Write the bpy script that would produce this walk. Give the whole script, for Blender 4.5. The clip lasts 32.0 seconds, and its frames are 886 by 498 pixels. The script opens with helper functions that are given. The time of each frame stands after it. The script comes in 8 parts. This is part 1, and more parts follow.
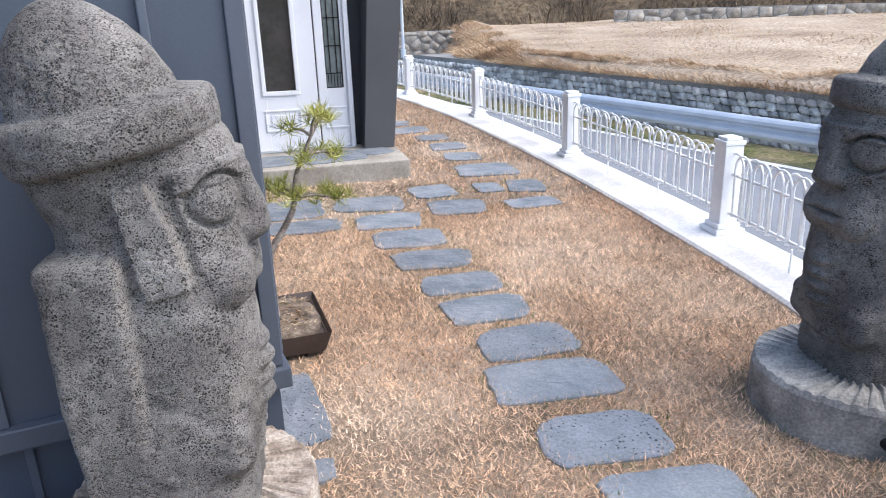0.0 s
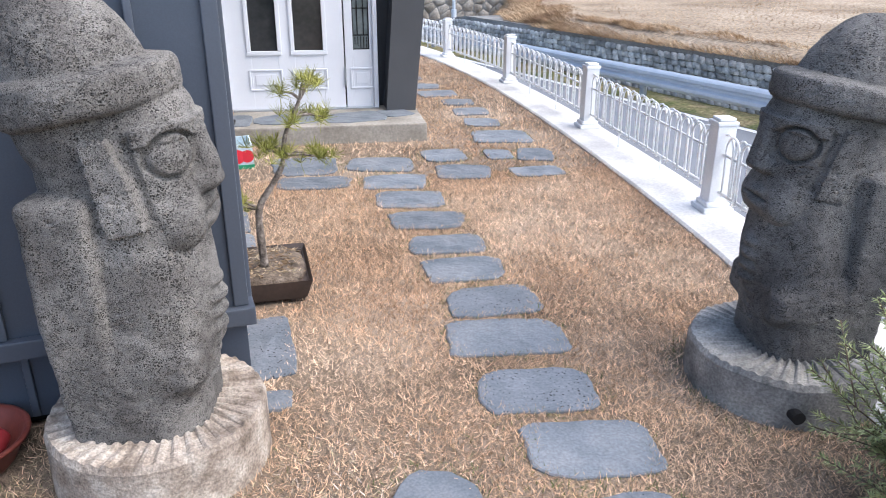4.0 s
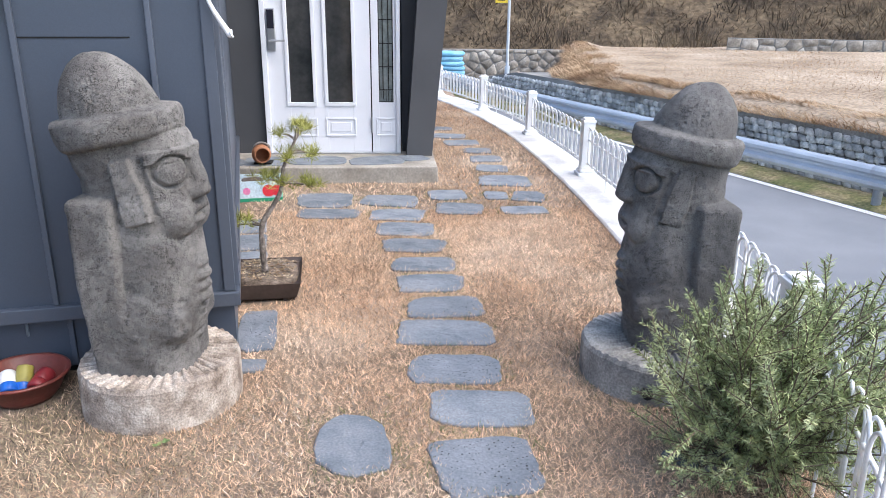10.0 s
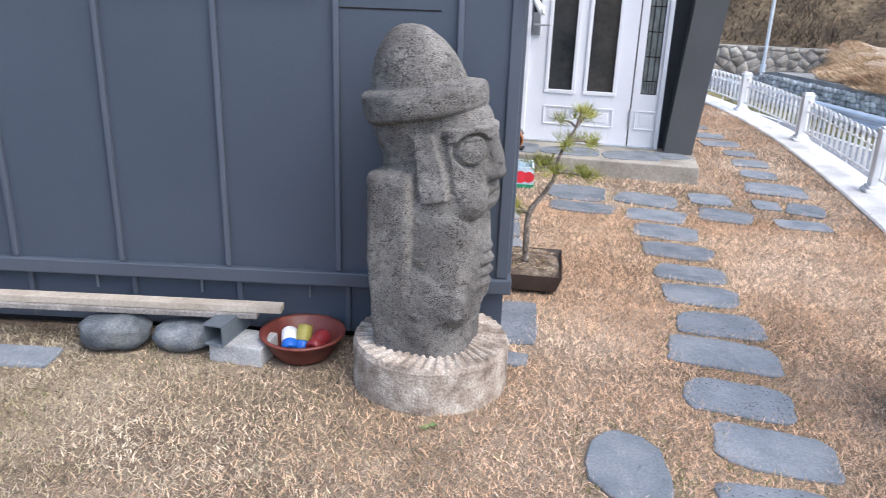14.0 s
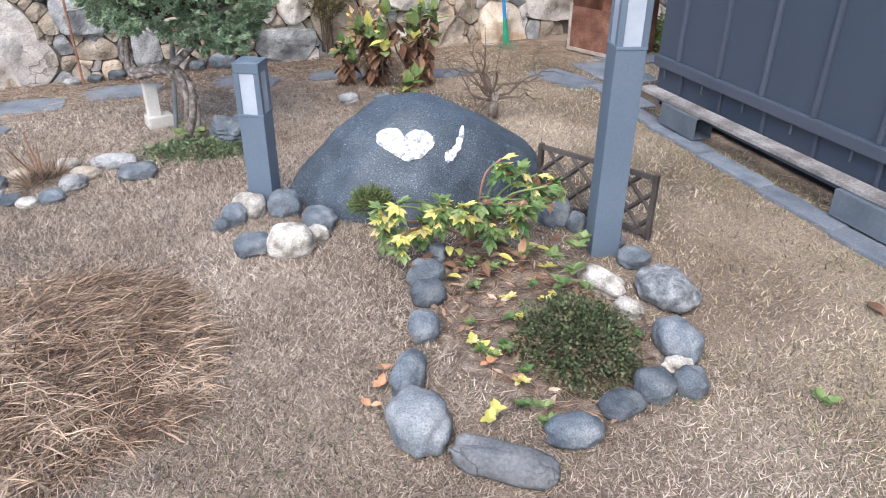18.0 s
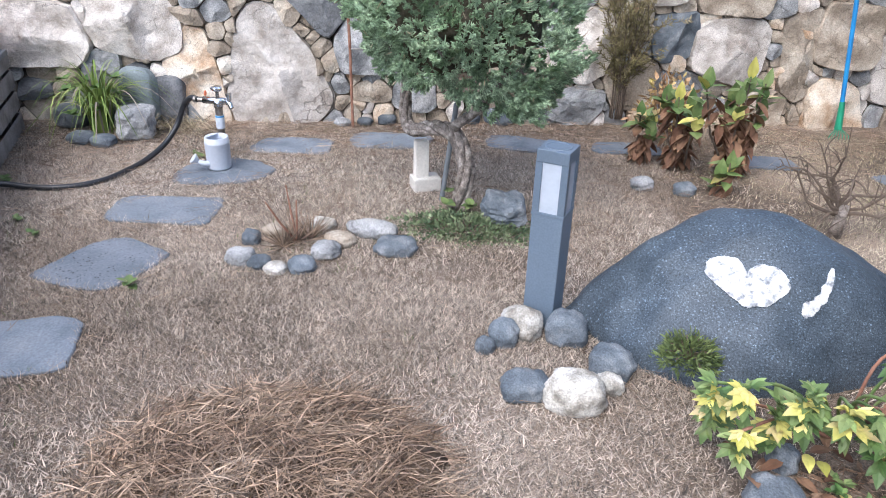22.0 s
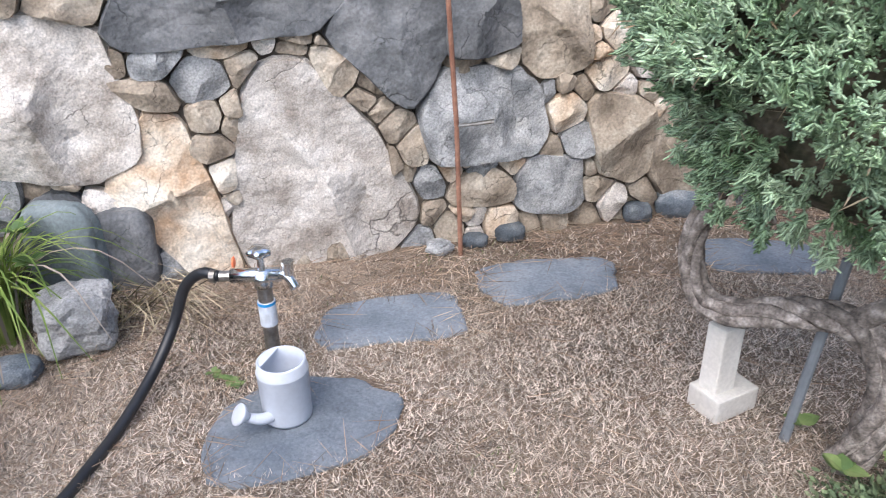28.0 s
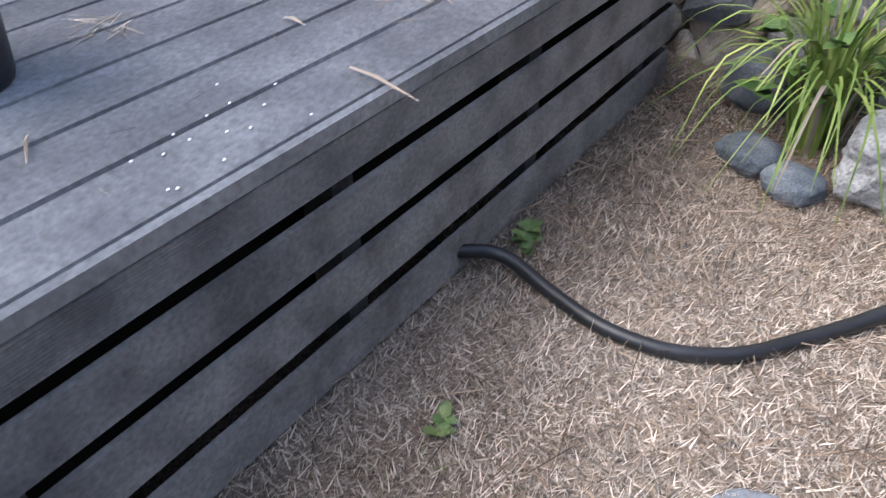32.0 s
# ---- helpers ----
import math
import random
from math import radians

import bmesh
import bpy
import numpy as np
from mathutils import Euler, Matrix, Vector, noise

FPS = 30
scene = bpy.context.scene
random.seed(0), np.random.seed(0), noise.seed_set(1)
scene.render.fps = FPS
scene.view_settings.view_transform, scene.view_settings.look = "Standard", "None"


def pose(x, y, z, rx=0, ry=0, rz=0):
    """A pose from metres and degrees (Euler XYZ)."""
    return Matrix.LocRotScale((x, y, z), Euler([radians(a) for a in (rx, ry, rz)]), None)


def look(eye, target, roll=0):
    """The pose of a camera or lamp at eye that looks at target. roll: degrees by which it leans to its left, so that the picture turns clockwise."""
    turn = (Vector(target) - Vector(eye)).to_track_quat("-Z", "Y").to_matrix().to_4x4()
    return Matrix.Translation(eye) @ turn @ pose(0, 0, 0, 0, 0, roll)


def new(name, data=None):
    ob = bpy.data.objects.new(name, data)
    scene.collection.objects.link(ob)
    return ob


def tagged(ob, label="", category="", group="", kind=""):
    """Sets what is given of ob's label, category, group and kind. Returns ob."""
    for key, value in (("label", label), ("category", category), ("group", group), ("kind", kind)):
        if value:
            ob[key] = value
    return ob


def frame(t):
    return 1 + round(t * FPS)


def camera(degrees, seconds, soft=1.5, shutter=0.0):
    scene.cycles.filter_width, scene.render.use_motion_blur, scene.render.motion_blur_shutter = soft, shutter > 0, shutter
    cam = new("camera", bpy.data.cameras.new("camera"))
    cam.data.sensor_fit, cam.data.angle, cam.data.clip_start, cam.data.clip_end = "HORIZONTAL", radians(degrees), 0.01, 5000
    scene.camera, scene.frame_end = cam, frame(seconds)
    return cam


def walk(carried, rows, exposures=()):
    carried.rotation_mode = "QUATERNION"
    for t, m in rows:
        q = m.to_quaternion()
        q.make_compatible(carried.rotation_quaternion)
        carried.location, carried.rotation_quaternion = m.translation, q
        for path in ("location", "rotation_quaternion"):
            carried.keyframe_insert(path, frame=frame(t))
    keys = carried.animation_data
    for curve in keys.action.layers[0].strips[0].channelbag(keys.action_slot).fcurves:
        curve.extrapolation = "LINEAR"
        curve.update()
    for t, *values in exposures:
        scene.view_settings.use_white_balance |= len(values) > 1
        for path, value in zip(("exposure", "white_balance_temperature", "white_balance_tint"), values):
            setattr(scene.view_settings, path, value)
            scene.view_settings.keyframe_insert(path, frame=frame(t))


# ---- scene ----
cam = camera(62.3, 32.0, soft=0.65, shutter=0.15)
# seconds, eye, target, roll
PATH = [
    (0, (-0.132, 1.944, 1.334), (0.320, 3.781, 0.685), -1.84),
    (1, (-0.036, 1.895, 1.343), (0.011, 3.781, 0.679), -1.68),
    (2, (0.101, 1.913, 1.368), (-0.139, 3.788, 0.714), -0.93),
    (3, (0.126, 1.890, 1.374), (-0.141, 3.738, 0.657), -0.75),
    (3.5, (0.137, 1.788, 1.394), (0.196, 3.645, 0.653), -0.30),
    (4, (0.124, 1.675, 1.403), (0.439, 3.504, 0.659), 0.17),
    (4.5, (0.126, 1.606, 1.418), (0.527, 3.422, 0.682), -0.89),
    (6.5, (0.277, 1.349, 1.385), (0.881, 3.122, 0.683), 4.98),
    (7, (0.374, 1.227, 1.402), (0.933, 3.014, 0.700), 4.10),
    (7.5, (0.450, 1.076, 1.452), (0.859, 2.903, 0.747), 2.02),
    (8, (0.428, 0.990, 1.482), (0.704, 2.855, 0.817), 1.02),
    (9, (0.506, 0.902, 1.501), (0.661, 2.796, 0.878), 0.30),
    (10, (0.534, 0.874, 1.499), (0.681, 2.772, 0.883), 0.54),
    (11, (0.550, 0.880, 1.488), (0.658, 2.784, 0.887), 0.44),
    (12, (0.552, 0.894, 1.477), (0.537, 2.798, 0.866), -0.67),
    (12.5, (0.531, 0.902, 1.480), (0.330, 2.790, 0.853), -0.84),
    (13, (0.458, 0.958, 1.475), (0.160, 2.827, 0.830), 0.21),
    (13.5, (0.343, 0.995, 1.471), (0.036, 2.863, 0.825), 1.58),
    (14, (0.218, 1.054, 1.450), (-0.191, 2.900, 0.797), 2.07),
    (14.5, (0.111, 1.099, 1.424), (-0.721, 2.785, 0.744), 1.89),
    (15, (-0.507, 0.733, 1.544), (-1.362, 2.376, 0.790), 5.62),
    (15.2, (-0.502, 0.754, 1.534), (-1.499, 2.314, 0.777), 5.86),
    (15.5, (-0.540, 0.802, 1.491), (-1.729, 2.208, 0.710), 5.80),
    (17.5, (-0.781, 0.786, 1.509), (-2.459, 1.309, 0.555), 0.58),
    (18, (-0.788, 0.820, 1.525), (-2.500, 1.139, 0.542), 0.46),
    (18.5, (-0.801, 0.847, 1.511), (-2.535, 1.018, 0.531), 1.29),
    (19, (-0.862, 0.848, 1.502), (-2.598, 0.946, 0.515), 0.96),
    (19.5, (-0.903, 0.817, 1.532), (-2.644, 0.878, 0.549), 0.39),
    (20, (-0.995, 0.791, 1.534), (-2.742, 0.842, 0.561), 0.50),
    (20.5, (-1.111, 0.791, 1.521), (-2.870, 0.824, 0.569), 1.30),
    (21, (-1.293, 0.802, 1.486), (-3.069, 0.676, 0.574), 2.65),
    (21.5, (-1.456, 0.713, 1.468), (-3.223, 0.471, 0.563), 1.17),
    (22, (-1.645, 0.519, 1.474), (-3.411, 0.273, 0.568), 1.74),
    (22.5, (-1.779, 0.353, 1.490), (-3.551, 0.108, 0.595), 1.46),
    (23, (-2.013, 0.224, 1.494), (-3.811, -0.033, 0.656), -1.39),
    (23.5, (-2.171, 0.099, 1.495), (-3.979, -0.138, 0.673), -1.76),
    (24, (-2.340, -0.093, 1.472), (-4.160, -0.220, 0.652), -0.80),
    (24.5, (-2.526, -0.266, 1.462), (-4.347, -0.196, 0.638), 0.82),
    (26.5, (-3.235, -0.708, 1.411), (-4.965, -0.095, 0.618), 3.34),
    (27, (-3.333, -0.720, 1.366), (-5.071, -0.121, 0.578), 2.47),
    (27.5, (-3.496, -0.793, 1.316), (-5.276, -0.416, 0.485), 1.44),
    (28, (-3.673, -0.865, 1.283), (-5.453, -0.808, 0.372), -1.19),
    (28.5, (-3.751, -0.904, 1.248), (-5.467, -0.944, 0.222), -1.48),
    (29, (-3.857, -0.976, 1.229), (-5.533, -1.048, 0.140), -0.75),
    (29.5, (-4.005, -1.070, 1.202), (-5.628, -1.159, 0.037), 0.66),
    (30, (-4.058, -1.111, 1.240), (-5.676, -1.278, 0.076), 0.93),
    (30.5, (-4.127, -1.118, 1.245), (-5.646, -1.710, 0.086), 1.81),
    (31, (-4.182, -1.119, 1.214), (-5.439, -2.173, 0.069), -0.67),
    (31.5, (-4.106, -1.155, 1.152), (-5.112, -2.464, 0.023), -2.05),
    (32, (-4.048, -1.137, 0.996), (-4.761, -2.548, -0.229), -2.22),
]
walk(cam, [(t, look(eye, target, roll)) for t, eye, target, roll in PATH], [(0, 1.53, 6360, 9), (4, 1.46, 6400, 9), (7, 1.39, 6340, 9), (10, 1.52, 6400, 9), (13, 1.45, 6380, 9), (14.2, 1.46, 6300, 9), (15.3, 1.54, 6200, 9), (17.5, 1.38, 6200, 9), (22, 1.34, 6000, 9), (24, 1.33, 6180, 9), (27, 1.31, 6200, 9), (29, 1.19, 6120, 9), (31, 1.14, 6080, 9), (32, 1.5, 6220, 9)])

# ---- light: an evenly clouded sky with a faint sun from the road side ----
world = bpy.data.worlds.new("sky")
world.use_nodes = True
scene.world = world
_nt = world.node_tree
_sky = _nt.nodes.new("ShaderNodeTexSky")
_sky.sky_type = "NISHITA"
_sky.sun_disc = False
SUN_EL, SUN_AZ = radians(55), radians(115)
_sky.sun_elevation, _sky.sun_rotation = SUN_EL, SUN_AZ
_sky.air_density, _sky.dust_density, _sky.ozone_density = 1.0, 3.0, 1.0
_bg = next(n for n in _nt.nodes if n.type == "BACKGROUND")
_bg.inputs[1].default_value = 0.15
_nt.links.new(_sky.outputs[0], _bg.inputs[0])
sun = new("sun", bpy.data.lights.new("sun", "SUN"))
sun.data.energy, sun.data.angle, sun.data.color = 0.75, radians(60), (1.0, 0.97, 0.94)
_d = Vector((math.sin(SUN_AZ) * math.cos(SUN_EL), math.cos(SUN_AZ) * math.cos(SUN_EL), math.sin(SUN_EL)))
sun.matrix_world = look(_d * 30, (0, 0, 0))
scene.view_settings.exposure = 1.25

# ---- materials ----
def mat(name, cols, s1=4.0, s2=45.0, rough=0.8, metal=0.0, bump=0.25, bscale=60.0, grain=0.25, spec=0.4, island=0.0, objvar=0.12, ridge=0.0, detail=6.0):
    """A procedural surface: colours mixed by large noise, grain from fine noise, bump from both."""
    m = bpy.data.materials.new(name)
    m.use_nodes = True
    nt = m.node_tree
    N, L = nt.nodes.new, nt.links.new
    bsdf = next(n for n in nt.nodes if n.type == "BSDF_PRINCIPLED")
    tc = N("ShaderNodeTexCoord")
    info = N("ShaderNodeObjectInfo")
    off = N("ShaderNodeVectorMath")
    off.operation = "MULTIPLY_ADD"
    cmb = N("ShaderNodeCombineXYZ")
    for i in range(3):
        L(info.outputs["Random"], cmb.inputs[i])
    L(cmb.outputs[0], off.inputs[0])
    off.inputs[1].default_value = (37.0, 53.0, 71.0)
    L(tc.outputs["Object"], off.inputs[2])
    n1 = N("ShaderNodeTexNoise")
    n1.inputs["Scale"].default_value, n1.inputs["Detail"].default_value = s1, detail
    n2 = N("ShaderNodeTexNoise")
    n2.inputs["Scale"].default_value, n2.inputs["Detail"].default_value = s2, 4.0
    for n in (n1, n2):
        L(off.outputs[0], n.inputs["Vector"])
    ramp = N("ShaderNodeValToRGB")
    el = ramp.color_ramp.elements
    lo, hi = 0.33, 0.68
    el[0].position, el[1].position = lo, hi
    while len(el) < len(cols):
        el.new(0.5)
    for i, c in enumerate(cols):
        el[i].position = lo + (hi - lo) * i / max(1, len(cols) - 1)
        el[i].color = (*c, 1)
    L(n1.outputs["Fac"], ramp.inputs[0])
    mul = N("ShaderNodeMapRange")
    mul.inputs["From Min"].default_value, mul.inputs["From Max"].default_value = 0.25, 0.75
    mul.inputs["To Min"].default_value, mul.inputs["To Max"].default_value = 1 - grain, 1 + grain
    L(n2.outputs["Fac"], mul.inputs["Value"])
    val = mul.outputs[0]

    def times(a, sock, amount):
        mr = N("ShaderNodeMapRange")
        mr.inputs["To Min"].default_value, mr.inputs["To Max"].default_value = 1 - amount, 1 + amount
        L(sock, mr.inputs["Value"])
        mm = N("ShaderNodeMath")
        mm.operation = "MULTIPLY"
        L(a, mm.inputs[0])
        L(mr.outputs[0], mm.inputs[1])
        return mm.outputs[0]

    if objvar:
        val = times(val, info.outputs["Random"], objvar)
    if island:
        geo = N("ShaderNodeNewGeometry")
        val = times(val, geo.outputs["Random Per Island"], island)
    mix = N("ShaderNodeVectorMath")
    mix.operation = "SCALE"
    L(ramp.outputs[0], mix.inputs[0])
    L(val, mix.inputs["Scale"])
    L(mix.outputs[0], bsdf.inputs["Base Color"])
    bsdf.inputs["Roughness"].default_value = rough
    bsdf.inputs["Metallic"].default_value = metal
    bsdf.inputs["Specular IOR Level"].default_value = spec
    if bump:
        n3 = N("ShaderNodeTexNoise")
        n3.inputs["Scale"].default_value, n3.inputs["Detail"].default_value = bscale, 5.0
        L(off.outputs[0], n3.inputs["Vector"])
        bp = N("ShaderNodeBump")
        bp.inputs["Strength"].default_value, bp.inputs["Distance"].default_value = bump, 0.4 / bscale
        L(n3.outputs["Fac"], bp.inputs["Height"])
        L(bp.outputs[0], bsdf.inputs["Normal"])
    m["bsdf"] = bsdf.name
    return m


def pores(m, scale, size, depth=1.0, dark=0.25):
    """Pits in a stone: dark, sunken cells."""
    nt = m.node_tree
    N, L = nt.nodes.new, nt.links.new
    bsdf = nt.nodes[m["bsdf"]]
    tc = N("ShaderNodeTexCoord")
    vo = N("ShaderNodeTexVoronoi")
    vo.inputs["Scale"].default_value, vo.inputs["Randomness"].default_value = scale, 1.0
    nz = N("ShaderNodeTexNoise")
    nz.inputs["Scale"].default_value = scale * 0.16
    L(tc.outputs["Object"], vo.inputs["Vector"])
    L(tc.outputs["Object"], nz.inputs["Vector"])
    lim = N("ShaderNodeMapRange")
    lim.inputs["From Min"].default_value, lim.inputs["From Max"].default_value = 0.35, 0.7
    lim.inputs["To Min"].default_value, lim.inputs["To Max"].default_value = size * 0.5, size * 1.45
    L(nz.outputs["Fac"], lim.inputs["Value"])
    dv = N("ShaderNodeMath")
    dv.operation = "DIVIDE"
    L(vo.outputs["Distance"], dv.inputs[0])
    L(lim.outputs[0], dv.inputs[1])
    pit = N("ShaderNodeMapRange")
    pit.interpolation_type = "SMOOTHSTEP"
    pit.inputs["From Min"].default_value, pit.inputs["From Max"].default_value = 0.7, 1.15
    L(dv.outputs[0], pit.inputs["Value"])
    old = bsdf.inputs["Base Color"].links[0].from_socket
    sc = N("ShaderNodeMapRange")
    sc.inputs["To Min"].default_value = dark
    L(pit.outputs[0], sc.inputs["Value"])
    mx = N("ShaderNodeVectorMath")
    mx.operation = "SCALE"
    L(old, mx.inputs[0])
    L(sc.outputs[0], mx.inputs["Scale"])
    L(mx.outputs[0], bsdf.inputs["Base Color"])
    bp = N("ShaderNodeBump")
    bp.inputs["Strength"].default_value, bp.inputs["Distance"].default_value = depth, 0.35 / scale
    L(pit.outputs[0], bp.inputs["Height"])
    if bsdf.inputs["Normal"].links:
        L(bsdf.inputs["Normal"].links[0].from_socket, bp.inputs["Normal"])
    L(bp.outputs[0], bsdf.inputs["Normal"])
    return m


def cracks(m, scale, width, dark=0.6):
    """Broken fracture lines in a stone."""
    nt = m.node_tree
    N, L = nt.nodes.new, nt.links.new
    bsdf = nt.nodes[m["bsdf"]]
    tc = N("ShaderNodeTexCoord")
    info = N("ShaderNodeObjectInfo")
    warp = N("ShaderNodeTexNoise")
    warp.inputs["Scale"].default_value, warp.inputs["Detail"].default_value = scale * 0.9, 6.0
    L(tc.outputs["Object"], warp.inputs["Vector"])
    mad = N("ShaderNodeVectorMath")
    mad.operation = "MULTIPLY_ADD"
    mad.inputs[1].default_value = (1.6 / scale, 1.6 / scale, 1.6 / scale)
    L(warp.outputs["Color"], mad.inputs[0])
    L(tc.outputs["Object"], mad.inputs[2])
    vo = N("ShaderNodeTexVoronoi")
    vo.feature = "DISTANCE_TO_EDGE"
    vo.inputs["Scale"].default_value = scale
    L(mad.outputs[0], vo.inputs["Vector"])
    fade = N("ShaderNodeTexNoise")
    fade.inputs["Scale"].default_value = scale * 0.7
    L(tc.outputs["Object"], fade.inputs["Vector"])
    lim = N("ShaderNodeMapRange")
    lim.inputs["From Min"].default_value, lim.inputs["From Max"].default_value = 0.5, 0.75
    lim.inputs["To Min"].default_value, lim.inputs["To Max"].default_value = 0.0004, width
    L(fade.outputs["Fac"], lim.inputs["Value"])
    line = N("ShaderNodeMapRange")
    line.interpolation_type = "SMOOTHSTEP"
    L(vo.outputs["Distance"], line.inputs["Value"])
    L(lim.outputs[0], line.inputs["From Max"])
    sc = N("ShaderNodeMapRange")
    sc.inputs["To Min"].default_value = dark
    L(line.outputs[0], sc.inputs["Value"])
    old = bsdf.inputs["Base Color"].links[0].from_socket
    mx = N("ShaderNodeVectorMath")
    mx.operation = "SCALE"
    L(old, mx.inputs[0])
    L(sc.outputs[0], mx.inputs["Scale"])
    L(mx.outputs[0], bsdf.inputs["Base Color"])
    bp = N("ShaderNodeBump")
    bp.inputs["Strength"].default_value, bp.inputs["Distance"].default_value = 0.6, 0.008
    L(line.outputs[0], bp.inputs["Height"])
    if bsdf.inputs["Normal"].links:
        L(bsdf.inputs["Normal"].links[0].from_socket, bp.inputs["Normal"])
    L(bp.outputs[0], bsdf.inputs["Normal"])
    return m


M_STEEL = mat("grey_sheet_steel", [(0.047, 0.061, 0.086), (0.057, 0.072, 0.101)], 1.3, 220, 0.40, 0.0, 0.06, 60, 0.08, 0.5)
M_STEEL_TRIM = mat("grey_trim_steel", [(0.066, 0.080, 0.107), (0.078, 0.093, 0.123)], 2, 200, 0.42, 0.0, 0.05, 90, 0.06, 0.5)
M_RENDER_WALL = mat("dark_render", [(0.066, 0.069, 0.076), (0.080, 0.083, 0.090)], 2, 160, 0.8, 0.0, 0.3, 260, 0.15, 0.3)
M_WHITE = mat("white_paint", [(0.69, 0.71, 0.76), (0.75, 0.77, 0.82)], 2, 120, 0.35, 0.0, 0.04, 60, 0.03, 0.5, objvar=0.02)
M_FENCE = mat("white_fence_paint", [(0.72, 0.74, 0.76), (0.84, 0.85, 0.86)], 4, 120, 0.4, 0.0, 0.08, 60, 0.06, 0.5, objvar=0.03)
M_CONC_WHITE = mat("pale_concrete", [(0.46, 0.455, 0.45), (0.60, 0.595, 0.585), (0.70, 0.695, 0.685)], 2.2, 60, 0.85, 0, 0.3, 90, 0.15)
M_CONC = mat("weathered_concrete", [(0.18, 0.165, 0.145), (0.27, 0.25, 0.22), (0.33, 0.31, 0.28)], 3.5, 50, 0.9, 0, 0.4, 80, 0.2)
M_ASPHALT = mat("grey_road_surface", [(0.17, 0.185, 0.21), (0.22, 0.235, 0.26)], 0.9, 90, 0.9, 0, 0.4, 120, 0.18)
M_SLATE = mat("blue_grey_slate", [(0.118, 0.138, 0.165), (0.165, 0.187, 0.216), (0.205, 0.222, 0.246)], 6.0, 110, 0.8, 0, 0.6, 28, 0.22, 0.3, objvar=0.16, detail=9)
M_SLATE_PIT = pores(mat("pitted_basalt_slab", [(0.13, 0.15, 0.178), (0.185, 0.205, 0.235)], 6.0, 110, 0.82, 0, 0.5, 60, 0.22), 62, 0.20, 0.8, 0.16)
M_BASALT = pores(pores(mat("porous_basalt", [(0.12, 0.112, 0.106), (0.18, 0.171, 0.162), (0.27, 0.258, 0.242)], 5.5, 300, 0.95, 0, 1.0, 130, 0.5, detail=9), 250, 0.42, 1.0, 0.48), 150, 0.28, 1.0, 0.28)
M_BASALT_DARK = pores(pores(mat("dark_porous_basalt", [(0.088, 0.085, 0.085), (0.13, 0.126, 0.124), (0.195, 0.19, 0.184)], 4.5, 300, 0.95, 0, 0.9, 130, 0.5, detail=9), 240, 0.40, 1.0, 0.48), 140, 0.26, 1.0, 0.28)
M_MILL = mat("lichened_granite", [(0.19, 0.15, 0.12), (0.37, 0.315, 0.265), (0.53, 0.48, 0.425)], 12, 130, 0.92, 0, 0.9, 60, 0.45, detail=12)
M_MILL_GREY = mat("grey_granite", [(0.13, 0.13, 0.128), (0.24, 0.235, 0.225), (0.36, 0.35, 0.33)], 8, 110, 0.92, 0, 0.7, 70, 0.35, detail=11)
M_DRY = mat("dry_lawn_thatch", [(0.108, 0.080, 0.060), (0.198, 0.152, 0.115), (0.30, 0.24, 0.188)], 1.3, 230, 0.95, 0, 1.0, 150, 0.85, 0.15, detail=9)
M_ROCK_PALE = cracks(mat("pale_granite_rock", [(0.34, 0.295, 0.255), (0.55, 0.50, 0.45), (0.70, 0.65, 0.60)], 9, 150, 0.92, 0, 1.0, 26, 0.36, objvar=0.16, detail=12), 4.5, 0.03, 0.5)
M_ROCK_CREAM = cracks(mat("cream_quartz_rock", [(0.40, 0.265, 0.165), (0.60, 0.50, 0.39), (0.73, 0.67, 0.58)], 6.5, 120, 0.9, 0, 1.0, 24, 0.3, detail=12), 5, 0.035, 0.5)
M_ROCK_DARK = cracks(mat("slate_grey_rock", [(0.09, 0.093, 0.098), (0.14, 0.143, 0.148), (0.21, 0.21, 0.213)], 6, 90, 0.85, 0, 0.9, 18, 0.28, detail=10), 6.5, 0.04)
M_ROCK_TAN = cracks(mat("tan_sandstone_rock", [(0.20, 0.160, 0.12), (0.36, 0.30, 0.235), (0.48, 0.425, 0.35)], 7, 100, 0.92, 0, 1.0, 28, 0.32, detail=10), 7, 0.04)
M_ROCK_GREY = cracks(mat("grey_speckled_rock", [(0.17, 0.175, 0.18), (0.30, 0.302, 0.303), (0.46, 0.455, 0.45)], 10, 140, 0.9, 0, 1.0, 30, 0.4, detail=10), 9, 0.04)
M_RIVER = mat("river_stone", [(0.075, 0.090, 0.106), (0.125, 0.143, 0.162), (0.215, 0.228, 0.238)], 13, 190, 0.8, 0, 0.8, 45, 0.45, objvar=0.3, detail=12)
M_RIVER_PALE = mat("pale_river_stone", [(0.24, 0.215, 0.18), (0.45, 0.42, 0.37), (0.62, 0.59, 0.54)], 18, 150, 0.9, 0, 0.9, 40, 0.4, objvar=0.15, detail=12)
M_HEART = pores(pores(mat("dark_speckled_boulder", [(0.042, 0.057, 0.074), (0.054, 0.071, 0.090), (0.068, 0.087, 0.108)], 7, 170, 0.55, 0, 0.7, 110, 0.75, 0.45, detail=12), 70, 0.20, 0.0, 2.4), 120, 0.28, 0.0, 1.9)
M_HEART_WHITE = mat("chipped_white_stone", [(0.22, 0.23, 0.25), (0.62, 0.62, 0.61), (0.76, 0.76, 0.75)], 38, 160, 0.95, 0, 1.0, 50, 0.3, detail=10)
M_MORTAR = mat("wall_earth_fill", [(0.06, 0.048, 0.038), (0.15, 0.125, 0.098)], 8, 60, 0.95, 0, 0.8, 50, 0.35)
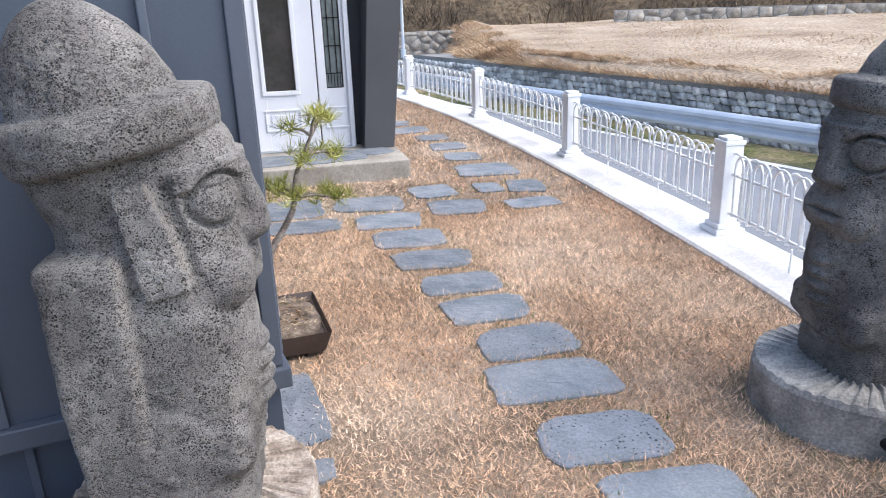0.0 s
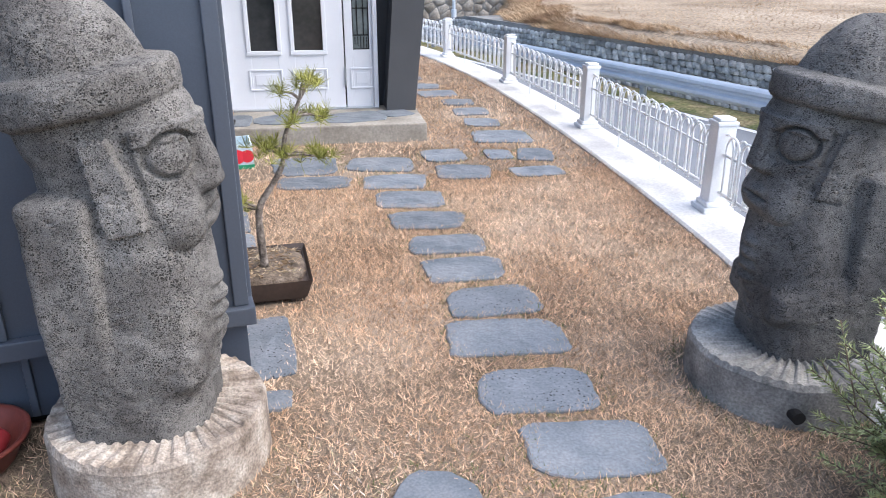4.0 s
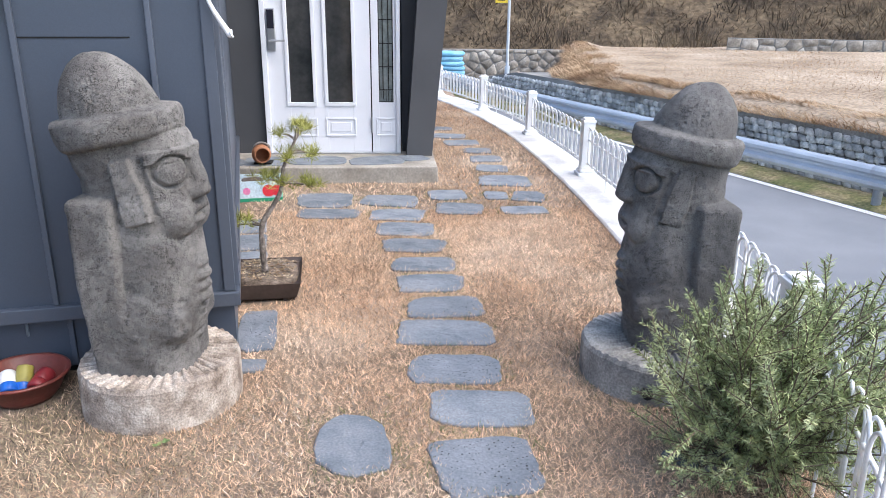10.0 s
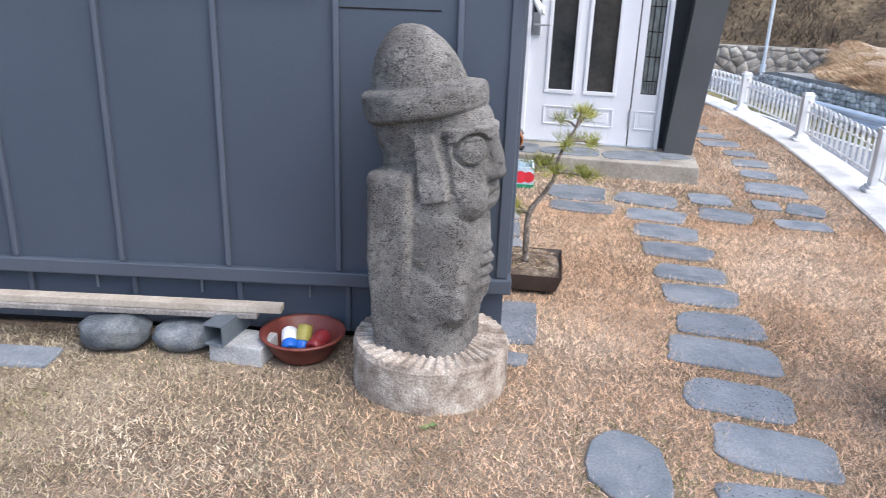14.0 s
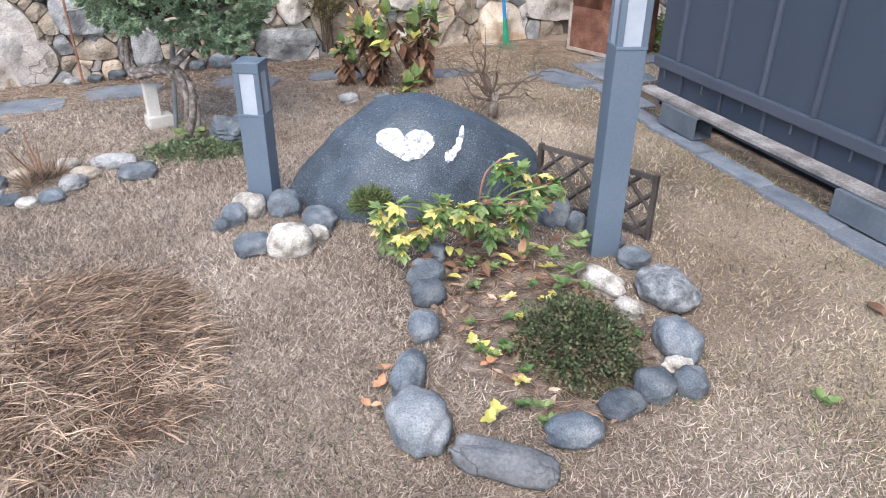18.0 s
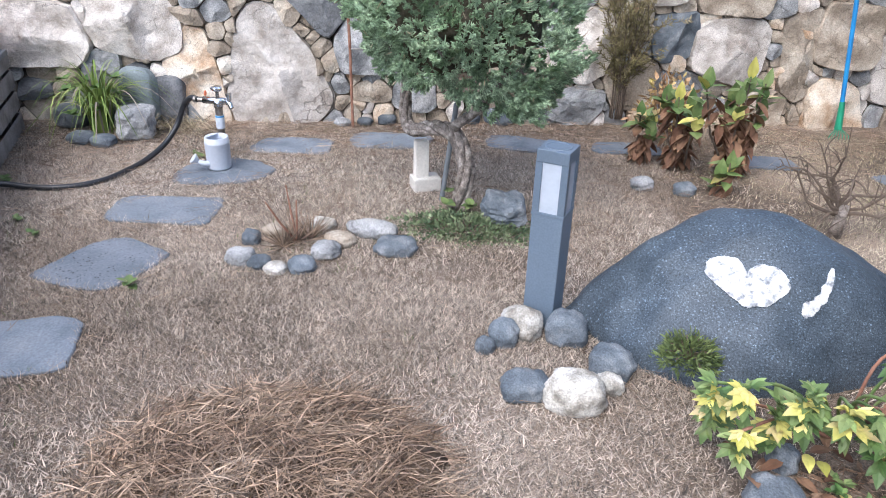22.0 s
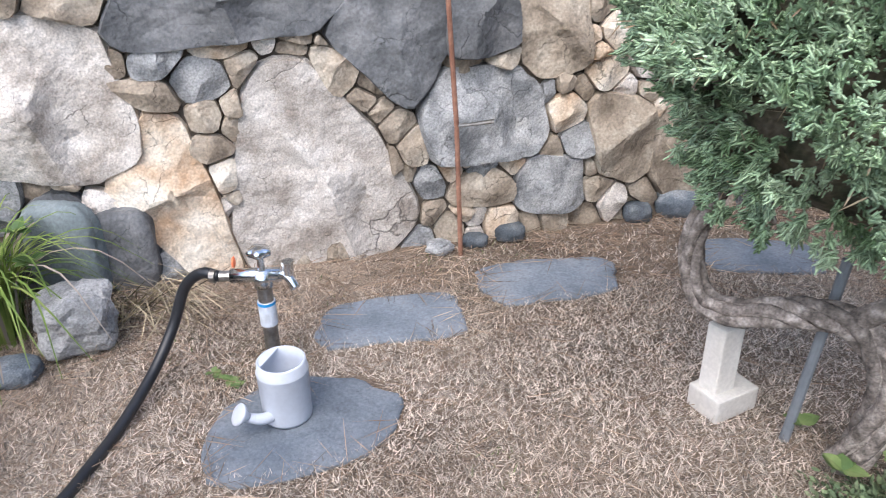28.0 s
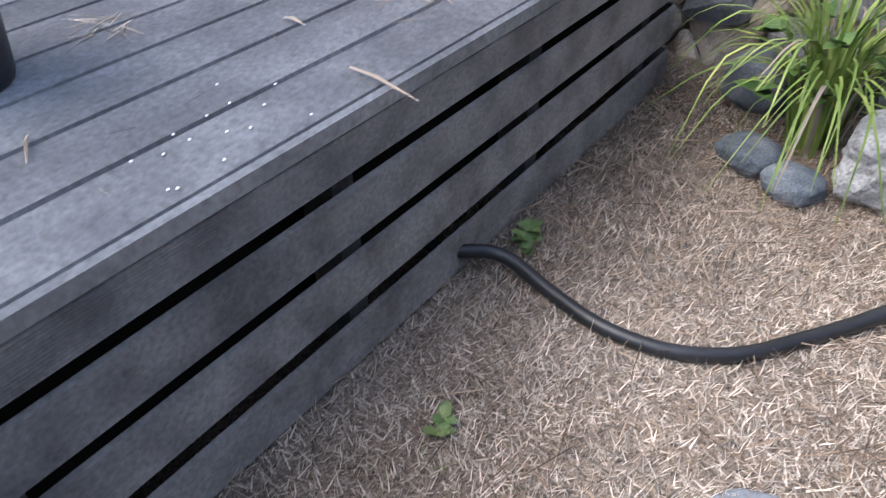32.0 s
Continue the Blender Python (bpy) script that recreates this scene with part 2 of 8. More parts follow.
M_LAMP_POST = mat("grey_powder_coat", [(0.108, 0.142, 0.186), (0.132, 0.168, 0.214)], 3, 150, 0.5, 0, 0.05, 120, 0.1)
M_LAMP_GLASS = mat("frosted_lamp_panel", [(0.34, 0.38, 0.44), (0.46, 0.50, 0.56)], 5, 60, 0.25, 0, 0.02, 30, 0.04)
M_BARK = mat("grey_brown_bark", [(0.10, 0.083, 0.070), (0.22, 0.185, 0.16), (0.40, 0.35, 0.31)], 30, 140, 0.95, 0, 1.0, 40, 0.5, detail=12)
M_TWIG = mat("dry_twig", [(0.10, 0.075, 0.055), (0.17, 0.13, 0.10)], 14, 90, 0.95, 0, 0.5, 60, 0.2)
M_NEEDLE = mat("brown_pine_needle", [(0.19, 0.128, 0.088), (0.28, 0.20, 0.14), (0.395, 0.30, 0.222)], 5, 20, 0.75, 0, 0, 60, 0.2, island=0.75)
M_STRAW = mat("dry_grass_blade", [(0.47, 0.298, 0.185), (0.59, 0.41, 0.275), (0.68, 0.53, 0.40)], 1.1, 8, 0.8, 0, 0, 60, 0.2, island=0.75)
M_STRAW_GREY = mat("withered_grass_blade", [(0.285, 0.23, 0.18), (0.41, 0.342, 0.28), (0.54, 0.47, 0.40)], 0.9, 8, 0.8, 0, 0, 60, 0.2, island=0.85)
# Darker olive straw; the shade beside the house is put into this colour.
M_STRAW_SHADE = mat("damp_grass_blade", [(0.25, 0.208, 0.125), (0.37, 0.312, 0.212), (0.51, 0.44, 0.33)], 2.6, 8, 0.8, 0, 0, 60, 0.2, island=0.85)
M_GREEN = mat("green_grass_blade", [(0.075, 0.115, 0.03), (0.15, 0.19, 0.06)], 2, 10, 0.7, 0, 0, 60, 0.15, island=0.35)
M_JUNIPER = mat("blue_green_juniper", [(0.125, 0.195, 0.092), (0.29, 0.395, 0.245), (0.46, 0.565, 0.385)], 9, 60, 0.75, 0, 0, 60, 0.3, island=0.36)
M_TWIG_PALE = mat("dead_tan_shoot", [(0.20, 0.13, 0.08), (0.38, 0.28, 0.18), (0.52, 0.44, 0.32)], 12, 60, 0.85, 0, 0.1, 60, 0.2, island=0.3)
M_ROSEMARY = mat("rosemary_leaf", [(0.20, 0.245, 0.10), (0.34, 0.39, 0.19), (0.49, 0.53, 0.31)], 6, 30, 0.7, 0, 0, 60, 0.2, island=0.45)
M_PINE = mat("pine_needle_green", [(0.16, 0.175, 0.03), (0.28, 0.29, 0.06), (0.40, 0.39, 0.12)], 6, 30, 0.65, 0, 0, 60, 0.2, island=0.3)
M_LEAF = mat("green_leaf", [(0.075, 0.135, 0.04), (0.15, 0.215, 0.07), (0.25, 0.30, 0.12)], 9, 40, 0.55, 0, 0.1, 60, 0.15, island=0.3)
M_LEAF_YEL = mat("yellowing_leaf", [(0.42, 0.40, 0.08), (0.60, 0.54, 0.16), (0.66, 0.50, 0.30)], 7, 40, 0.6, 0, 0.1, 60, 0.15, island=0.25)
M_LEAF_BROWN = mat("withered_brown_leaf", [(0.12, 0.055, 0.032), (0.20, 0.105, 0.062), (0.36, 0.22, 0.13)], 8, 40, 0.8, 0, 0.3, 60, 0.2, island=0.35)
M_DARKSHRUB = mat("dark_green_shrub_leaf", [(0.045, 0.065, 0.028), (0.095, 0.12, 0.055), (0.19, 0.13, 0.085)], 16, 30, 0.75, 0, 0, 60, 0.2, island=0.55)
M_BLADE = mat("sedge_blade", [(0.085, 0.145, 0.028), (0.18, 0.265, 0.05), (0.36, 0.41, 0.12)], 4, 20, 0.6, 0, 0, 60, 0.15, island=0.55)
M_DECK = mat("dark_composite_decking", [(0.125, 0.129, 0.137), (0.182, 0.186, 0.196), (0.25, 0.254, 0.266)], 4, 80, 0.55, 0, 0.3, 90, 0.3)
M_DECK_SIDE = mat("brown_grey_decking", [(0.125, 0.113, 0.106), (0.205, 0.19, 0.178), (0.265, 0.248, 0.234)], 9, 110, 0.6, 0, 0.3, 90, 0.3)
# Black for truly black parts and for the shade in gaps and holes.
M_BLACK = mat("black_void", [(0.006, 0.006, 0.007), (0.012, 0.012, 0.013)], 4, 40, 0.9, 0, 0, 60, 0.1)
M_HOSE = mat("black_rubber_hose", [(0.012, 0.013, 0.016), (0.028, 0.029, 0.033)], 5, 50, 0.38, 0, 0.1, 80, 0.15, 0.5)
M_CHROME = mat("worn_chrome", [(0.62, 0.64, 0.66), (0.78, 0.79, 0.80)], 12, 80, 0.2, 1.0, 0.05, 60, 0.1)
M_PIPE = mat("dull_steel_pipe", [(0.22, 0.20, 0.18), (0.36, 0.34, 0.32)], 20, 80, 0.4, 0.9, 0.1, 60, 0.2)
M_CAN = mat("pale_grey_plastic", [(0.46, 0.49, 0.55), (0.54, 0.57, 0.63)], 5, 60, 0.45, 0, 0.05, 60, 0.05)
M_TUB = mat("faded_red_rubber", [(0.30, 0.085, 0.075), (0.40, 0.135, 0.12), (0.47, 0.21, 0.19)], 3, 50, 0.6, 0, 0.15, 60, 0.1)
M_BOWL = mat("dark_red_rubber", [(0.12, 0.025, 0.02), (0.21, 0.055, 0.04)], 5, 60, 0.4, 0, 0.15, 60, 0.15, 0.5)
M_BLUE = mat("blue_plastic", [(0.015, 0.11, 0.48), (0.02, 0.15, 0.58)], 6, 50, 0.35, 0, 0.05, 60, 0.05)
M_YELLOW = mat("dull_yellow_plastic", [(0.28, 0.24, 0.05), (0.42, 0.36, 0.10)], 9, 50, 0.45, 0, 0.05, 60, 0.1)
M_REDTOY = mat("red_plastic", [(0.62, 0.03, 0.05), (0.75, 0.05, 0.08)], 6, 50, 0.35, 0, 0.05, 60, 0.05)
M_WHITEP = mat("white_plastic", [(0.72, 0.72, 0.72), (0.82, 0.82, 0.82)], 6, 50, 0.45, 0, 0.05, 60, 0.05)
M_RUST = mat("rusted_iron", [(0.10, 0.04, 0.025), (0.19, 0.085, 0.055), (0.30, 0.16, 0.11)], 6, 70, 0.85, 0.1, 0.5, 60, 0.25)
M_RUST_EDGE = mat("pale_rusty_rim", [(0.30, 0.24, 0.20), (0.46, 0.41, 0.37)], 9, 70, 0.8, 0.1, 0.4, 60, 0.2)
M_WOOD = mat("weathered_timber", [(0.14, 0.128, 0.122), (0.215, 0.20, 0.19), (0.30, 0.28, 0.265)], 7, 90, 0.85, 0, 0.6, 50, 0.35)
M_GALV = mat("galvanised_steel", [(0.11, 0.135, 0.162), (0.165, 0.195, 0.225)], 6, 60, 0.45, 0.2, 0.1, 60, 0.12)
M_RAIL = mat("galvanised_guardrail", [(0.42, 0.47, 0.53), (0.52, 0.57, 0.63)], 2, 60, 0.45, 0.2, 0.05, 60, 0.08)
M_BLOCK = mat("grey_concrete_block", [(0.27, 0.275, 0.28), (0.36, 0.365, 0.37), (0.44, 0.445, 0.45)], 8, 90, 0.92, 0, 0.6, 70, 0.25)
M_STYRO = mat("white_chalky_block", [(0.62, 0.58, 0.52), (0.76, 0.72, 0.66)], 7, 90, 0.9, 0, 0.4, 60, 0.1)
M_POT = mat("brown_glazed_pot", [(0.045, 0.032, 0.028), (0.085, 0.062, 0.052)], 6, 60, 0.45, 0, 0.15, 60, 0.15, 0.5)
M_TERRA = mat("terracotta", [(0.22, 0.085, 0.04), (0.34, 0.15, 0.075)], 8, 60, 0.6, 0, 0.2, 60, 0.15)
M_STICK = mat("grey_plastic_stake", [(0.16, 0.175, 0.19), (0.22, 0.235, 0.25)], 6, 60, 0.5, 0, 0.1, 60, 0.1)
M_ROD = mat("rusty_plant_stake", [(0.22, 0.10, 0.065), (0.36, 0.19, 0.13)], 16, 80, 0.75, 0, 0.3, 60, 0.2)
M_BLUEROD = mat("blue_plastic_handle", [(0.02, 0.20, 0.50), (0.03, 0.30, 0.62)], 6, 60, 0.4, 0, 0.05, 60, 0.05)
M_GREENP = mat("green_plastic", [(0.02, 0.22, 0.12), (0.03, 0.32, 0.18)], 6, 60, 0.4, 0, 0.05, 60, 0.05)
M_TRELLIS = mat("dark_brown_trellis", [(0.055, 0.045, 0.040), (0.10, 0.085, 0.078)], 9, 70, 0.8, 0, 0.2, 60, 0.2)
M_SOIL = mat("potting_soil", [(0.075, 0.056, 0.042), (0.15, 0.115, 0.088), (0.25, 0.20, 0.16)], 18, 160, 0.95, 0, 1.0, 90, 0.6)
M_PAPER = mat("white_cord", [(0.78, 0.77, 0.76), (0.88, 0.87, 0.86)], 6, 50, 0.8, 0, 0.1, 60, 0.05)
M_HILL = mat("winter_hillside", [(0.055, 0.042, 0.03), (0.105, 0.078, 0.05), (0.165, 0.125, 0.08)], 0.6, 5, 0.95, 0, 0.8, 3, 0.6, 0.2, detail=12)
M_FIELD = mat("stubble_field", [(0.215, 0.168, 0.122), (0.30, 0.24, 0.178), (0.37, 0.305, 0.235)], 0.5, 14, 0.95, 0, 0.8, 14, 0.5, 0.2, detail=12)
M_BANK = mat("grassy_bank", [(0.10, 0.125, 0.045), (0.20, 0.185, 0.095), (0.31, 0.25, 0.16)], 2.5, 20, 0.95, 0, 0.8, 12, 0.45, 0.2)
M_BLUESACK = mat("pale_blue_sack", [(0.12, 0.36, 0.56), (0.26, 0.52, 0.70)], 3, 30, 0.5, 0, 0.4, 14, 0.15)
M_DARKGLASS = mat("dark_window_glass", [(0.018, 0.020, 0.021), (0.05, 0.05, 0.05)], 3, 20, 0.05, 0, 0, 60, 0.2, 0.6)
M_LEADGLASS = mat("pale_leaded_glass", [(0.10, 0.125, 0.13), (0.17, 0.20, 0.205)], 6, 30, 0.12, 0, 0.2, 40, 0.2, 0.5)
M_LOCK = mat("black_lock_panel", [(0.012, 0.012, 0.014), (0.02, 0.02, 0.04)], 5, 50, 0.15, 0, 0, 60, 0.1, 0.5)
M_SATIN = mat("satin_steel", [(0.40, 0.41, 0.43), (0.5, 0.51, 0.53)], 7, 80, 0.3, 0.9, 0.03, 60, 0.05)
M_LINE = mat("white_road_line", [(0.62, 0.62, 0.6), (0.75, 0.75, 0.73)], 6, 60, 0.8, 0, 0.2, 60, 0.15)
M_SPIREA = mat("autumn_shrub_leaf", [(0.20, 0.10, 0.06), (0.42, 0.28, 0.14), (0.58, 0.50, 0.17)], 9, 40, 0.7, 0, 0.1, 60, 0.2, island=0.45)
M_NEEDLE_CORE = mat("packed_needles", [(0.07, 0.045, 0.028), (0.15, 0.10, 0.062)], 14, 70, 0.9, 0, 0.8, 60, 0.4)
M_TEAL = mat("teal_grey_stone", [(0.155, 0.185, 0.195), (0.205, 0.24, 0.25), (0.26, 0.29, 0.30)], 5, 90, 0.85, 0, 0.6, 40, 0.2)
M_LEAF_DEEP = mat("deep_green_leaf", [(0.05, 0.105, 0.03), (0.10, 0.18, 0.05), (0.18, 0.27, 0.08)], 9, 40, 0.45, 0, 0.1, 60, 0.15, island=0.3)
M_DARKRED = mat("dark_red_plastic", [(0.22, 0.02, 0.025), (0.32, 0.04, 0.045)], 6, 50, 0.35, 0, 0.05, 60, 0.05)
M_LITTER = mat("bed_leaf_litter", [(0.14, 0.085, 0.055), (0.27, 0.175, 0.115), (0.44, 0.33, 0.25)], 9, 40, 0.85, 0, 0, 60, 0.2, island=0.6)
M_BANK_MORTAR = mat("embankment_mortar", [(0.17, 0.17, 0.165), (0.27, 0.265, 0.255)], 1.5, 30, 0.92, 0, 0.5, 40, 0.3)
M_CUSHION = mat("cushion_leaf", [(0.07, 0.10, 0.03), (0.13, 0.17, 0.055), (0.20, 0.23, 0.09)], 9, 40, 0.7, 0, 0, 60, 0.15, island=0.4)

# ---- building helpers ----
def to_mesh(name, bm):
    me = bpy.data.meshes.new(name)
    bm.to_mesh(me)
    bm.free()
    return me


def part(name, bm, material, parent, label="", smooth=False, m=None):
    me = bm if isinstance(bm, bpy.types.Mesh) else to_mesh(name, bm)
    if not me.materials:
        me.materials.append(material)
    if smooth:
        me.shade_smooth()
    ob = new(name, me)
    ob.parent = parent
    if m is not None:
        ob.matrix_basis = m
    return tagged(ob, label)


def thing(name, m, label, category, group="", kind=""):
    ob = new(name)
    ob.empty_display_size = 0.1
    ob.matrix_basis = m
    return tagged(ob, label, category, group, kind)


def solid(name, bm, material, m, label, category, group="", kind="", smooth=False):
    me = bm if isinstance(bm, bpy.types.Mesh) else to_mesh(name, bm)
    me.materials.append(material)
    if smooth:
        me.shade_smooth()
    ob = new(name, me)
    ob.matrix_basis = m
    return tagged(ob, label, category, group, kind)


def box(bm, x0, y0, z0, x1, y1, z1, bevel=0.0):
    m = Matrix.LocRotScale(((x0 + x1) / 2, (y0 + y1) / 2, (z0 + z1) / 2), None, (x1 - x0, y1 - y0, z1 - z0))
    vs = bmesh.ops.create_cube(bm, size=1, matrix=m)["verts"]
    if bevel:
        es = list({e for v in vs for e in v.link_edges})
        bmesh.ops.bevel(bm, geom=es, offset=bevel, segments=2, affect="EDGES", profile=0.6)
    return bm


def boxed(*a, bevel=0.0):
    return box(bmesh.new(), *a, bevel=bevel)


def rod(bm, p, q, r0, r1=None, n=10):
    p, q = Vector(p), Vector(q)
    d = q - p
    m = Matrix.Translation((p + q) / 2) @ d.to_track_quat("Z", "Y").to_matrix().to_4x4()
    bmesh.ops.create_cone(bm, cap_ends=True, segments=n, radius1=r0, radius2=r0 if r1 is None else r1, depth=d.length, matrix=m)
    return bm


def tube(bm, pts, radii, n=8, close=True):
    """A round tube along points."""
    pts = [Vector(p) for p in pts]
    rings = []
    side = None
    for i, p in enumerate(pts):
        d = (pts[min(i + 1, len(pts) - 1)] - pts[max(i - 1, 0)]).normalized()
        if side is None:
            side = d.orthogonal().normalized()
        side = (side - d * side.dot(d)).normalized()
        up = d.cross(side)
        r = radii[i] if hasattr(radii, "__len__") else radii
        rings.append([bm.verts.new(p + r * (math.cos(a) * side + math.sin(a) * up)) for a in (2 * math.pi * k / n for k in range(n))])
    for a, b in zip(rings, rings[1:]):
        for k in range(n):
            bm.faces.new((a[k], a[(k + 1) % n], b[(k + 1) % n], b[k]))
    if close:
        bm.faces.new(rings[0][::-1])
        bm.faces.new(rings[-1])
    return bm


def smooth_path(pts, per=8):
    """Points on a smooth curve through the given ones."""
    P = [Vector(p) for p in pts]
    P = [2 * P[0] - P[1]] + P + [2 * P[-1] - P[-2]]
    out = []
    for i in range(1, len(P) - 2):
        a, b, c, d = P[i - 1 : i + 3]
        for k in range(per):
            t = k / per
            out.append(0.5 * ((2 * b) + (c - a) * t + (2 * a - 5 * b + 4 * c - d) * t * t + (3 * b - a - 3 * c + d) * t ** 3))
    out.append(P[-2])
    return out


def lathe(bm, prof, n=32):
    """A turned shape from (radius, height) pairs."""
    rings = []
    for r, z in prof:
        rings.append([bm.verts.new((r * math.cos(2 * math.pi * k / n), r * math.sin(2 * math.pi * k / n), z)) for k in range(n)])
    for a, b in zip(rings, rings[1:]):
        for k in range(n):
            bm.faces.new((a[k], a[(k + 1) % n], b[(k + 1) % n], b[k]))
    for ring, flip in ((rings[0], True), (rings[-1], False)):
        if prof[0 if flip else -1][0] > 1e-5:
            bm.faces.new(ring[::-1] if flip else ring)
    bmesh.ops.remove_doubles(bm, verts=bm.verts, dist=1e-5)
    bmesh.ops.recalc_face_normals(bm, faces=bm.faces)
    return bm


def boulder(lx, ly, lz, seed, rough=0.16, sub=3, flat=0.0, square=2.6, freq=1.7):
    """A stone standing on z = 0: a rounded block worn by noise."""
    bm = bmesh.new()
    bmesh.ops.create_icosphere(bm, subdivisions=sub, radius=1)
    o = Vector((seed * 3.17, seed * 1.31, seed * 7.7))
    for v in bm.verts:
        d = v.co.normalized()
        k = (abs(d.x) ** square + abs(d.y) ** square + abs(d.z) ** square) ** (-1 / square)
        k *= 1 + rough * noise.noise(d * freq + o) + rough * 0.45 * noise.noise(d * freq * 2.7 + o)
        k *= 1 + rough * 0.2 * noise.noise(d * freq * 7 + o)
        v.co = Vector((d.x * lx / 2, d.y * ly / 2, d.z * lz / 2)) * k
    low = min(v.co.z for v in bm.verts)
    for v in bm.verts:
        v.co.z -= low + flat * lz
        v.co.z = max(v.co.z, -0.02)
    return bm


def slab_mesh(lx, ly, h, seed, wob=0.10, n=30, square=3.2):
    """A flagstone: an uneven outline with a worn edge, its top h above the ground."""
    bm = bmesh.new()
    o = Vector((seed * 5.1, seed * 2.3, 0))
    outline = []
    rs = random.Random(seed * 7 + 1)
    corner = []
    cut = 0.5 - min(0.42, square * 0.06)
    quad = [(sx * (1 + wob * rs.uniform(-0.9, 0.9)), sy * (1 + wob * rs.uniform(-0.9, 0.9))) for sx, sy in ((-1, -1), (1, -1), (1, 1), (-1, 1))]
    for i in range(4):
        p, c, q = quad[i - 1], quad[i], quad[(i + 1) % 4]
        f, g = cut * rs.uniform(0.25, 1.3), cut * rs.uniform(0.25, 1.3)
        a = (c[0] + (p[0] - c[0]) * f, c[1] + (p[1] - c[1]) * f)
        b = (c[0] + (q[0] - c[0]) * g, c[1] + (q[1] - c[1]) * g)
        m = ((a[0] + b[0]) * 0.36 + c[0] * 0.28, (a[1] + b[1]) * 0.36 + c[1] * 0.28)
        corner += [a, m, b]
    for a, b in zip(corner, corner[1:] + corner[:1]):
        steps = max(1, round(math.hypot(b[0] - a[0], b[1] - a[1]) / 0.17))
        for k in range(steps):
            x, y = a[0] + (b[0] - a[0]) * k / steps, a[1] + (b[1] - a[1]) * k / steps
            w = 1 + wob * 0.30 * noise.noise(Vector((x * 2.2, y * 2.2, 0)) + o) + wob * 0.22 * noise.noise(Vector((x * 7, y * 7, 3)) + o)
            outline.append((x * w * lx / 2, y * w * ly / 2))
    n = len(outline)
    levels = ((1.0, -0.05), (1.0, h * 0.55), (0.975, h * 0.92), (0.93, h))
    rings = [[bm.verts.new((x * s, y * s, z + (0.003 * noise.noise(Vector((x * 9, y * 9, seed))) if z > 0 else 0))) for x, y in outline] for s, z in levels]
    for s in (0.62, 0.3):
        rings.append([bm.verts.new((x * s, y * s, h + 0.006 * noise.noise(Vector((x * 7, y * 7, seed))))) for x, y in outline])
    for a, b in zip(rings, rings[1:]):
        for k in range(n):
            bm.faces.new((a[k], a[(k + 1) % n], b[(k + 1) % n], b[k]))
    bm.faces.new(rings[-1])
    return bm


def arrays(name, verts, faces, material, smooth=False):
    """A mesh from numpy arrays of places and of equal-sided faces."""
    me = bpy.data.meshes.new(name)
    verts, faces = np.asarray(verts, np.float32), np.asarray(faces, np.int32)
    k = faces.shape[1]
    me.vertices.add(len(verts))
    me.vertices.foreach_set("co", verts.ravel())
    me.loops.add(faces.size)
    me.loops.foreach_set("vertex_index", faces.ravel())
    me.polygons.add(len(faces))
    me.polygons.foreach_set("loop_start", np.arange(0, faces.size, k, dtype=np.int32))
    me.update(calc_edges=True)
    me.validate()
    if smooth:
        me.shade_smooth()
    me.materials.append(material)
    return me


RNG = np.random.default_rng(7)


def blades(base, tip, width, bend=0.0, bow=(0, 0, -1)):
    """Leaf strips from base to tip: two quads each, widest in the middle; arrays of verts and quads."""
    base, tip = np.asarray(base, float), np.asarray(tip, float)
    n = len(base)
    d = tip - base
    ln = np.linalg.norm(d, axis=1, keepdims=True)
    rnd = RNG.normal(size=(n, 3))
    side = np.cross(d, rnd)
    side /= np.linalg.norm(side, axis=1, keepdims=True) + 1e-9
    w = (np.asarray(width) * np.ones(n))[:, None] / 2
    mid = (base + tip) / 2 - np.asarray(bow, float) * bend * ln
    v = np.stack([base - side * w * 0.5, base + side * w * 0.5, mid - side * w, mid + side * w, tip - side * w * 0.15, tip + side * w * 0.15], 1).reshape(-1, 3)
    i = np.arange(n)[:, None] * 6
    q = np.concatenate([i + [0, 1, 3, 2], i + [2, 3, 5, 4]], 0)
    return v, q


def spikes(base, tip, width):
    """Grass spikes: one triangle each."""
    base, tip = np.asarray(base, float), np.asarray(tip, float)
    n = len(base)
    a = RNG.uniform(0, 2 * np.pi, n)
    side = np.stack([np.cos(a), np.sin(a), np.zeros(n)], 1) * (np.asarray(width) * np.ones(n))[:, None] / 2
    v = np.stack([base - side, base + side, tip], 1).reshape(-1, 3)
    return v, np.arange(3 * n).reshape(-1, 3)


# ---- plan ----
HOUSE = pose(-0.15, 3.93, 0, 0, 0, 10.6)   # front corner; x runs along the clad wall, y into the house
FRONT = 5.04                                # length of the clad wall
DOOR_Y, DOOR_X0, DOOR_X1, PORCH_Z = 8.20, -0.597, 0.667, 0.146


def fence_x(y):
    """The line of the fence, which bends in at both ends."""
    return 2.42 - 0.011 * (y - 7.6) ** 2 - 0.012 * max(0.0, y - 9.5) ** 2 - 0.05 * max(0.0, 5.0 - y) ** 2


FENCE_END = 1.55


def lawn_edge(y):
    return fence_x(y) - 0.27


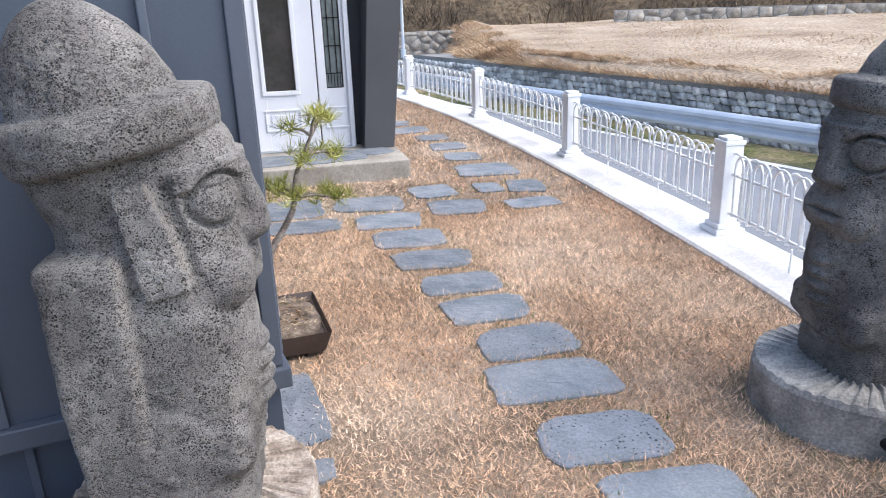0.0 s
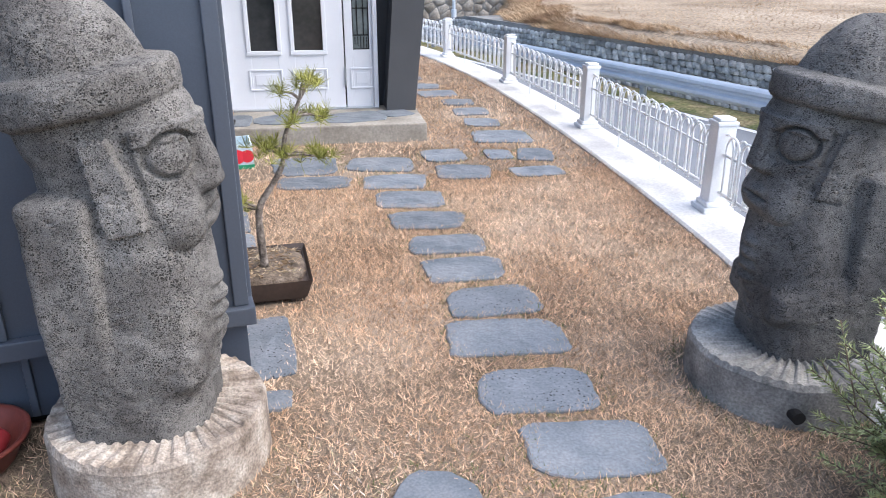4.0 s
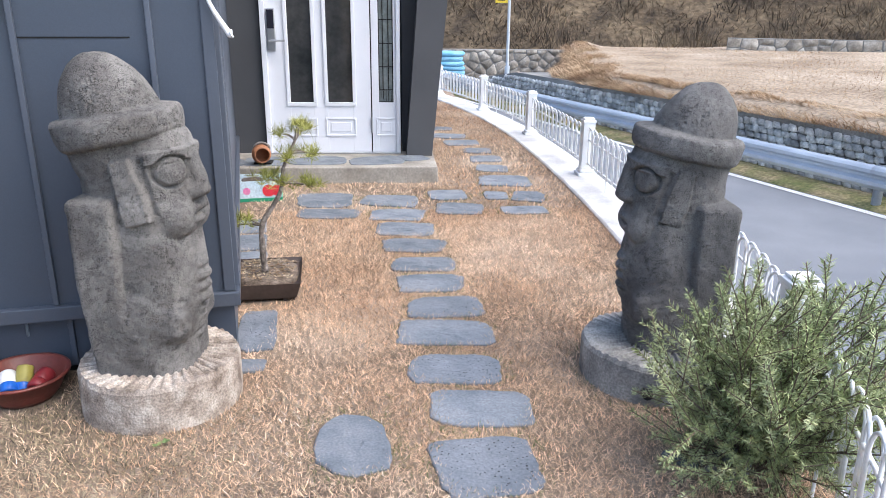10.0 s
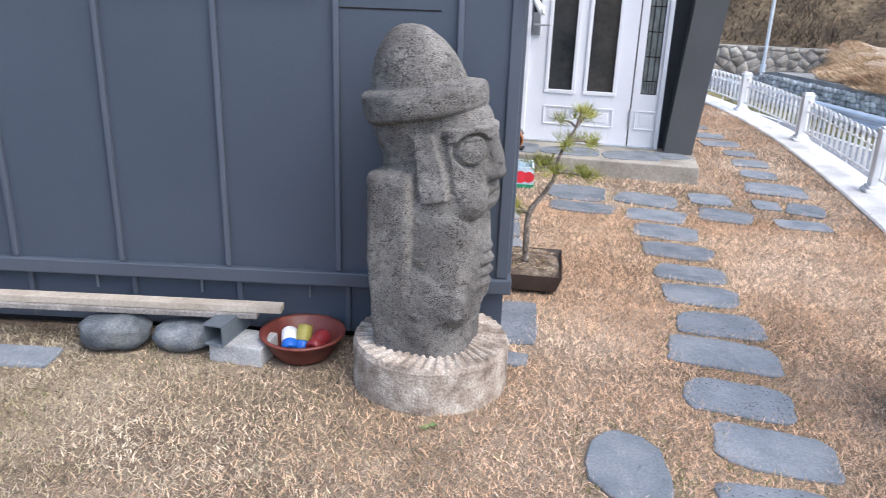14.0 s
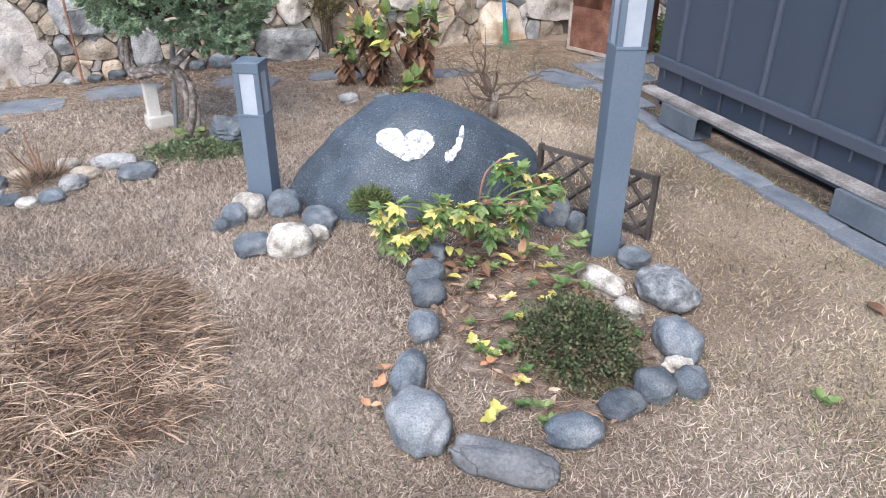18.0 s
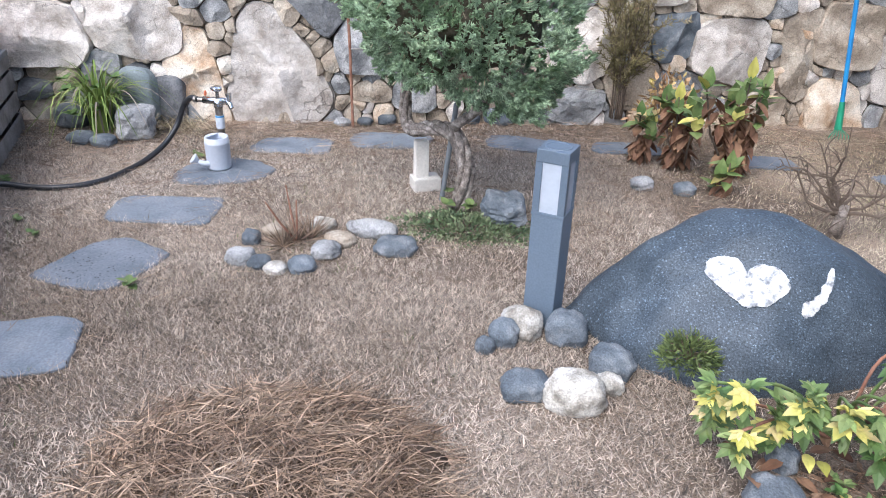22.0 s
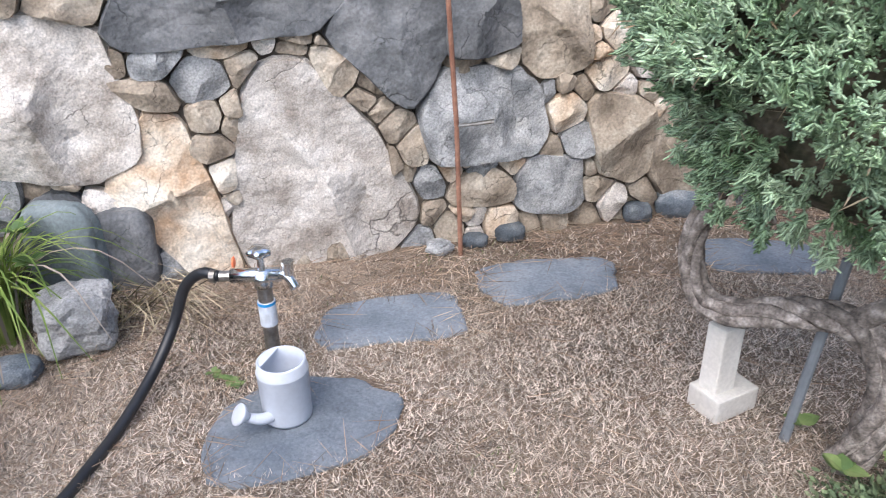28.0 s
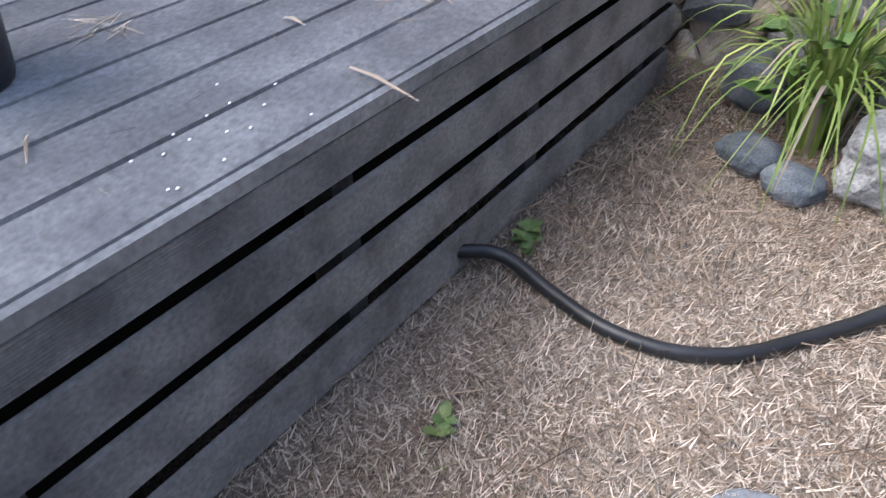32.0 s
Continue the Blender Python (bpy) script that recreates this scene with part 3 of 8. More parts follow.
def plumes(base, tip, width):
    """Blunt three-sided shoots: six verts, three quads each."""
    base, tip = np.asarray(base, float), np.asarray(tip, float)
    n = len(base)
    d = tip - base
    s1 = np.cross(d, RNG.normal(size=(n, 3)))
    s1 /= np.linalg.norm(s1, axis=1, keepdims=True) + 1e-9
    s2 = np.cross(d, s1)
    s2 /= np.linalg.norm(s2, axis=1, keepdims=True) + 1e-9
    w = width / 2
    off = [s1 * math.cos(a) + s2 * math.sin(a) for a in (0, 2.094, 4.189)]
    v = np.stack([base + o * w for o in off] + [tip + o * w * 0.6 for o in off], 1).reshape(-1, 3)
    i = np.arange(n)[:, None] * 6
    return v, np.concatenate([i + [0, 1, 4, 3], i + [1, 2, 5, 4], i + [2, 0, 3, 5]], 0)

# ---- ground ----
ROAD_Z = -0.95


def road_far(y):
    """The far edge line of the road."""
    return 6.86 - 0.311 * (y - 9.44)


def ground_sheet():
    xs = np.concatenate([np.linspace(-900, -12, 12), np.linspace(-10, 1.5, 24)])
    ys = np.concatenate([np.linspace(-900, -14, 12), np.linspace(-12, 20, 65), np.linspace(22, 900, 14)])
    bm = bmesh.new()
    rows = []
    for y in ys:
        e = fence_x(min(max(y, FENCE_END), 14))
        line = [(x if x < -2 else -2 + (x + 2) * (e - 0.1 + 2) / 3.5, 0.0) for x in xs]
        line += [(e + 0.12, -0.05), (e + 0.13, ROAD_Z - 0.05), (e + 3, ROAD_Z - 0.06), (22, ROAD_Z - 0.3), (900, ROAD_Z - 0.3)]
        rows.append([bm.verts.new((x, y, z)) for x, z in line])
    for a, b in zip(rows, rows[1:]):
        for k in range(len(a) - 1):
            bm.faces.new((a[k], a[k + 1], b[k + 1], b[k]))
    return bm


solid("ground", ground_sheet(), M_DRY, Matrix(), "dry winter lawn soil under withered tan grass", "ground", kind="structure")


def strip(ys, profile):
    """A band along the y direction; profile(y) gives its (x, z) points."""
    bm = bmesh.new()
    rows = [[bm.verts.new((x, y, z)) for x, z in profile(y)] for y in ys]
    for a, b in zip(rows, rows[1:]):
        for k in range(len(a) - 1):
            bm.faces.new((a[k], a[k + 1], b[k + 1], b[k]))
    bmesh.ops.recalc_face_normals(bm, faces=bm.faces)
    return bm


solid("kerb", strip(np.linspace(3.0, 15.0, 54), lambda y: [(fence_x(y) + dx, z) for dx, z in ((-0.27, -0.1), (-0.27, 0.012), (-0.255, 0.025), (0.12, 0.025), (0.13, 0.015), (0.13, ROAD_Z - 0.1))]), M_CONC_WHITE, Matrix(), "pale concrete kerb along the edge of the lawn", "kerb", kind="structure")
solid("road", strip(np.linspace(-10, 42, 40), lambda y: [(fence_x(min(max(y, 4), 12)) + 0.1 - 0.31 * max(0, y - 12), ROAD_Z), (road_far(y) + 0.12, ROAD_Z)]), M_ASPHALT, Matrix(), "pale grey village road surface", "road", kind="structure")
solid("road_line", strip(np.linspace(-10, 42, 30), lambda y: [(road_far(y) - 0.07, ROAD_Z + 0.006), (road_far(y) + 0.07, ROAD_Z + 0.006)]), M_LINE, Matrix(), "white painted line along the road", "road marking", kind="structure")
solid("verge", strip(np.linspace(-10, 40, 40), lambda y: [(road_far(y) + 0.12, ROAD_Z - 0.01), (road_far(y) + 0.5, ROAD_Z + 0.05), (road_far(y) + 1.15, ROAD_Z + 0.02)]), M_BANK, Matrix(), "grassy verge beyond the road", "verge", kind="structure")

# ---- beyond the road: stone embankment, stubble field, hillside ----
def bank_x(y, z):
    """The face of the stone embankment, which leans back."""
    return road_far(y) + 0.95 + 0.28 * (z - ROAD_Z)


BANK_TOP = -0.16


def bank_top(y):
    """The top of the embankment, which sinks to the road beyond the field."""
    return BANK_TOP - min(0.66, max(0.0, y - 22.0) * 0.16)


def field_edge(y):
    """The near edge of the field, which turns away from the road at its far end."""
    return bank_x(y, BANK_TOP) + 0.50 * max(0.0, y - 18.5)


solid("embankment", strip(np.linspace(-10, 27, 30), lambda y: [(bank_x(y, ROAD_Z) + 0.05, ROAD_Z - 0.1), (bank_x(y, bank_top(y)) + 0.05, bank_top(y) - 0.02), (bank_x(y, bank_top(y)) + 0.05, bank_top(y) + 0.05), (max(bank_x(y, bank_top(y)) + 0.25, field_edge(y) - 0.3), bank_top(y) + 0.06)]), M_BANK_MORTAR, Matrix(), "grey mortar of the stone embankment", "embankment", kind="structure")


def bank_stones():
    vs, qs, n = [], [], 0
    rg = np.random.default_rng(3)
    for row in range(8):
        z0 = ROAD_Z + 0.02 + row * 0.104
        for k in range(196):
            y = -4 + k * 0.162 + (0.081 if row % 2 else 0) + rg.uniform(-0.02, 0.02)
            zc = z0 + 0.05 + rg.uniform(-0.012, 0.012)
            if zc > bank_top(y) - 0.02:
                continue
            w, h, s = rg.uniform(0.066, 0.082), rg.uniform(0.050, 0.064), rg.uniform(-0.004, 0.008)
            lean = rg.uniform(0.03, 0.065)
            ring = [(-w, -h * rg.uniform(0.3, 0.8)), (-w * 0.4, -h), (w * 0.9, -h * rg.uniform(0.6, 1.0)), (w, h * rg.uniform(0.3, 0.8)), (w * 0.4, h), (-w * 0.9, h * rg.uniform(0.6, 1.0))]
            pts = [(bank_x(y + a + lean * b / h, zc + b) + 0.03, y + a + lean * b / h, zc + b) for a, b in ring]
            pts += [(bank_x(y + a * 0.92, zc + b * 0.92) - s, y + a * 0.92 + lean * b / h, zc + b * 0.92) for a, b in ring]
            vs += pts
            for i in range(6):
                j = (i + 1) % 6
                qs.append((n + i, n + j, n + 6 + j, n + 6 + i))
            qs += [(n + 6, n + 7, n + 8, n + 9), (n + 6, n + 9, n + 10, n + 11)]
            n += 12
    return arrays("embankment_stones", vs, qs, mat("embankment_stone", [(0.24, 0.245, 0.245), (0.40, 0.40, 0.39), (0.56, 0.555, 0.54)], 5, 40, 0.9, 0, 0.4, 30, 0.15, island=0.35))


tagged(new("embankment_stones", bank_stones()), "rows of grey stones set in the road embankment", "stones", kind="stuff")


def field_z(x, y):
    d = x - road_far(y)
    return BANK_TOP + 0.05 + 0.022 * max(0, d - 1.5) + 0.012 * max(0, y - 10) + 0.12 * noise.noise(Vector((x * 0.25, y * 0.25, 3)))


def field_top(y, d):
    """The height of the field that far in from its near edge, with the grassy hump along it."""
    x = field_edge(y) + 0.2 + d
    return field_z(x, y) + 0.16 * math.exp(-((d - 0.6) / 0.5) ** 2) * (1 + noise.noise(Vector((y * 1.3, d, 0))))


def field():
    bm = bmesh.new()
    rows = []
    for y in np.linspace(-10, 30, 50):
        row = []
        for d in (0, 0.15, 0.4, 0.8, 1.3, 2, 3, 5, 8, 12, 17, 23, 30):
            x = field_edge(y) + 0.2 + d
            row.append(bm.verts.new((x, y, field_top(y, d)) if d else (max(bank_x(y, bank_top(y)) + 0.16, field_edge(y) - 0.7), y, bank_top(y) + 0.066)))
        rows.append(row)
    for a, b in zip(rows, rows[1:]):
        for k in range(len(a) - 1):
            bm.faces.new((a[k], a[k + 1], b[k + 1], b[k]))
    return bm


solid("field", field(), M_FIELD, Matrix(), "harvested stubble field in pale tan", "field", kind="structure", smooth=True)


def bank_grass():
    n = 42000
    y = np.where(RNG.random(n) < 0.62, RNG.uniform(-4, 18, n), RNG.uniform(16, 30, n))
    d = np.abs(RNG.normal(0, 0.75, n))
    x = np.array([field_edge(v) for v in y]) + np.where(d < 0.3, d - 0.1, 0.2 + d)
    z = np.array([field_top(a, c) if c > 0.3 else max(bank_top(a) + 0.07, field_top(a, 0.15) - 0.9 * (0.3 - c)) for a, c in zip(y, d)])
    b = np.stack([x, y, z - 0.03], 1)
    hgt = RNG.uniform(0.04, 0.15, n) * np.exp(-d * 0.5)
    t = b + np.stack([RNG.normal(-0.13, 0.10, n), RNG.normal(0, 0.10, n), hgt], 1)
    v, q = spikes(b, t, 0.016)
    n = 40000
    y = RNG.uniform(-4, 30, n)
    d = RNG.uniform(0.5, 18, n) 
    row = np.round(d / 0.32) * 0.32 + RNG.normal(0, 0.10, n)
    x = np.array([field_edge(v_) for v_ in y]) + row
    z = np.array([field_z(a, c) for a, c in zip(x, y)])
    b = np.stack([x, y, z - 0.01], 1)
    t = b + np.stack([RNG.normal(0, 0.04, n), RNG.normal(0, 0.04, n), RNG.uniform(0.02, 0.06, n)], 1)
    v2, q2 = spikes(b, t, 0.022)
    n = 15000
    y, u = RNG.uniform(18, 29.5, n), RNG.random(n)
    x0, x1 = np.array([max(bank_x(a, bank_top(a)) + 0.2, field_edge(a) - 0.6) for a in y]), np.array([field_edge(a) + 0.5 for a in y])
    z0, z1 = np.array([bank_top(a) + 0.066 for a in y]), np.array([field_top(a, 0.3) for a in y])
    b = np.stack([x0 + (x1 - x0) * u, y, z0 + (z1 - z0) * u - 0.03], 1)
    t = b + np.stack([RNG.normal(-0.10, 0.10, n), RNG.normal(0, 0.10, n), RNG.uniform(0.05, 0.16, n)], 1)
    v3, q3 = spikes(b, t, 0.03)
    v2, q2 = np.concatenate([v2, v3]), np.concatenate([q2, q3 + len(v2)])
    return arrays("field_grass", np.concatenate([v, v2]), np.concatenate([q, q2 + len(v)]), mat("dry_bank_grass", [(0.22, 0.14, 0.085), (0.375, 0.265, 0.165), (0.50, 0.39, 0.265)], 0.9, 6, 0.85, 0, 0, 60, 0.15, island=0.35))


tagged(new("field_grass", bank_grass()), "dry tan grass and stubble on the field bank", "grass", kind="stuff")


def hill_z(x, y):
    d = max(0.0, (y - 30) * 0.9 + (x - 6) * 0.42)
    return -0.5 + 0.62 * d + (0.8 * noise.noise(Vector((x * 0.11, y * 0.11, 5))) + 0.3 * noise.noise(Vector((x * 0.4, y * 0.4, 9)))) * min(1, d / 4)


def hill():
    bm = bmesh.new()
    rows = [[bm.verts.new((x, y, hill_z(x, y))) for x in np.linspace(-30, 60, 60)] for y in np.linspace(10, 75, 46)]
    for a, b in zip(rows, rows[1:]):
        for k in range(len(a) - 1):
            if a[k].co.z > -0.55 and max(a[k].co.z, b[k + 1].co.z) > -0.3:
                bm.faces.new((a[k], a[k + 1], b[k + 1], b[k]))
    return bm


solid("hillside", hill(), M_HILL, Matrix(), "brown winter hillside with dry undergrowth", "hill", kind="structure", smooth=True)


def scrub():
    n = 70000
    x, y = RNG.uniform(-4, 34, n), RNG.uniform(24, 46, n)
    z = np.array([hill_z(a, b) for a, b in zip(x, y)])
    keep = z > 0.1
    x, y, z = x[keep], y[keep], z[keep]
    n = len(x)
    clump = np.array([noise.noise(Vector((a * 0.5, b * 0.5, 1))) for a, b in zip(x, y)])
    b = np.stack([x, y, z - 0.1], 1)
    t = b + np.stack([RNG.normal(0, 0.22, n), RNG.normal(0, 0.22, n), RNG.uniform(0.15, 0.5, n) * (1 + 1.2 * np.clip(clump, -0.4, 1))], 1)
    v, q = spikes(b, t, 0.06)
    return arrays("winter_scrub", v, q, mat("winter_scrub_twigs", [(0.055, 0.042, 0.032), (0.115, 0.085, 0.058), (0.19, 0.145, 0.095)], 0.4, 4, 0.9, 0, 0, 60, 0.2, island=0.45))


tagged(new("winter_scrub", scrub()), "leafless brown scrub and dry grass on the hillside", "scrub", kind="stuff")

# ---- house: clad wing ----
# Upper walls are unseen; their height is added to shade the nearby ground.
def cladding():
    bm = bmesh.new()
    box(bm, -FRONT, 0.0, 0.30, 0.0, 0.16, 1.515)
    box(bm, -FRONT, 0.0, 1.515, -1.62, 0.16, 5.6)
    box(bm, -0.74, 0.0, 1.515, 0.0, 0.16, 5.6)
    box(bm, -1.62, 0.0, 2.4, -0.74, 0.16, 5.6)
    box(bm, -FRONT, 0.02, 0.04, 0.0, 0.16, 0.30)
    return bm


wall_f = solid("wall_front", cladding(), M_STEEL, HOUSE, "dark blue-grey sheet-steel wall with standing seams", "wall", kind="structure")
solid("wall_side", boxed(-0.16, 0.16, 0.04, 0.0, 4.4, 5.6), M_STEEL, HOUSE, "dark blue-grey sheet-steel side wall", "wall", kind="structure")
solid("wall_end", boxed(-FRONT, 0.16, 0.04, -FRONT + 0.16, 4.4, 5.6), M_STEEL, HOUSE, "dark grey end wall of the house", "wall", kind="structure")
solid("wall_back", boxed(-FRONT, 4.4, 0.04, 0.0, 4.56, 5.6), M_STEEL, HOUSE, "dark grey back wall of the house", "wall", kind="structure")
solid("roof_1", boxed(-FRONT - 0.1, -0.1, 5.6, 0.1, 4.7, 5.75), M_STEEL_TRIM, HOUSE, "unseen flat grey sheet-steel roof over the added wall height", "roof", kind="structure")
# Black strip; the shade below the cladding is put in as its colour.
solid("plinth", boxed(-FRONT, 0.06, -0.05, 0.0, 0.16, 0.04), M_BLACK, HOUSE, "black strip coloured as the shade gap under the cladding", "plinth", kind="structure")
seam_up = to_mesh("standing_seam", boxed(-0.011, -0.022, 0.335, 0.011, 0.0, 5.6, bevel=0.004))
seam_low = to_mesh("standing_seam", boxed(-0.011, 0.0, 0.05, 0.011, 0.02, 0.27, bevel=0.004))
seam_cut = to_mesh("standing_seam", boxed(-0.011, -0.022, 0.335, 0.011, 0.0, 1.49, bevel=0.004))
hook = rod(bmesh.new(), (0, 0.005, 0.20), (0, 0.005, 0.262), 0.006, n=6)
hook = to_mesh("bracket", hook)
for me in (seam_up, seam_low, seam_cut):
    me.materials.append(M_STEEL_TRIM)
hook.materials.append(M_GALV)
for x in (-0.225, -0.70, -1.17, -1.63, -2.09, -2.53, -2.98, -3.38, -3.76, -4.12, -4.47, -4.83):
    if x > -FRONT + 0.05:
        part("standing_seam", seam_cut if -1.62 < x < -0.74 else seam_up, M_STEEL_TRIM, wall_f, m=pose(x, 0, 0))
        part("standing_seam", seam_low, M_STEEL_TRIM, wall_f, m=pose(x + 0.035, 0, 0))
        part("bracket", hook, M_GALV, wall_f, m=pose(x - 0.13, 0, 0))
part("ledge", boxed(-FRONT, -0.035, 0.27, 0.012, 0.0, 0.333, bevel=0.006), M_STEEL_TRIM, wall_f, "folded steel ledge trim")
part("joint", boxed(-0.70, -0.002, 1.392, -0.30, 0.0, 1.398), M_BLACK, wall_f, "dark horizontal sheet joint")
part("corner_trim", boxed(-0.035, -0.014, 0.335, 0.012, 0.0, 5.6, bevel=0.004), M_STEEL_TRIM, wall_f, "folded corner flashing")
for k in range(5):
    part("rib", boxed(0.0, 0.06 + 0.085 * k, 0.30 + 0.12 * (k % 2), 0.03, 0.095 + 0.085 * k, 5.6, bevel=0.005), M_STEEL_TRIM, bpy.data.objects["wall_side"])
part("ledge", boxed(0.0, -0.035, 0.27, 0.03, 4.3, 0.333, bevel=0.005), M_STEEL_TRIM, bpy.data.objects["wall_side"])
win = thing("window_1", HOUSE, "dark window in a folded grey steel frame", "window", kind="structure")
wf = bmesh.new()
for a in ((-1.62, -0.045, 1.475, -0.74, 0.10, 1.535), (-1.62, -0.045, 2.36, -0.74, 0.10, 2.42), (-1.62, -0.045, 1.535, -1.57, 0.10, 2.36), (-0.79, -0.045, 1.535, -0.74, 0.10, 2.36)):
    box(wf, *a, bevel=0.008)
part("window_frame", wf, M_STEEL_TRIM, win, "grey steel window frame")
part("pane", boxed(-1.57, 0.05, 1.535, -0.79, 0.06, 2.36), M_DARKGLASS, win, "dark window glass")
part("rivet", lathe(bmesh.new(), [(0.006, 0), (0.005, 0.003), (0, 0.004)], 10), M_SATIN, win, m=pose(-0.765, -0.045, 1.505, 90))

# ---- house: porch and entrance ----
solid("wall_entrance", box(boxed(-1.15, DOOR_Y + 0.02, 0, DOOR_X0 - 0.05, DOOR_Y + 0.2, 3.1), DOOR_X1 + 0.02, DOOR_Y + 0.16, 0, 0.9, DOOR_Y + 0.3, 3.1), M_RENDER_WALL, Matrix(), "dark grey rendered wall beside the entrance", "wall", kind="structure")


def fin():
    bm = boxed(0.72, 8.03, 0.146, 0.97, 12.4, 3.1)
    for v in bm.verts:
        v.co.x += (0.095 if v.co.x > 0.8 else 0.075) * (v.co.z - 0.146)
    return bm


solid("wall_fin", fin(), M_RENDER_WALL, Matrix(), "slanted dark grey fin wall beside the entrance", "wall", kind="structure")
solid("roof_2", boxed(-1.2, 8.0, 3.1, 1.3, 12.5, 3.25), M_RENDER_WALL, Matrix(), "dark porch roof over the entrance", "roof", kind="structure")
solid("wall_hall", boxed(-1.2, DOOR_Y + 1.4, 0, 0.9, DOOR_Y + 1.5, 3.1), M_RENDER_WALL, Matrix(), "dark inner wall of the hall", "wall", kind="structure")
solid("wall_lintel", boxed(-1.15, DOOR_Y, 2.28, 0.8, DOOR_Y + 0.2, 3.1), M_RENDER_WALL, Matrix(), "dark rendered wall above the door", "wall", kind="structure")
porch = solid("porch_step", boxed(-1.1, 7.48, -0.05, 0.99, 8.30, PORCH_Z, bevel=0.012), M_CONC, Matrix(), "weathered concrete porch step with inlaid stones", "step", kind="structure")
for k, (x, y, a, b) in enumerate(((-0.62, 7.78, 0.42, 0.40), (-0.12, 7.80, 0.52, 0.40), (0.42, 7.78, 0.50, 0.38), (0.78, 7.92, 0.26, 0.30), (-0.9, 7.7, 0.3, 0.3))):
    part("inlaid_stone", slab_mesh(a, b, 0.008, 40 + k, 0.12), M_SLATE, porch, "flat slate inlaid in the step", m=pose(x, y, PORCH_Z, 0, 0, 7 * k))

door = thing("door_1", pose(0, DOOR_Y, PORCH_Z), "closed white panelled entrance door with narrow glass lights", "door", kind="structure")


part("door_frame", box(box(boxed(DOOR_X0 - 0.05, -0.03, 0, DOOR_X0, 0.10, 2.12, bevel=0.006), DOOR_X1 - 0.04, -0.03, 0, DOOR_X1, 0.10, 2.12, bevel=0.006), DOOR_X0 - 0.05, -0.03, 2.12, DOOR_X1, 0.10, 2.18, bevel=0.006), M_WHITE, door, "white door frame")
part("threshold", boxed(DOOR_X0 - 0.05, -0.05, -0.002, DOOR_X1, 0.10, 0.012, bevel=0.003), M_SATIN, door, "metal threshold")


def leaf_bm(x0, x1, holes, depth=0.05):
    """A door leaf as stiles and rails round its openings (x0, x1, z0, z1), left to right."""
    bm = bmesh.new()
    cuts = [x0] + [v for h in holes for v in h[:2]] + [x1]
    for i in range(0, len(cuts), 2):
        box(bm, cuts[i], 0, 0.012, cuts[i + 1], depth, 2.115, bevel=0.003)
    for a, b, z0, z1 in holes:
        box(bm, a, 0, 0.012, b, depth, z0)
        box(bm, a, 0, z1, b, depth, 2.115)
    return bm


G0, G1 = 0.50, 1.93
def px(v):
    return DOOR_X0 + (v - 482) / 223 * 1.264
LIGHTS = [(px(517), px(556)), (px(581), px(623)), (px(668), px(693))]
leaf = part("door_leaf", leaf_bm(DOOR_X0, px(654), [(*LIGHTS[0], G0, G1), (*LIGHTS[1], G0, G1)]), M_WHITE, door, "white main leaf")
side = part("side_leaf", leaf_bm(px(656), DOOR_X1 - 0.04, [(*LIGHTS[2], G0, G1)]), M_WHITE, door, "white narrow side leaf")
for k, (a, b) in enumerate(LIGHTS):
    own = side if k == 2 else leaf
    rim = bmesh.new()
    for c in ((a - 0.035, -0.014, G0 - 0.035, b + 0.035, 0.0, G0), (a - 0.035, -0.014, G1, b + 0.035, 0.0, G1 + 0.035), (a - 0.035, -0.014, G0, a, 0.0, G1), (b, -0.014, G0, b + 0.035, 0.0, G1)):
        if k < 2:
            box(rim, *c, bevel=0.006)
    if k < 2:
        part("glazing_bead", rim, M_WHITE, own)
    part("glass_light", boxed(a, 0.02, G0, b, 0.028, G1), M_LEADGLASS if k == 2 else M_DARKGLASS, own, "pale leaded glass" if k == 2 else "dark glass light")
    # raised lower panels
    pa, pb = a - 0.03, b + 0.03
    frame_ = bmesh.new()
    for c in ((pa, -0.010, 0.17, pb, 0.0, 0.185), (pa, -0.010, 0.335, pb, 0.0, 0.35), (pa, -0.010, 0.185, pa + 0.015, 0.0, 0.335), (pb - 0.015, -0.010, 0.185, pb, 0.0, 0.335)):
        box(frame_, *c, bevel=0.004)
    box(frame_, pa + 0.05, -0.007, 0.215, pb - 0.05, 0.0, 0.305, bevel=0.003)
    part("raised_panel", frame_, M_WHITE, own)
cames = bmesh.new()
a, b = LIGHTS[2]
for x in (a + 0.004, a + (b - a) * 0.3, a + (b - a) * 0.68, b - 0.004):
    box(cames, x - 0.004, 0.012, G0 + (0.12 if 0.004 < x - a < b - a - 0.01 else 0), x + 0.004, 0.02, G1)
for z in (G0 + 0.004, G0 + 0.12, G0 + 0.34, G0 + 0.56, G0 + 0.78, G0 + 1.0, G0 + 1.22):
    box(cames, a, 0.012, z - 0.004, b, 0.02, z + 0.004)
for k in range(5):
    t_ = k / 4
    tube(cames, [(a + (b - a) * (0.15 + 0.7 * t_), 0.016, G0 + 0.02 + 0.09 * math.sin(s * 3.1 + t_)) for s in (0.1, 0.35, 0.6, 0.9)], 0.003, 5)
part("lead_bars", cames, M_BLACK, side, "black leading bars")
part("hinge", rod(bmesh.new(), (px(655), -0.012, 0.20), (px(655), -0.012, 0.36), 0.009, n=8), M_SATIN, door, "steel hinge")
lock = part("door_lock", boxed(px(484), -0.035, 0.99, px(498), 0.0, 1.37, bevel=0.008), M_SATIN, leaf, "satin digital door lock")
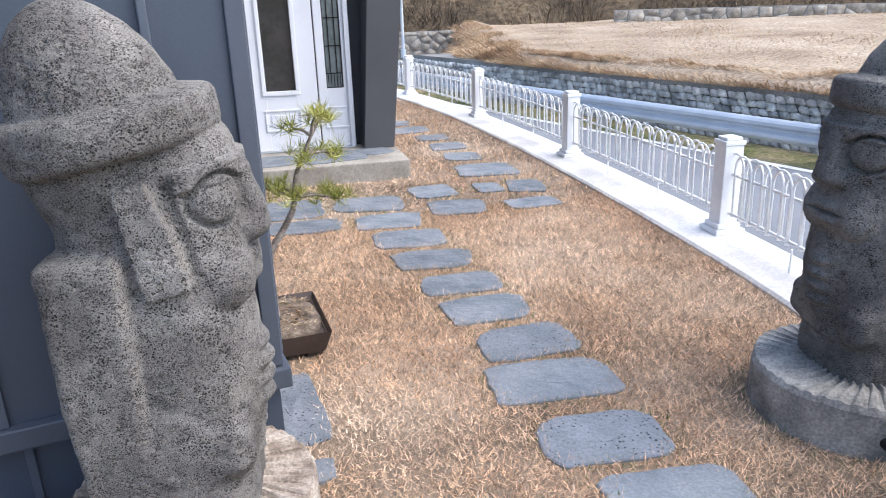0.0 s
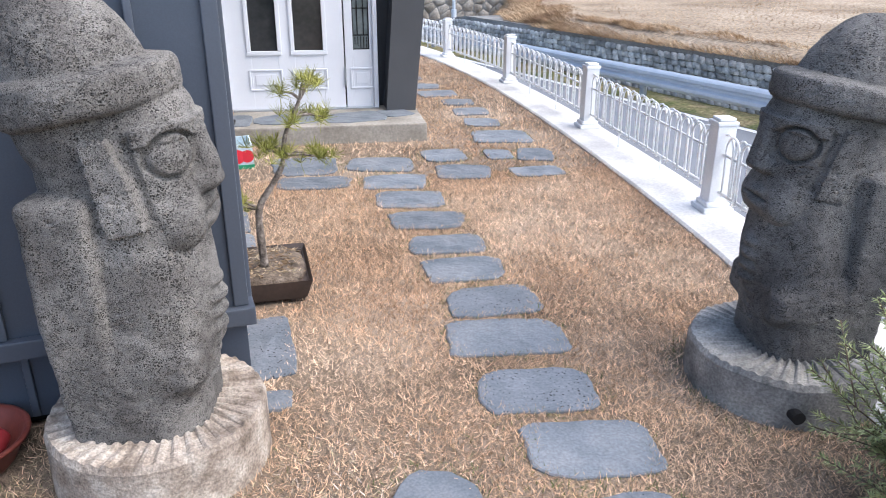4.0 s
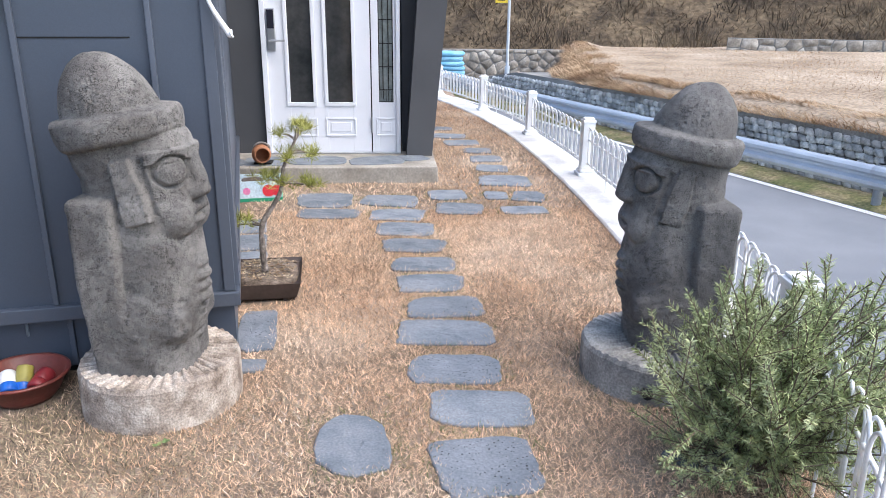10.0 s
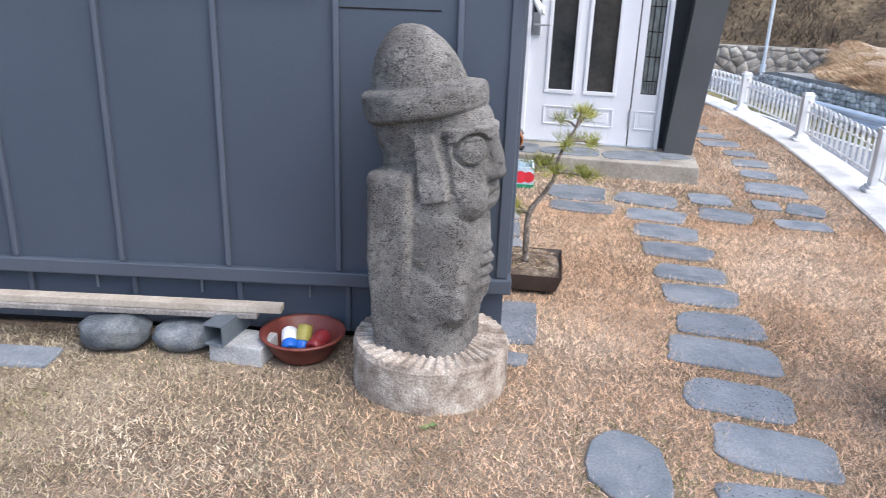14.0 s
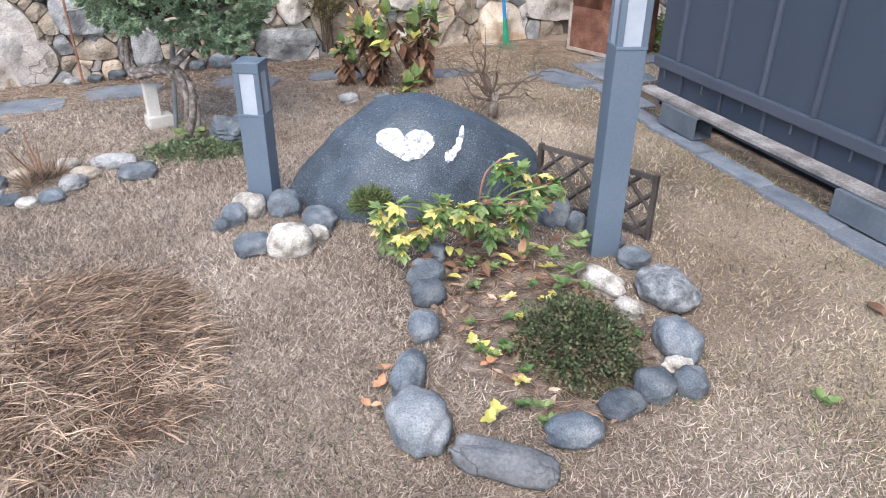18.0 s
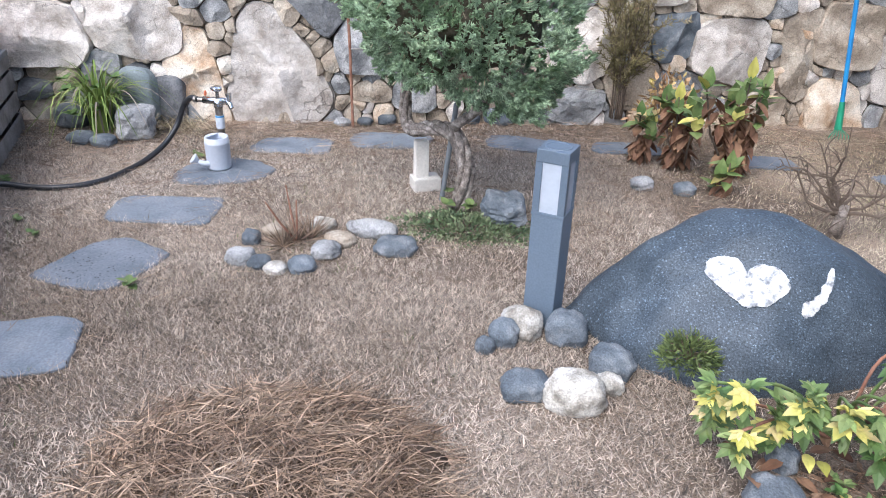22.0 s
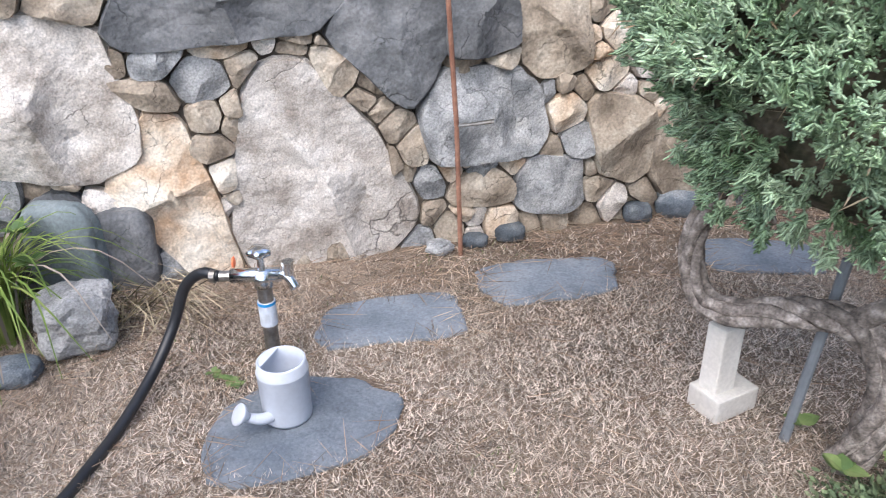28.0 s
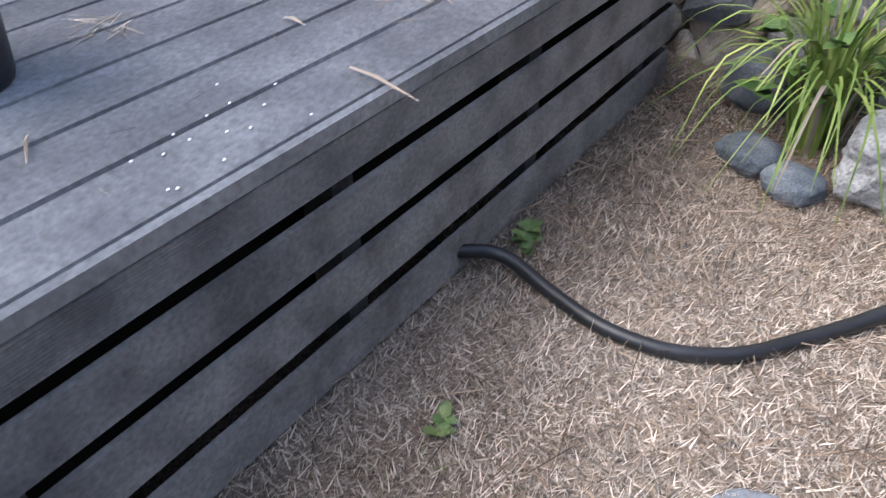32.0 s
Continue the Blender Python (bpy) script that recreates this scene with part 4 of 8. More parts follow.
part("keypad", boxed(px(485.5), -0.041, 1.19, px(496.5), -0.035, 1.36, bevel=0.002), M_LOCK, leaf, "black keypad panel")
lever = rod(rod(bmesh.new(), (px(490), -0.035, 1.08), (px(490), -0.075, 1.08), 0.016, n=14), (px(488), -0.07, 1.08), (px(514), -0.07, 1.082), 0.011, 0.009, n=12)
part("door_handle", lever, M_SATIN, leaf, "steel lever handle")

# ---- fence, guardrail, roadside ----
POST_Y = (1.55, 3.36, 5.43, 7.67, 10.10, 12.50, 14.80)
post_body = to_mesh("post", boxed(-0.055, -0.055, 0.0, 0.055, 0.055, 0.50, bevel=0.006))
post_cap = to_mesh("cap", box(boxed(-0.062, -0.062, 0.50, 0.062, 0.062, 0.525, bevel=0.006), -0.05, -0.05, 0.525, 0.05, 0.05, 0.545, bevel=0.012))
base_me = to_mesh("base_plate", box(boxed(-0.09, -0.09, 0.0, 0.09, 0.09, 0.03, bevel=0.008), -0.072, -0.072, 0.03, 0.072, 0.072, 0.06, bevel=0.012))
for i, y in enumerate(POST_Y):
    q = thing("fence_post", pose(fence_x(y), y, 0.025, 0, 0, math.degrees(math.atan2(0.022 * (y - 7.6), 1))), "white painted square fence post with a moulded foot", "fence post", "white fence posts")
    shaft = part("post", post_body, M_FENCE, q)
    part("cap", post_cap, M_FENCE, shaft)
    part("base_plate", base_me, M_FENCE, q)
arch = [(0.082 * math.cos(a), 0, 0.375 + 0.085 * math.sin(a)) for a in np.linspace(0, math.pi, 9)]
hoop = to_mesh("hoop", tube(bmesh.new(), [(0.082, 0, 0.10)] + [(x, 0.006, z) for x, _, z in arch] + [(-0.082, 0, 0.10)], 0.0068, 6))
hoop.materials.append(M_FENCE)
for me in (hoop,):
    me.shade_smooth()
for y0, y1 in zip(POST_Y, POST_Y[1:]):
    a, b = Vector((fence_x(y0), y0, 0)), Vector((fence_x(y1), y1, 0))
    d = b - a
    n = d.length
    q = thing("hoop_fence", pose(a.x, a.y, 0.025, 0, 0, math.degrees(math.atan2(d.y, d.x))), "white wrought fence panel of interlaced hoops", "fence", "white garden fence")
    sag = [Vector((n * t, -(fence_x(y0 + (y1 - y0) * t) - (a.x + d.x * t)) , 0)) for t in (0, 0.25, 0.5, 0.75, 1)]
    for z, r in ((0.12, 0.010), (0.34, 0.008)):
        part("rail", tube(bmesh.new(), [(p.x, p.y, z) for p in sag], r, 6), M_FENCE, q, smooth=True)
    k = int(n / 0.082)
    for j in range(1, k):
        x = n * j / k
        yo = float(np.interp(x / n, (0, 0.25, 0.5, 0.75, 1), [p.y for p in sag]))
        part("hoop", hoop, M_FENCE, q, m=pose(x, yo + (0.006 if j % 2 else -0.006), 0))
    for x in (n * 0.33, n * 0.67):
        part("foot_rod", rod(bmesh.new(), (x, 0, -0.01), (x, 0, 0.12), 0.006, n=6), M_FENCE, q)


def w_beam(y0, y1, n=14):
    prof = ((0.0, -0.155), (-0.035, -0.13), (-0.06, -0.10), (-0.06, -0.06), (-0.005, -0.02), (-0.005, 0.02), (-0.06, 0.06), (-0.06, 0.10), (-0.035, 0.13), (0.0, 0.155))
    bm = strip(np.linspace(y0, y1, n), lambda y: [(road_far(y) + 0.33 + dx, ROAD_Z + 0.40 + dz) for dx, dz in prof])
    bmesh.ops.solidify(bm, geom=bm.faces[:], thickness=0.006)
    return bm


rail = thing("guardrail", Matrix(), "galvanised W-beam guardrail along the road", "guardrail")
for y0 in range(-6, 36, 4):
    part("beam", w_beam(y0 + 0.0, y0 + 4.03), M_RAIL, rail)
    x = road_far(y0) + 0.40
    part("post", rod(bmesh.new(), (x, y0, ROAD_Z - 0.1), (x, y0, ROAD_Z + 0.58), 0.062, n=16), M_RAIL, rail)
    part("spacer", boxed(x - 0.07, y0 - 0.06, ROAD_Z + 0.26, x - 0.03, y0 + 0.06, ROAD_Z + 0.54, bevel=0.01), M_RAIL, rail)
for y0 in range(-8, 36, 4):
    x = road_far(y0 + 2) + 0.40
    part("post", rod(bmesh.new(), (x, y0 + 2, ROAD_Z - 0.1), (x, y0 + 2, ROAD_Z + 0.58), 0.062, n=16), M_RAIL, rail)

lampp = thing("street_pole", pose(4.2, 23.6, ROAD_Z), "slim white steel pole with a small sign and camera", "pole")
part("pole", rod(rod(bmesh.new(), (0, 0, 0), (0, 0, 0.9), 0.075, n=14), (0, 0, 0.9), (0, 0, 5.2), 0.045, 0.04, n=14), M_RAIL, lampp)
part("arm", rod(bmesh.new(), (0, 0, 3.05), (-0.55, 0, 3.12), 0.02, n=8), M_RAIL, lampp)
part("camera_box", boxed(-0.9, -0.09, 3.05, -0.5, 0.09, 3.22, bevel=0.02), M_WHITEP, lampp, "white camera housing")
sgn = part("sign", boxed(-0.42, -0.03, 2.72, -0.06, -0.01, 2.96, bevel=0.004), mat("yellow_sign", [(0.72, 0.55, 0.04), (0.8, 0.62, 0.06)], 3, 30, 0.5), lampp, "yellow sign with dark lines")
part("sign_line", box(boxed(-0.38, -0.034, 2.86, -0.10, -0.031, 2.90), -0.36, -0.034, 2.78, -0.14, -0.031, 2.81), M_BLACK, sgn)
up = thing("utility_pole", pose(10.64, 34, hill_z(10.64, 34) - 0.3), "grey concrete utility pole on the hillside", "pole")
part("pole", rod(bmesh.new(), (0, 0, 0), (0, 0, 9), 0.17, 0.12, n=14), M_CONC_WHITE, up)
part("number_plate", boxed(-0.06, -0.18, 1.5, 0.06, -0.16, 1.9), M_WHITEP, up)
sack = thing("sack_stack", pose(2.7, 27.2, ROAD_Z), "stack of pale blue plastic sacks beside the far wall", "sacks")
for k in range(7):
    part("sack", boulder(1.15 + 0.08 * math.sin(k), 0.7, 0.20, k + 60, 0.08, 2, square=4), M_BLUESACK, sack, m=pose(0.03 * math.sin(k * 2.1), 0, 0.16 * k, 0, 0, 3 * math.sin(k)), smooth=True)


def cut_cell(poly, px, pz, qx, qz):
    """Cut a convex polygon at the line halfway between two stones."""
    mx, mz, dx, dz = (px + qx) / 2, (pz + qz) / 2, qx - px, qz - pz
    out = []
    for i, (ax, az) in enumerate(poly):
        bx, bz = poly[(i + 1) % len(poly)]
        da, db = (ax - mx) * dx + (az - mz) * dz, (bx - mx) * dx + (bz - mz) * dz
        if da <= 0:
            out.append((ax, az))
        if da * db < 0:
            u = da / (da - db)
            out.append((ax + (bx - ax) * u, az + (bz - az) * u))
    return out


def rubble_wall(name, m, length, height, label, seed, size=0.36):
    """A low wall of fitted field stones with mortar, as one far structure."""
    rg = np.random.default_rng(seed)
    w = solid(name, boxed(0, 0.02, -0.3, length, 0.5, height), M_BANK_MORTAR, m, label, "wall", kind="structure")
    pts = []
    for r in range(int(height / (size * 0.72)) + 1):
        x = rg.uniform(0, size)
        while x < length:
            pts.append((x, (r + 0.5) * size * 0.72 + rg.uniform(-0.3, 0.3) * size))
            x += size * rg.uniform(0.75, 1.55)
    vs, fs = [], []
    for px, pz in pts:
        poly = [(max(px - size, 0), 0.0), (min(px + size, length), 0.0), (min(px + size, length), height), (max(px - size, 0), height)]
        for qx, qz in pts:
            if 0 < abs(qx - px) + abs(qz - pz) < 2.6 * size and len(poly) > 2:
                poly = cut_cell(poly, px, pz, qx, qz)
        k, n = len(poly), len(vs)
        if k < 3:
            continue
        cx, cz = sum(p[0] for p in poly) / k, sum(p[1] for p in poly) / k
        out = 0.008 + 0.016 * rg.random()
        g = 0.92 + 0.05 * rg.random()
        vs += [(cx + (x - cx) * g, 0.03, cz + (z - cz) * g) for x, z in poly]
        vs += [(cx + (x - cx) * g * 0.9, 0.02 - out, cz + (z - cz) * g * 0.9) for x, z in poly]
        vs.append((cx, 0.012 - out, cz))
        for i in range(k):
            j = (i + 1) % k
            fs += [(n + i, n + j, n + k + j), (n + i, n + k + j, n + k + i)]
            fs.append((n + k + i, n + k + j, n + 2 * k))
    st = new("wall_stones", arrays("wall_stones", vs, fs, mat(name + "_stone", [(0.20, 0.18, 0.15), (0.33, 0.30, 0.26), (0.47, 0.44, 0.39)], 4, 20, 0.92, 0, 0.6, 12, 0.2, island=0.25)))
    st.parent = w
    tagged(st, "fitted grey field stones", kind="stuff")
    return w


rubble_wall("wall_far_left", pose(0.5, 28.6, ROAD_Z, 0, 0, -3), 8.3, 1.15, "grey rubble wall at the foot of the hill", 5)
rubble_wall("wall_far_right", pose(12.4, 26.6, 0.12, 0, 0, -25), 21, 0.6, "low grey rubble wall behind the stubble field", 6, 0.42)

# ---- stepping stones ----
FOOT = []   # footprints kept clear of grass: x, y, half length, half width, turn


def slab_at(x, y, lx, ly, rz, seed, material=None, label="", group="stepping stones", h=0.012, wob=0.13, square=4.6):
    ob = solid("stepping_stone", slab_mesh(lx, ly, h, seed, wob, square=square), material or M_SLATE, pose(x, y, 0, 0, 0, rz), label or "flat blue-grey slate stepping stone set in the lawn", "stepping stone", group)
    FOOT.append((x, y, lx / 2 * 0.945, ly / 2 * 0.945, radians(rz)))
    return ob


PIT = "pitted grey basalt stepping stone set in the lawn"
for r in ((0.87, 3.05, 0.37, 0.34, 4, 1, 1), (0.89, 3.42, 0.37, 0.29, -2, 2, 0), (0.83, 3.77, 0.41, 0.28, -3, 3, 1), (0.80, 4.15, 0.46, 0.29, -4, 4, 0), (0.81, 4.48, 0.40, 0.26, 2, 5, 1), (0.77, 4.84, 0.40, 0.27, 0, 6, 0), (0.74, 5.17, 0.40, 0.26, -4, 7, 0)):
    slab_at(*r[:6], M_SLATE_PIT if r[6] else None, PIT if r[6] else "")
for r in ((0.70, 5.56, 0.42, 0.29, -8, 8), (0.66, 5.95, 0.43, 0.30, -6, 9), (0.60, 6.35, 0.43, 0.31, -4, 10), (0.54, 6.80, 0.47, 0.38, -8, 11), (0.02, 6.83, 0.47, 0.44, 1, 12), (0.07, 6.39, 0.47, 0.26, -4, 13), (1.04, 6.97, 0.33, 0.36, 4, 14), (1.11, 6.52, 0.37, 0.33, -6, 15)):
    slab_at(*r)
for r in ((1.45, 6.94, 0.20, 0.27, -4, 16), (1.72, 6.89, 0.27, 0.34, -12, 17), (1.61, 6.44, 0.39, 0.24, 2, 18), (1.60, 7.51, 0.47, 0.42, -3, 19), (1.57, 8.08, 0.31, 0.35, -8, 20), (1.57, 8.58, 0.33, 0.34, -3, 21), (1.54, 9.07, 0.30, 0.29, -3, 22), (1.42, 9.6, 0.42, 0.36, 0, 23), (1.30, 10.1, 0.42, 0.36, -9, 24), (1.2, 10.7, 0.4, 0.3, 5, 25)):
    slab_at(*r)
slab_at(0.39, 3.21, 0.30, 0.40, 12, 26, wob=0.16, square=2.4)
slab_at(-0.12, 4.22, 0.19, 0.46, 6, 27, M_SLATE_PIT, PIT)
slab_at(-0.10, 3.84, 0.18, 0.12, 0, 28)
for k in range(3):
    slab_at(-0.36 - 0.06 * k, 5.30 + 0.38 * k, 0.26, 0.35, 8, 29 + k, square=7, wob=0.03, label="square grey paving slab beside the house", group="house paving")
# garden stones
slab_at(-5.20, -1.18, 0.37, 0.54, 22, 41, wob=0.16, square=1.6, label="large slate slab under the garden tap")
slab_at(-5.68, -0.98, 0.29, 0.46, 6, 44, wob=0.20)
slab_at(-5.90, -0.41, 0.28, 0.52, 6, 43, wob=0.26, square=2.6)
slab_at(-6.02, 0.38, 0.26, 0.45, -12, 43, wob=0.12, square=2.4)
slab_at(-6.09, 1.02, 0.22, 0.42, 5, 44)
slab_at(-6.02, 1.80, 0.22, 0.40, 5, 45)
slab_at(-4.64, -1.27, 0.30, 0.50, 8, 46, wob=0.12)
slab_at(-4.09, -1.24, 0.42, 0.37, -18, 47, M_SLATE_PIT, PIT, square=4)
slab_at(-3.48, -1.22, 0.36, 0.46, 20, 48)
for x, y, a, b, r, s in ((-5.75, 2.62, 0.5, 0.28, 30, 50), (-5.30, 2.88, 0.55, 0.2, 10, 51), (-5.85, 3.05, 0.6, 0.4, 10, 52), (-6.35, 3.3, 0.6, 0.5, 5, 53)):
    slab_at(x, y, a, b, r, s, square=6, wob=0.04, label="grey paving slab behind the house", group="house paving")
# edging along the clad wall
for k in range(7):
    x = -2.05 - 0.48 * k
    p = HOUSE @ Vector((x, -0.30 + 0.016 * k, 0))
    slab_at(p.x, p.y, 0.47, 0.13 + 0.03 * (k == 0), 10.6, 60 + k, square=8, wob=0.05, h=0.02, label="narrow grey-blue stone edging along the house wall", group="wall edging")

# ---- basalt guardian figures on millstones ----
def sd_ellip(p, c, r):
    q = (p - np.array(c)) / np.array(r)
    k0 = np.linalg.norm(q, axis=-1)
    k1 = np.linalg.norm(q / np.array(r), axis=-1)
    return k0 * (k0 - 1) / np.maximum(k1, 1e-6)


def sd_box(p, c, h, r):
    q = np.abs(p - np.array(c)) - (np.array(h) - r)
    return np.linalg.norm(np.maximum(q, 0), axis=-1) + np.minimum(q.max(-1), 0) - r


def join(a, b, k):
    h = np.clip(0.5 + 0.5 * (b - a) / k, 0, 1)
    return b + (a - b) * h - k * h * (1 - h)


def carve(a, b, k):
    return -join(-a, b, k)


def tilt(p, c, deg):
    a = radians(deg)
    q = p - np.array(c)
    return np.stack([math.cos(a) * q[..., 0] + math.sin(a) * q[..., 2], q[..., 1], -math.sin(a) * q[..., 0] + math.cos(a) * q[..., 2]], -1)


def figure_sdf(p, ear_out=0.030, jaw=0.0, hat=0.0):
    ax = np.concatenate([p[..., :1], np.abs(p[..., 1:2]), p[..., 2:]], -1)
    x, y, z = p[..., 0], ax[..., 1], p[..., 2]
    # body and belly over a foot with a curved hem
    d = sd_box(p, (-0.035, 0, 0.36), (0.196, 0.166, 0.330), 0.12)
    d = join(d, sd_ellip(p, (0.030, 0, 0.36), (0.160, 0.180, 0.27)), 0.05)
    d = np.maximum(d, (0.025 + 0.30 * (x + 0.2) - z) * 0.8)
    d = join(d, sd_box(p, (-0.036, 0, 0.10), (0.186, 0.192, 0.30), 0.13), 0.010)
    # upper arms: flat slabs along the sides and back
    taper = 1 - 0.10 * np.clip(1 - z / 0.35, 0, 1)
    arm = sd_box(np.stack([(x + 0.03 + 0.9 * hat) / taper - 0.03, y / taper, z], -1), (-0.128, 0.02, 0.33), (0.086, 0.184, 0.352), 0.030)
    d = join(d, arm * 0.9, 0.006)
    # forearms and clasped fingers
    d = join(d, sd_box(tilt(ax, (0.000, 0.136, 0.195), 4), (0, 0, 0), (0.165, 0.052, 0.075), 0.050), 0.025)
    for k in range(4):
        d = join(d, sd_ellip(p, (0.168 - 0.004 * abs(k - 1.2), 0.0, 0.400 - 0.046 * k), (0.046, 0.062, 0.0245)), 0.012)
        d = join(d, sd_ellip(p, (0.142 - 0.005 * k, 0.010, 0.215 - 0.036 * k), (0.040, 0.060, 0.021)), 0.012)
    # head with a heavy jaw; brow, eyes and ears follow its curve
    head = sd_box(p, (-0.015, 0, 0.745), (0.195, 0.157, 0.215), 0.13)
    head = join(head, sd_box(p, (0.050, 0, 0.590 - jaw), (0.150, 0.150, 0.078), 0.072), 0.05)
    d = join(d, head, 0.006)
    d = join(d, np.maximum(np.maximum(head - 0.015, np.abs(z - 0.829 - 0.10 * (x - 0.16)) - 0.021), 0.075 - x), 0.010)
    nose = sd_box(tilt(p, (0.185, 0, 0.742), 13), (0, 0, 0), (0.038, 0.038, 0.086), 0.022)
    nose = join(nose, sd_ellip(ax, (0.184, 0.030, 0.682), (0.042, 0.030, 0.030)), 0.015)
    d = join(d, nose, 0.010)
    u = ((x - 0.156) - (y - 0.112)) * 0.7071
    across = np.sqrt((u / 0.060) ** 2 + ((z - 0.772) / 0.050) ** 2)
    d = carve(d, np.maximum(np.maximum(np.abs(across - 1.12) * 0.05 - 0.0065, -head - 0.016), 0.04 - x), 0.004)
    dome = np.maximum(head - 0.014 * np.sqrt(np.clip(1 - across ** 2, 0, 1)) - 0.001, (across - 1.0) * 0.05)
    d = np.where(x > 0.03, join(d, dome, 0.003), d)
    d = join(d, sd_ellip(p, (0.174, 0, 0.622 - jaw), (0.038, 0.066, 0.021)), 0.010)
    d = join(d, sd_ellip(p, (0.174, 0, 0.578 - jaw), (0.038, 0.070, 0.021)), 0.010)
    d = np.maximum(d, -sd_box(p, (0.23, 0, 0.600 - jaw), (0.05, 0.078, 0.005), 0.003))
    e = tilt(ax, (0.016, 0.15, 0.705), 12)
    ear = np.maximum(np.abs(e[..., 0]) - 0.046 + 0.12 * np.maximum(e[..., 2], 0), np.abs(e[..., 2]) - 0.115)
    ear = np.maximum(np.maximum(ear, head - ear_out), 0.03 - y)
    d = join(d, ear, 0.008)
    slot = np.maximum(np.maximum(np.abs(e[..., 0] - 0.060) - 0.009, np.abs(e[..., 2]) - 0.10), -head - 0.010)
    d = carve(d, np.maximum(slot, 0.05 - y), 0.006)
    # hat: a thick rolled brim tilted back, a blunt cone above it
    t = tilt(p, (-0.066 + hat, 0, 0.914), 10)
    rr = np.sqrt(t[..., 0] ** 2 + t[..., 1] ** 2 * 1.05)
    half = 0.038 + 0.010 * np.clip(-t[..., 0] / 0.2, 0, 1)
    d = join(d, np.hypot(np.maximum(rr - 0.203 - 0.15 * np.minimum(t[..., 2], 0), 0), np.maximum(np.abs(t[..., 2]) - half + 0.012, 0)) - 0.024, 0.006)
    c = np.stack([x + 0.082 - hat + 0.20 * np.clip(z - 0.95, 0, 0.25), p[..., 1], z - 0.90], -1)
    return join(d, sd_ellip(c, (0, 0, 0), (0.180, 0.175, 0.278)), 0.008)


def figure_mesh(name, scale, seed, material, jaw=0.0):
    nz, na = 300, 250
    top = 1.176
    zz = np.linspace(0, 1, nz) ** 0.94 * (top - 0.0015)
    aa = np.linspace(0, 2 * np.pi, na, endpoint=False)
    Z, A = np.meshgrid(zz, aa, indexing="ij")
    cx = np.interp(Z, (0, 0.8, 1.0, top), (-0.03, -0.02, -0.09, -0.126 + (0.028 if seed == 2 else 0)))
    r = np.full(Z.shape, 0.5)
    for _ in range(56):
        p = np.stack([cx + r * np.cos(A), r * np.sin(A), Z], -1)
        r = np.maximum(r - 0.7 * figure_sdf(p, 0.030 if seed == 1 else 0.016, jaw, 0.0 if seed == 1 else 0.028), 0.002)
    r[-1] = 0.001
    p = np.stack([cx + r * np.cos(A), r * np.sin(A), Z], -1).reshape(-1, 3)

    def wear(v):
        w = Vector(v) + Vector((seed, 0, 0))
        pit = noise.voronoi(w * 62)[0][0] + 0.25 * noise.noise(w * 40)
        big = noise.noise(w * 7) + (0.6 if seed == 1 else 0.1) * (v[2] > 0.98)
        return 0.006 * noise.noise(w * 9) + 0.003 * noise.noise(w * 32) - 0.005 * max(0.0, min(1.0, (0.26 + 0.12 * big - pit) * 5)) * (big > 0.1)

    worn = np.array([wear(v) for v in p])
    c = np.stack([cx.ravel(), np.zeros(cx.size), p[:, 2]], 1)
    out = (p - c) / (np.linalg.norm(p - c, axis=1, keepdims=True) + 1e-9)
    p = (p + out * worn[:, None]) * np.array(scale)
    i = np.arange(nz * na).reshape(nz, na)
    f = np.stack([i[:-1], np.roll(i[:-1], -1, 1), np.roll(i[1:], -1, 1), i[1:]], -1).reshape(-1, 4)
    return arrays(name, p, f, material, True)


fig = new("stone_figure", figure_mesh("stone_figure", (1, 1, 1), 1, M_BASALT))
fig.matrix_basis = pose(-0.365, 3.61, 0.182, 0, 0, -6)
tagged(fig, "grey porous basalt guardian statue with a brimmed hat", "statue", "pair of stone figures")
fig = new("stone_figure", figure_mesh("stone_figure", (0.95, 0.95, 0.925), 2, M_BASALT_DARK, 0.035))
fig.matrix_basis = pose(1.69, 3.717, 0.162, 0, 0, 174)
tagged(fig, "dark charcoal basalt guardian statue with a brimmed hat", "statue", "pair of stone figures")


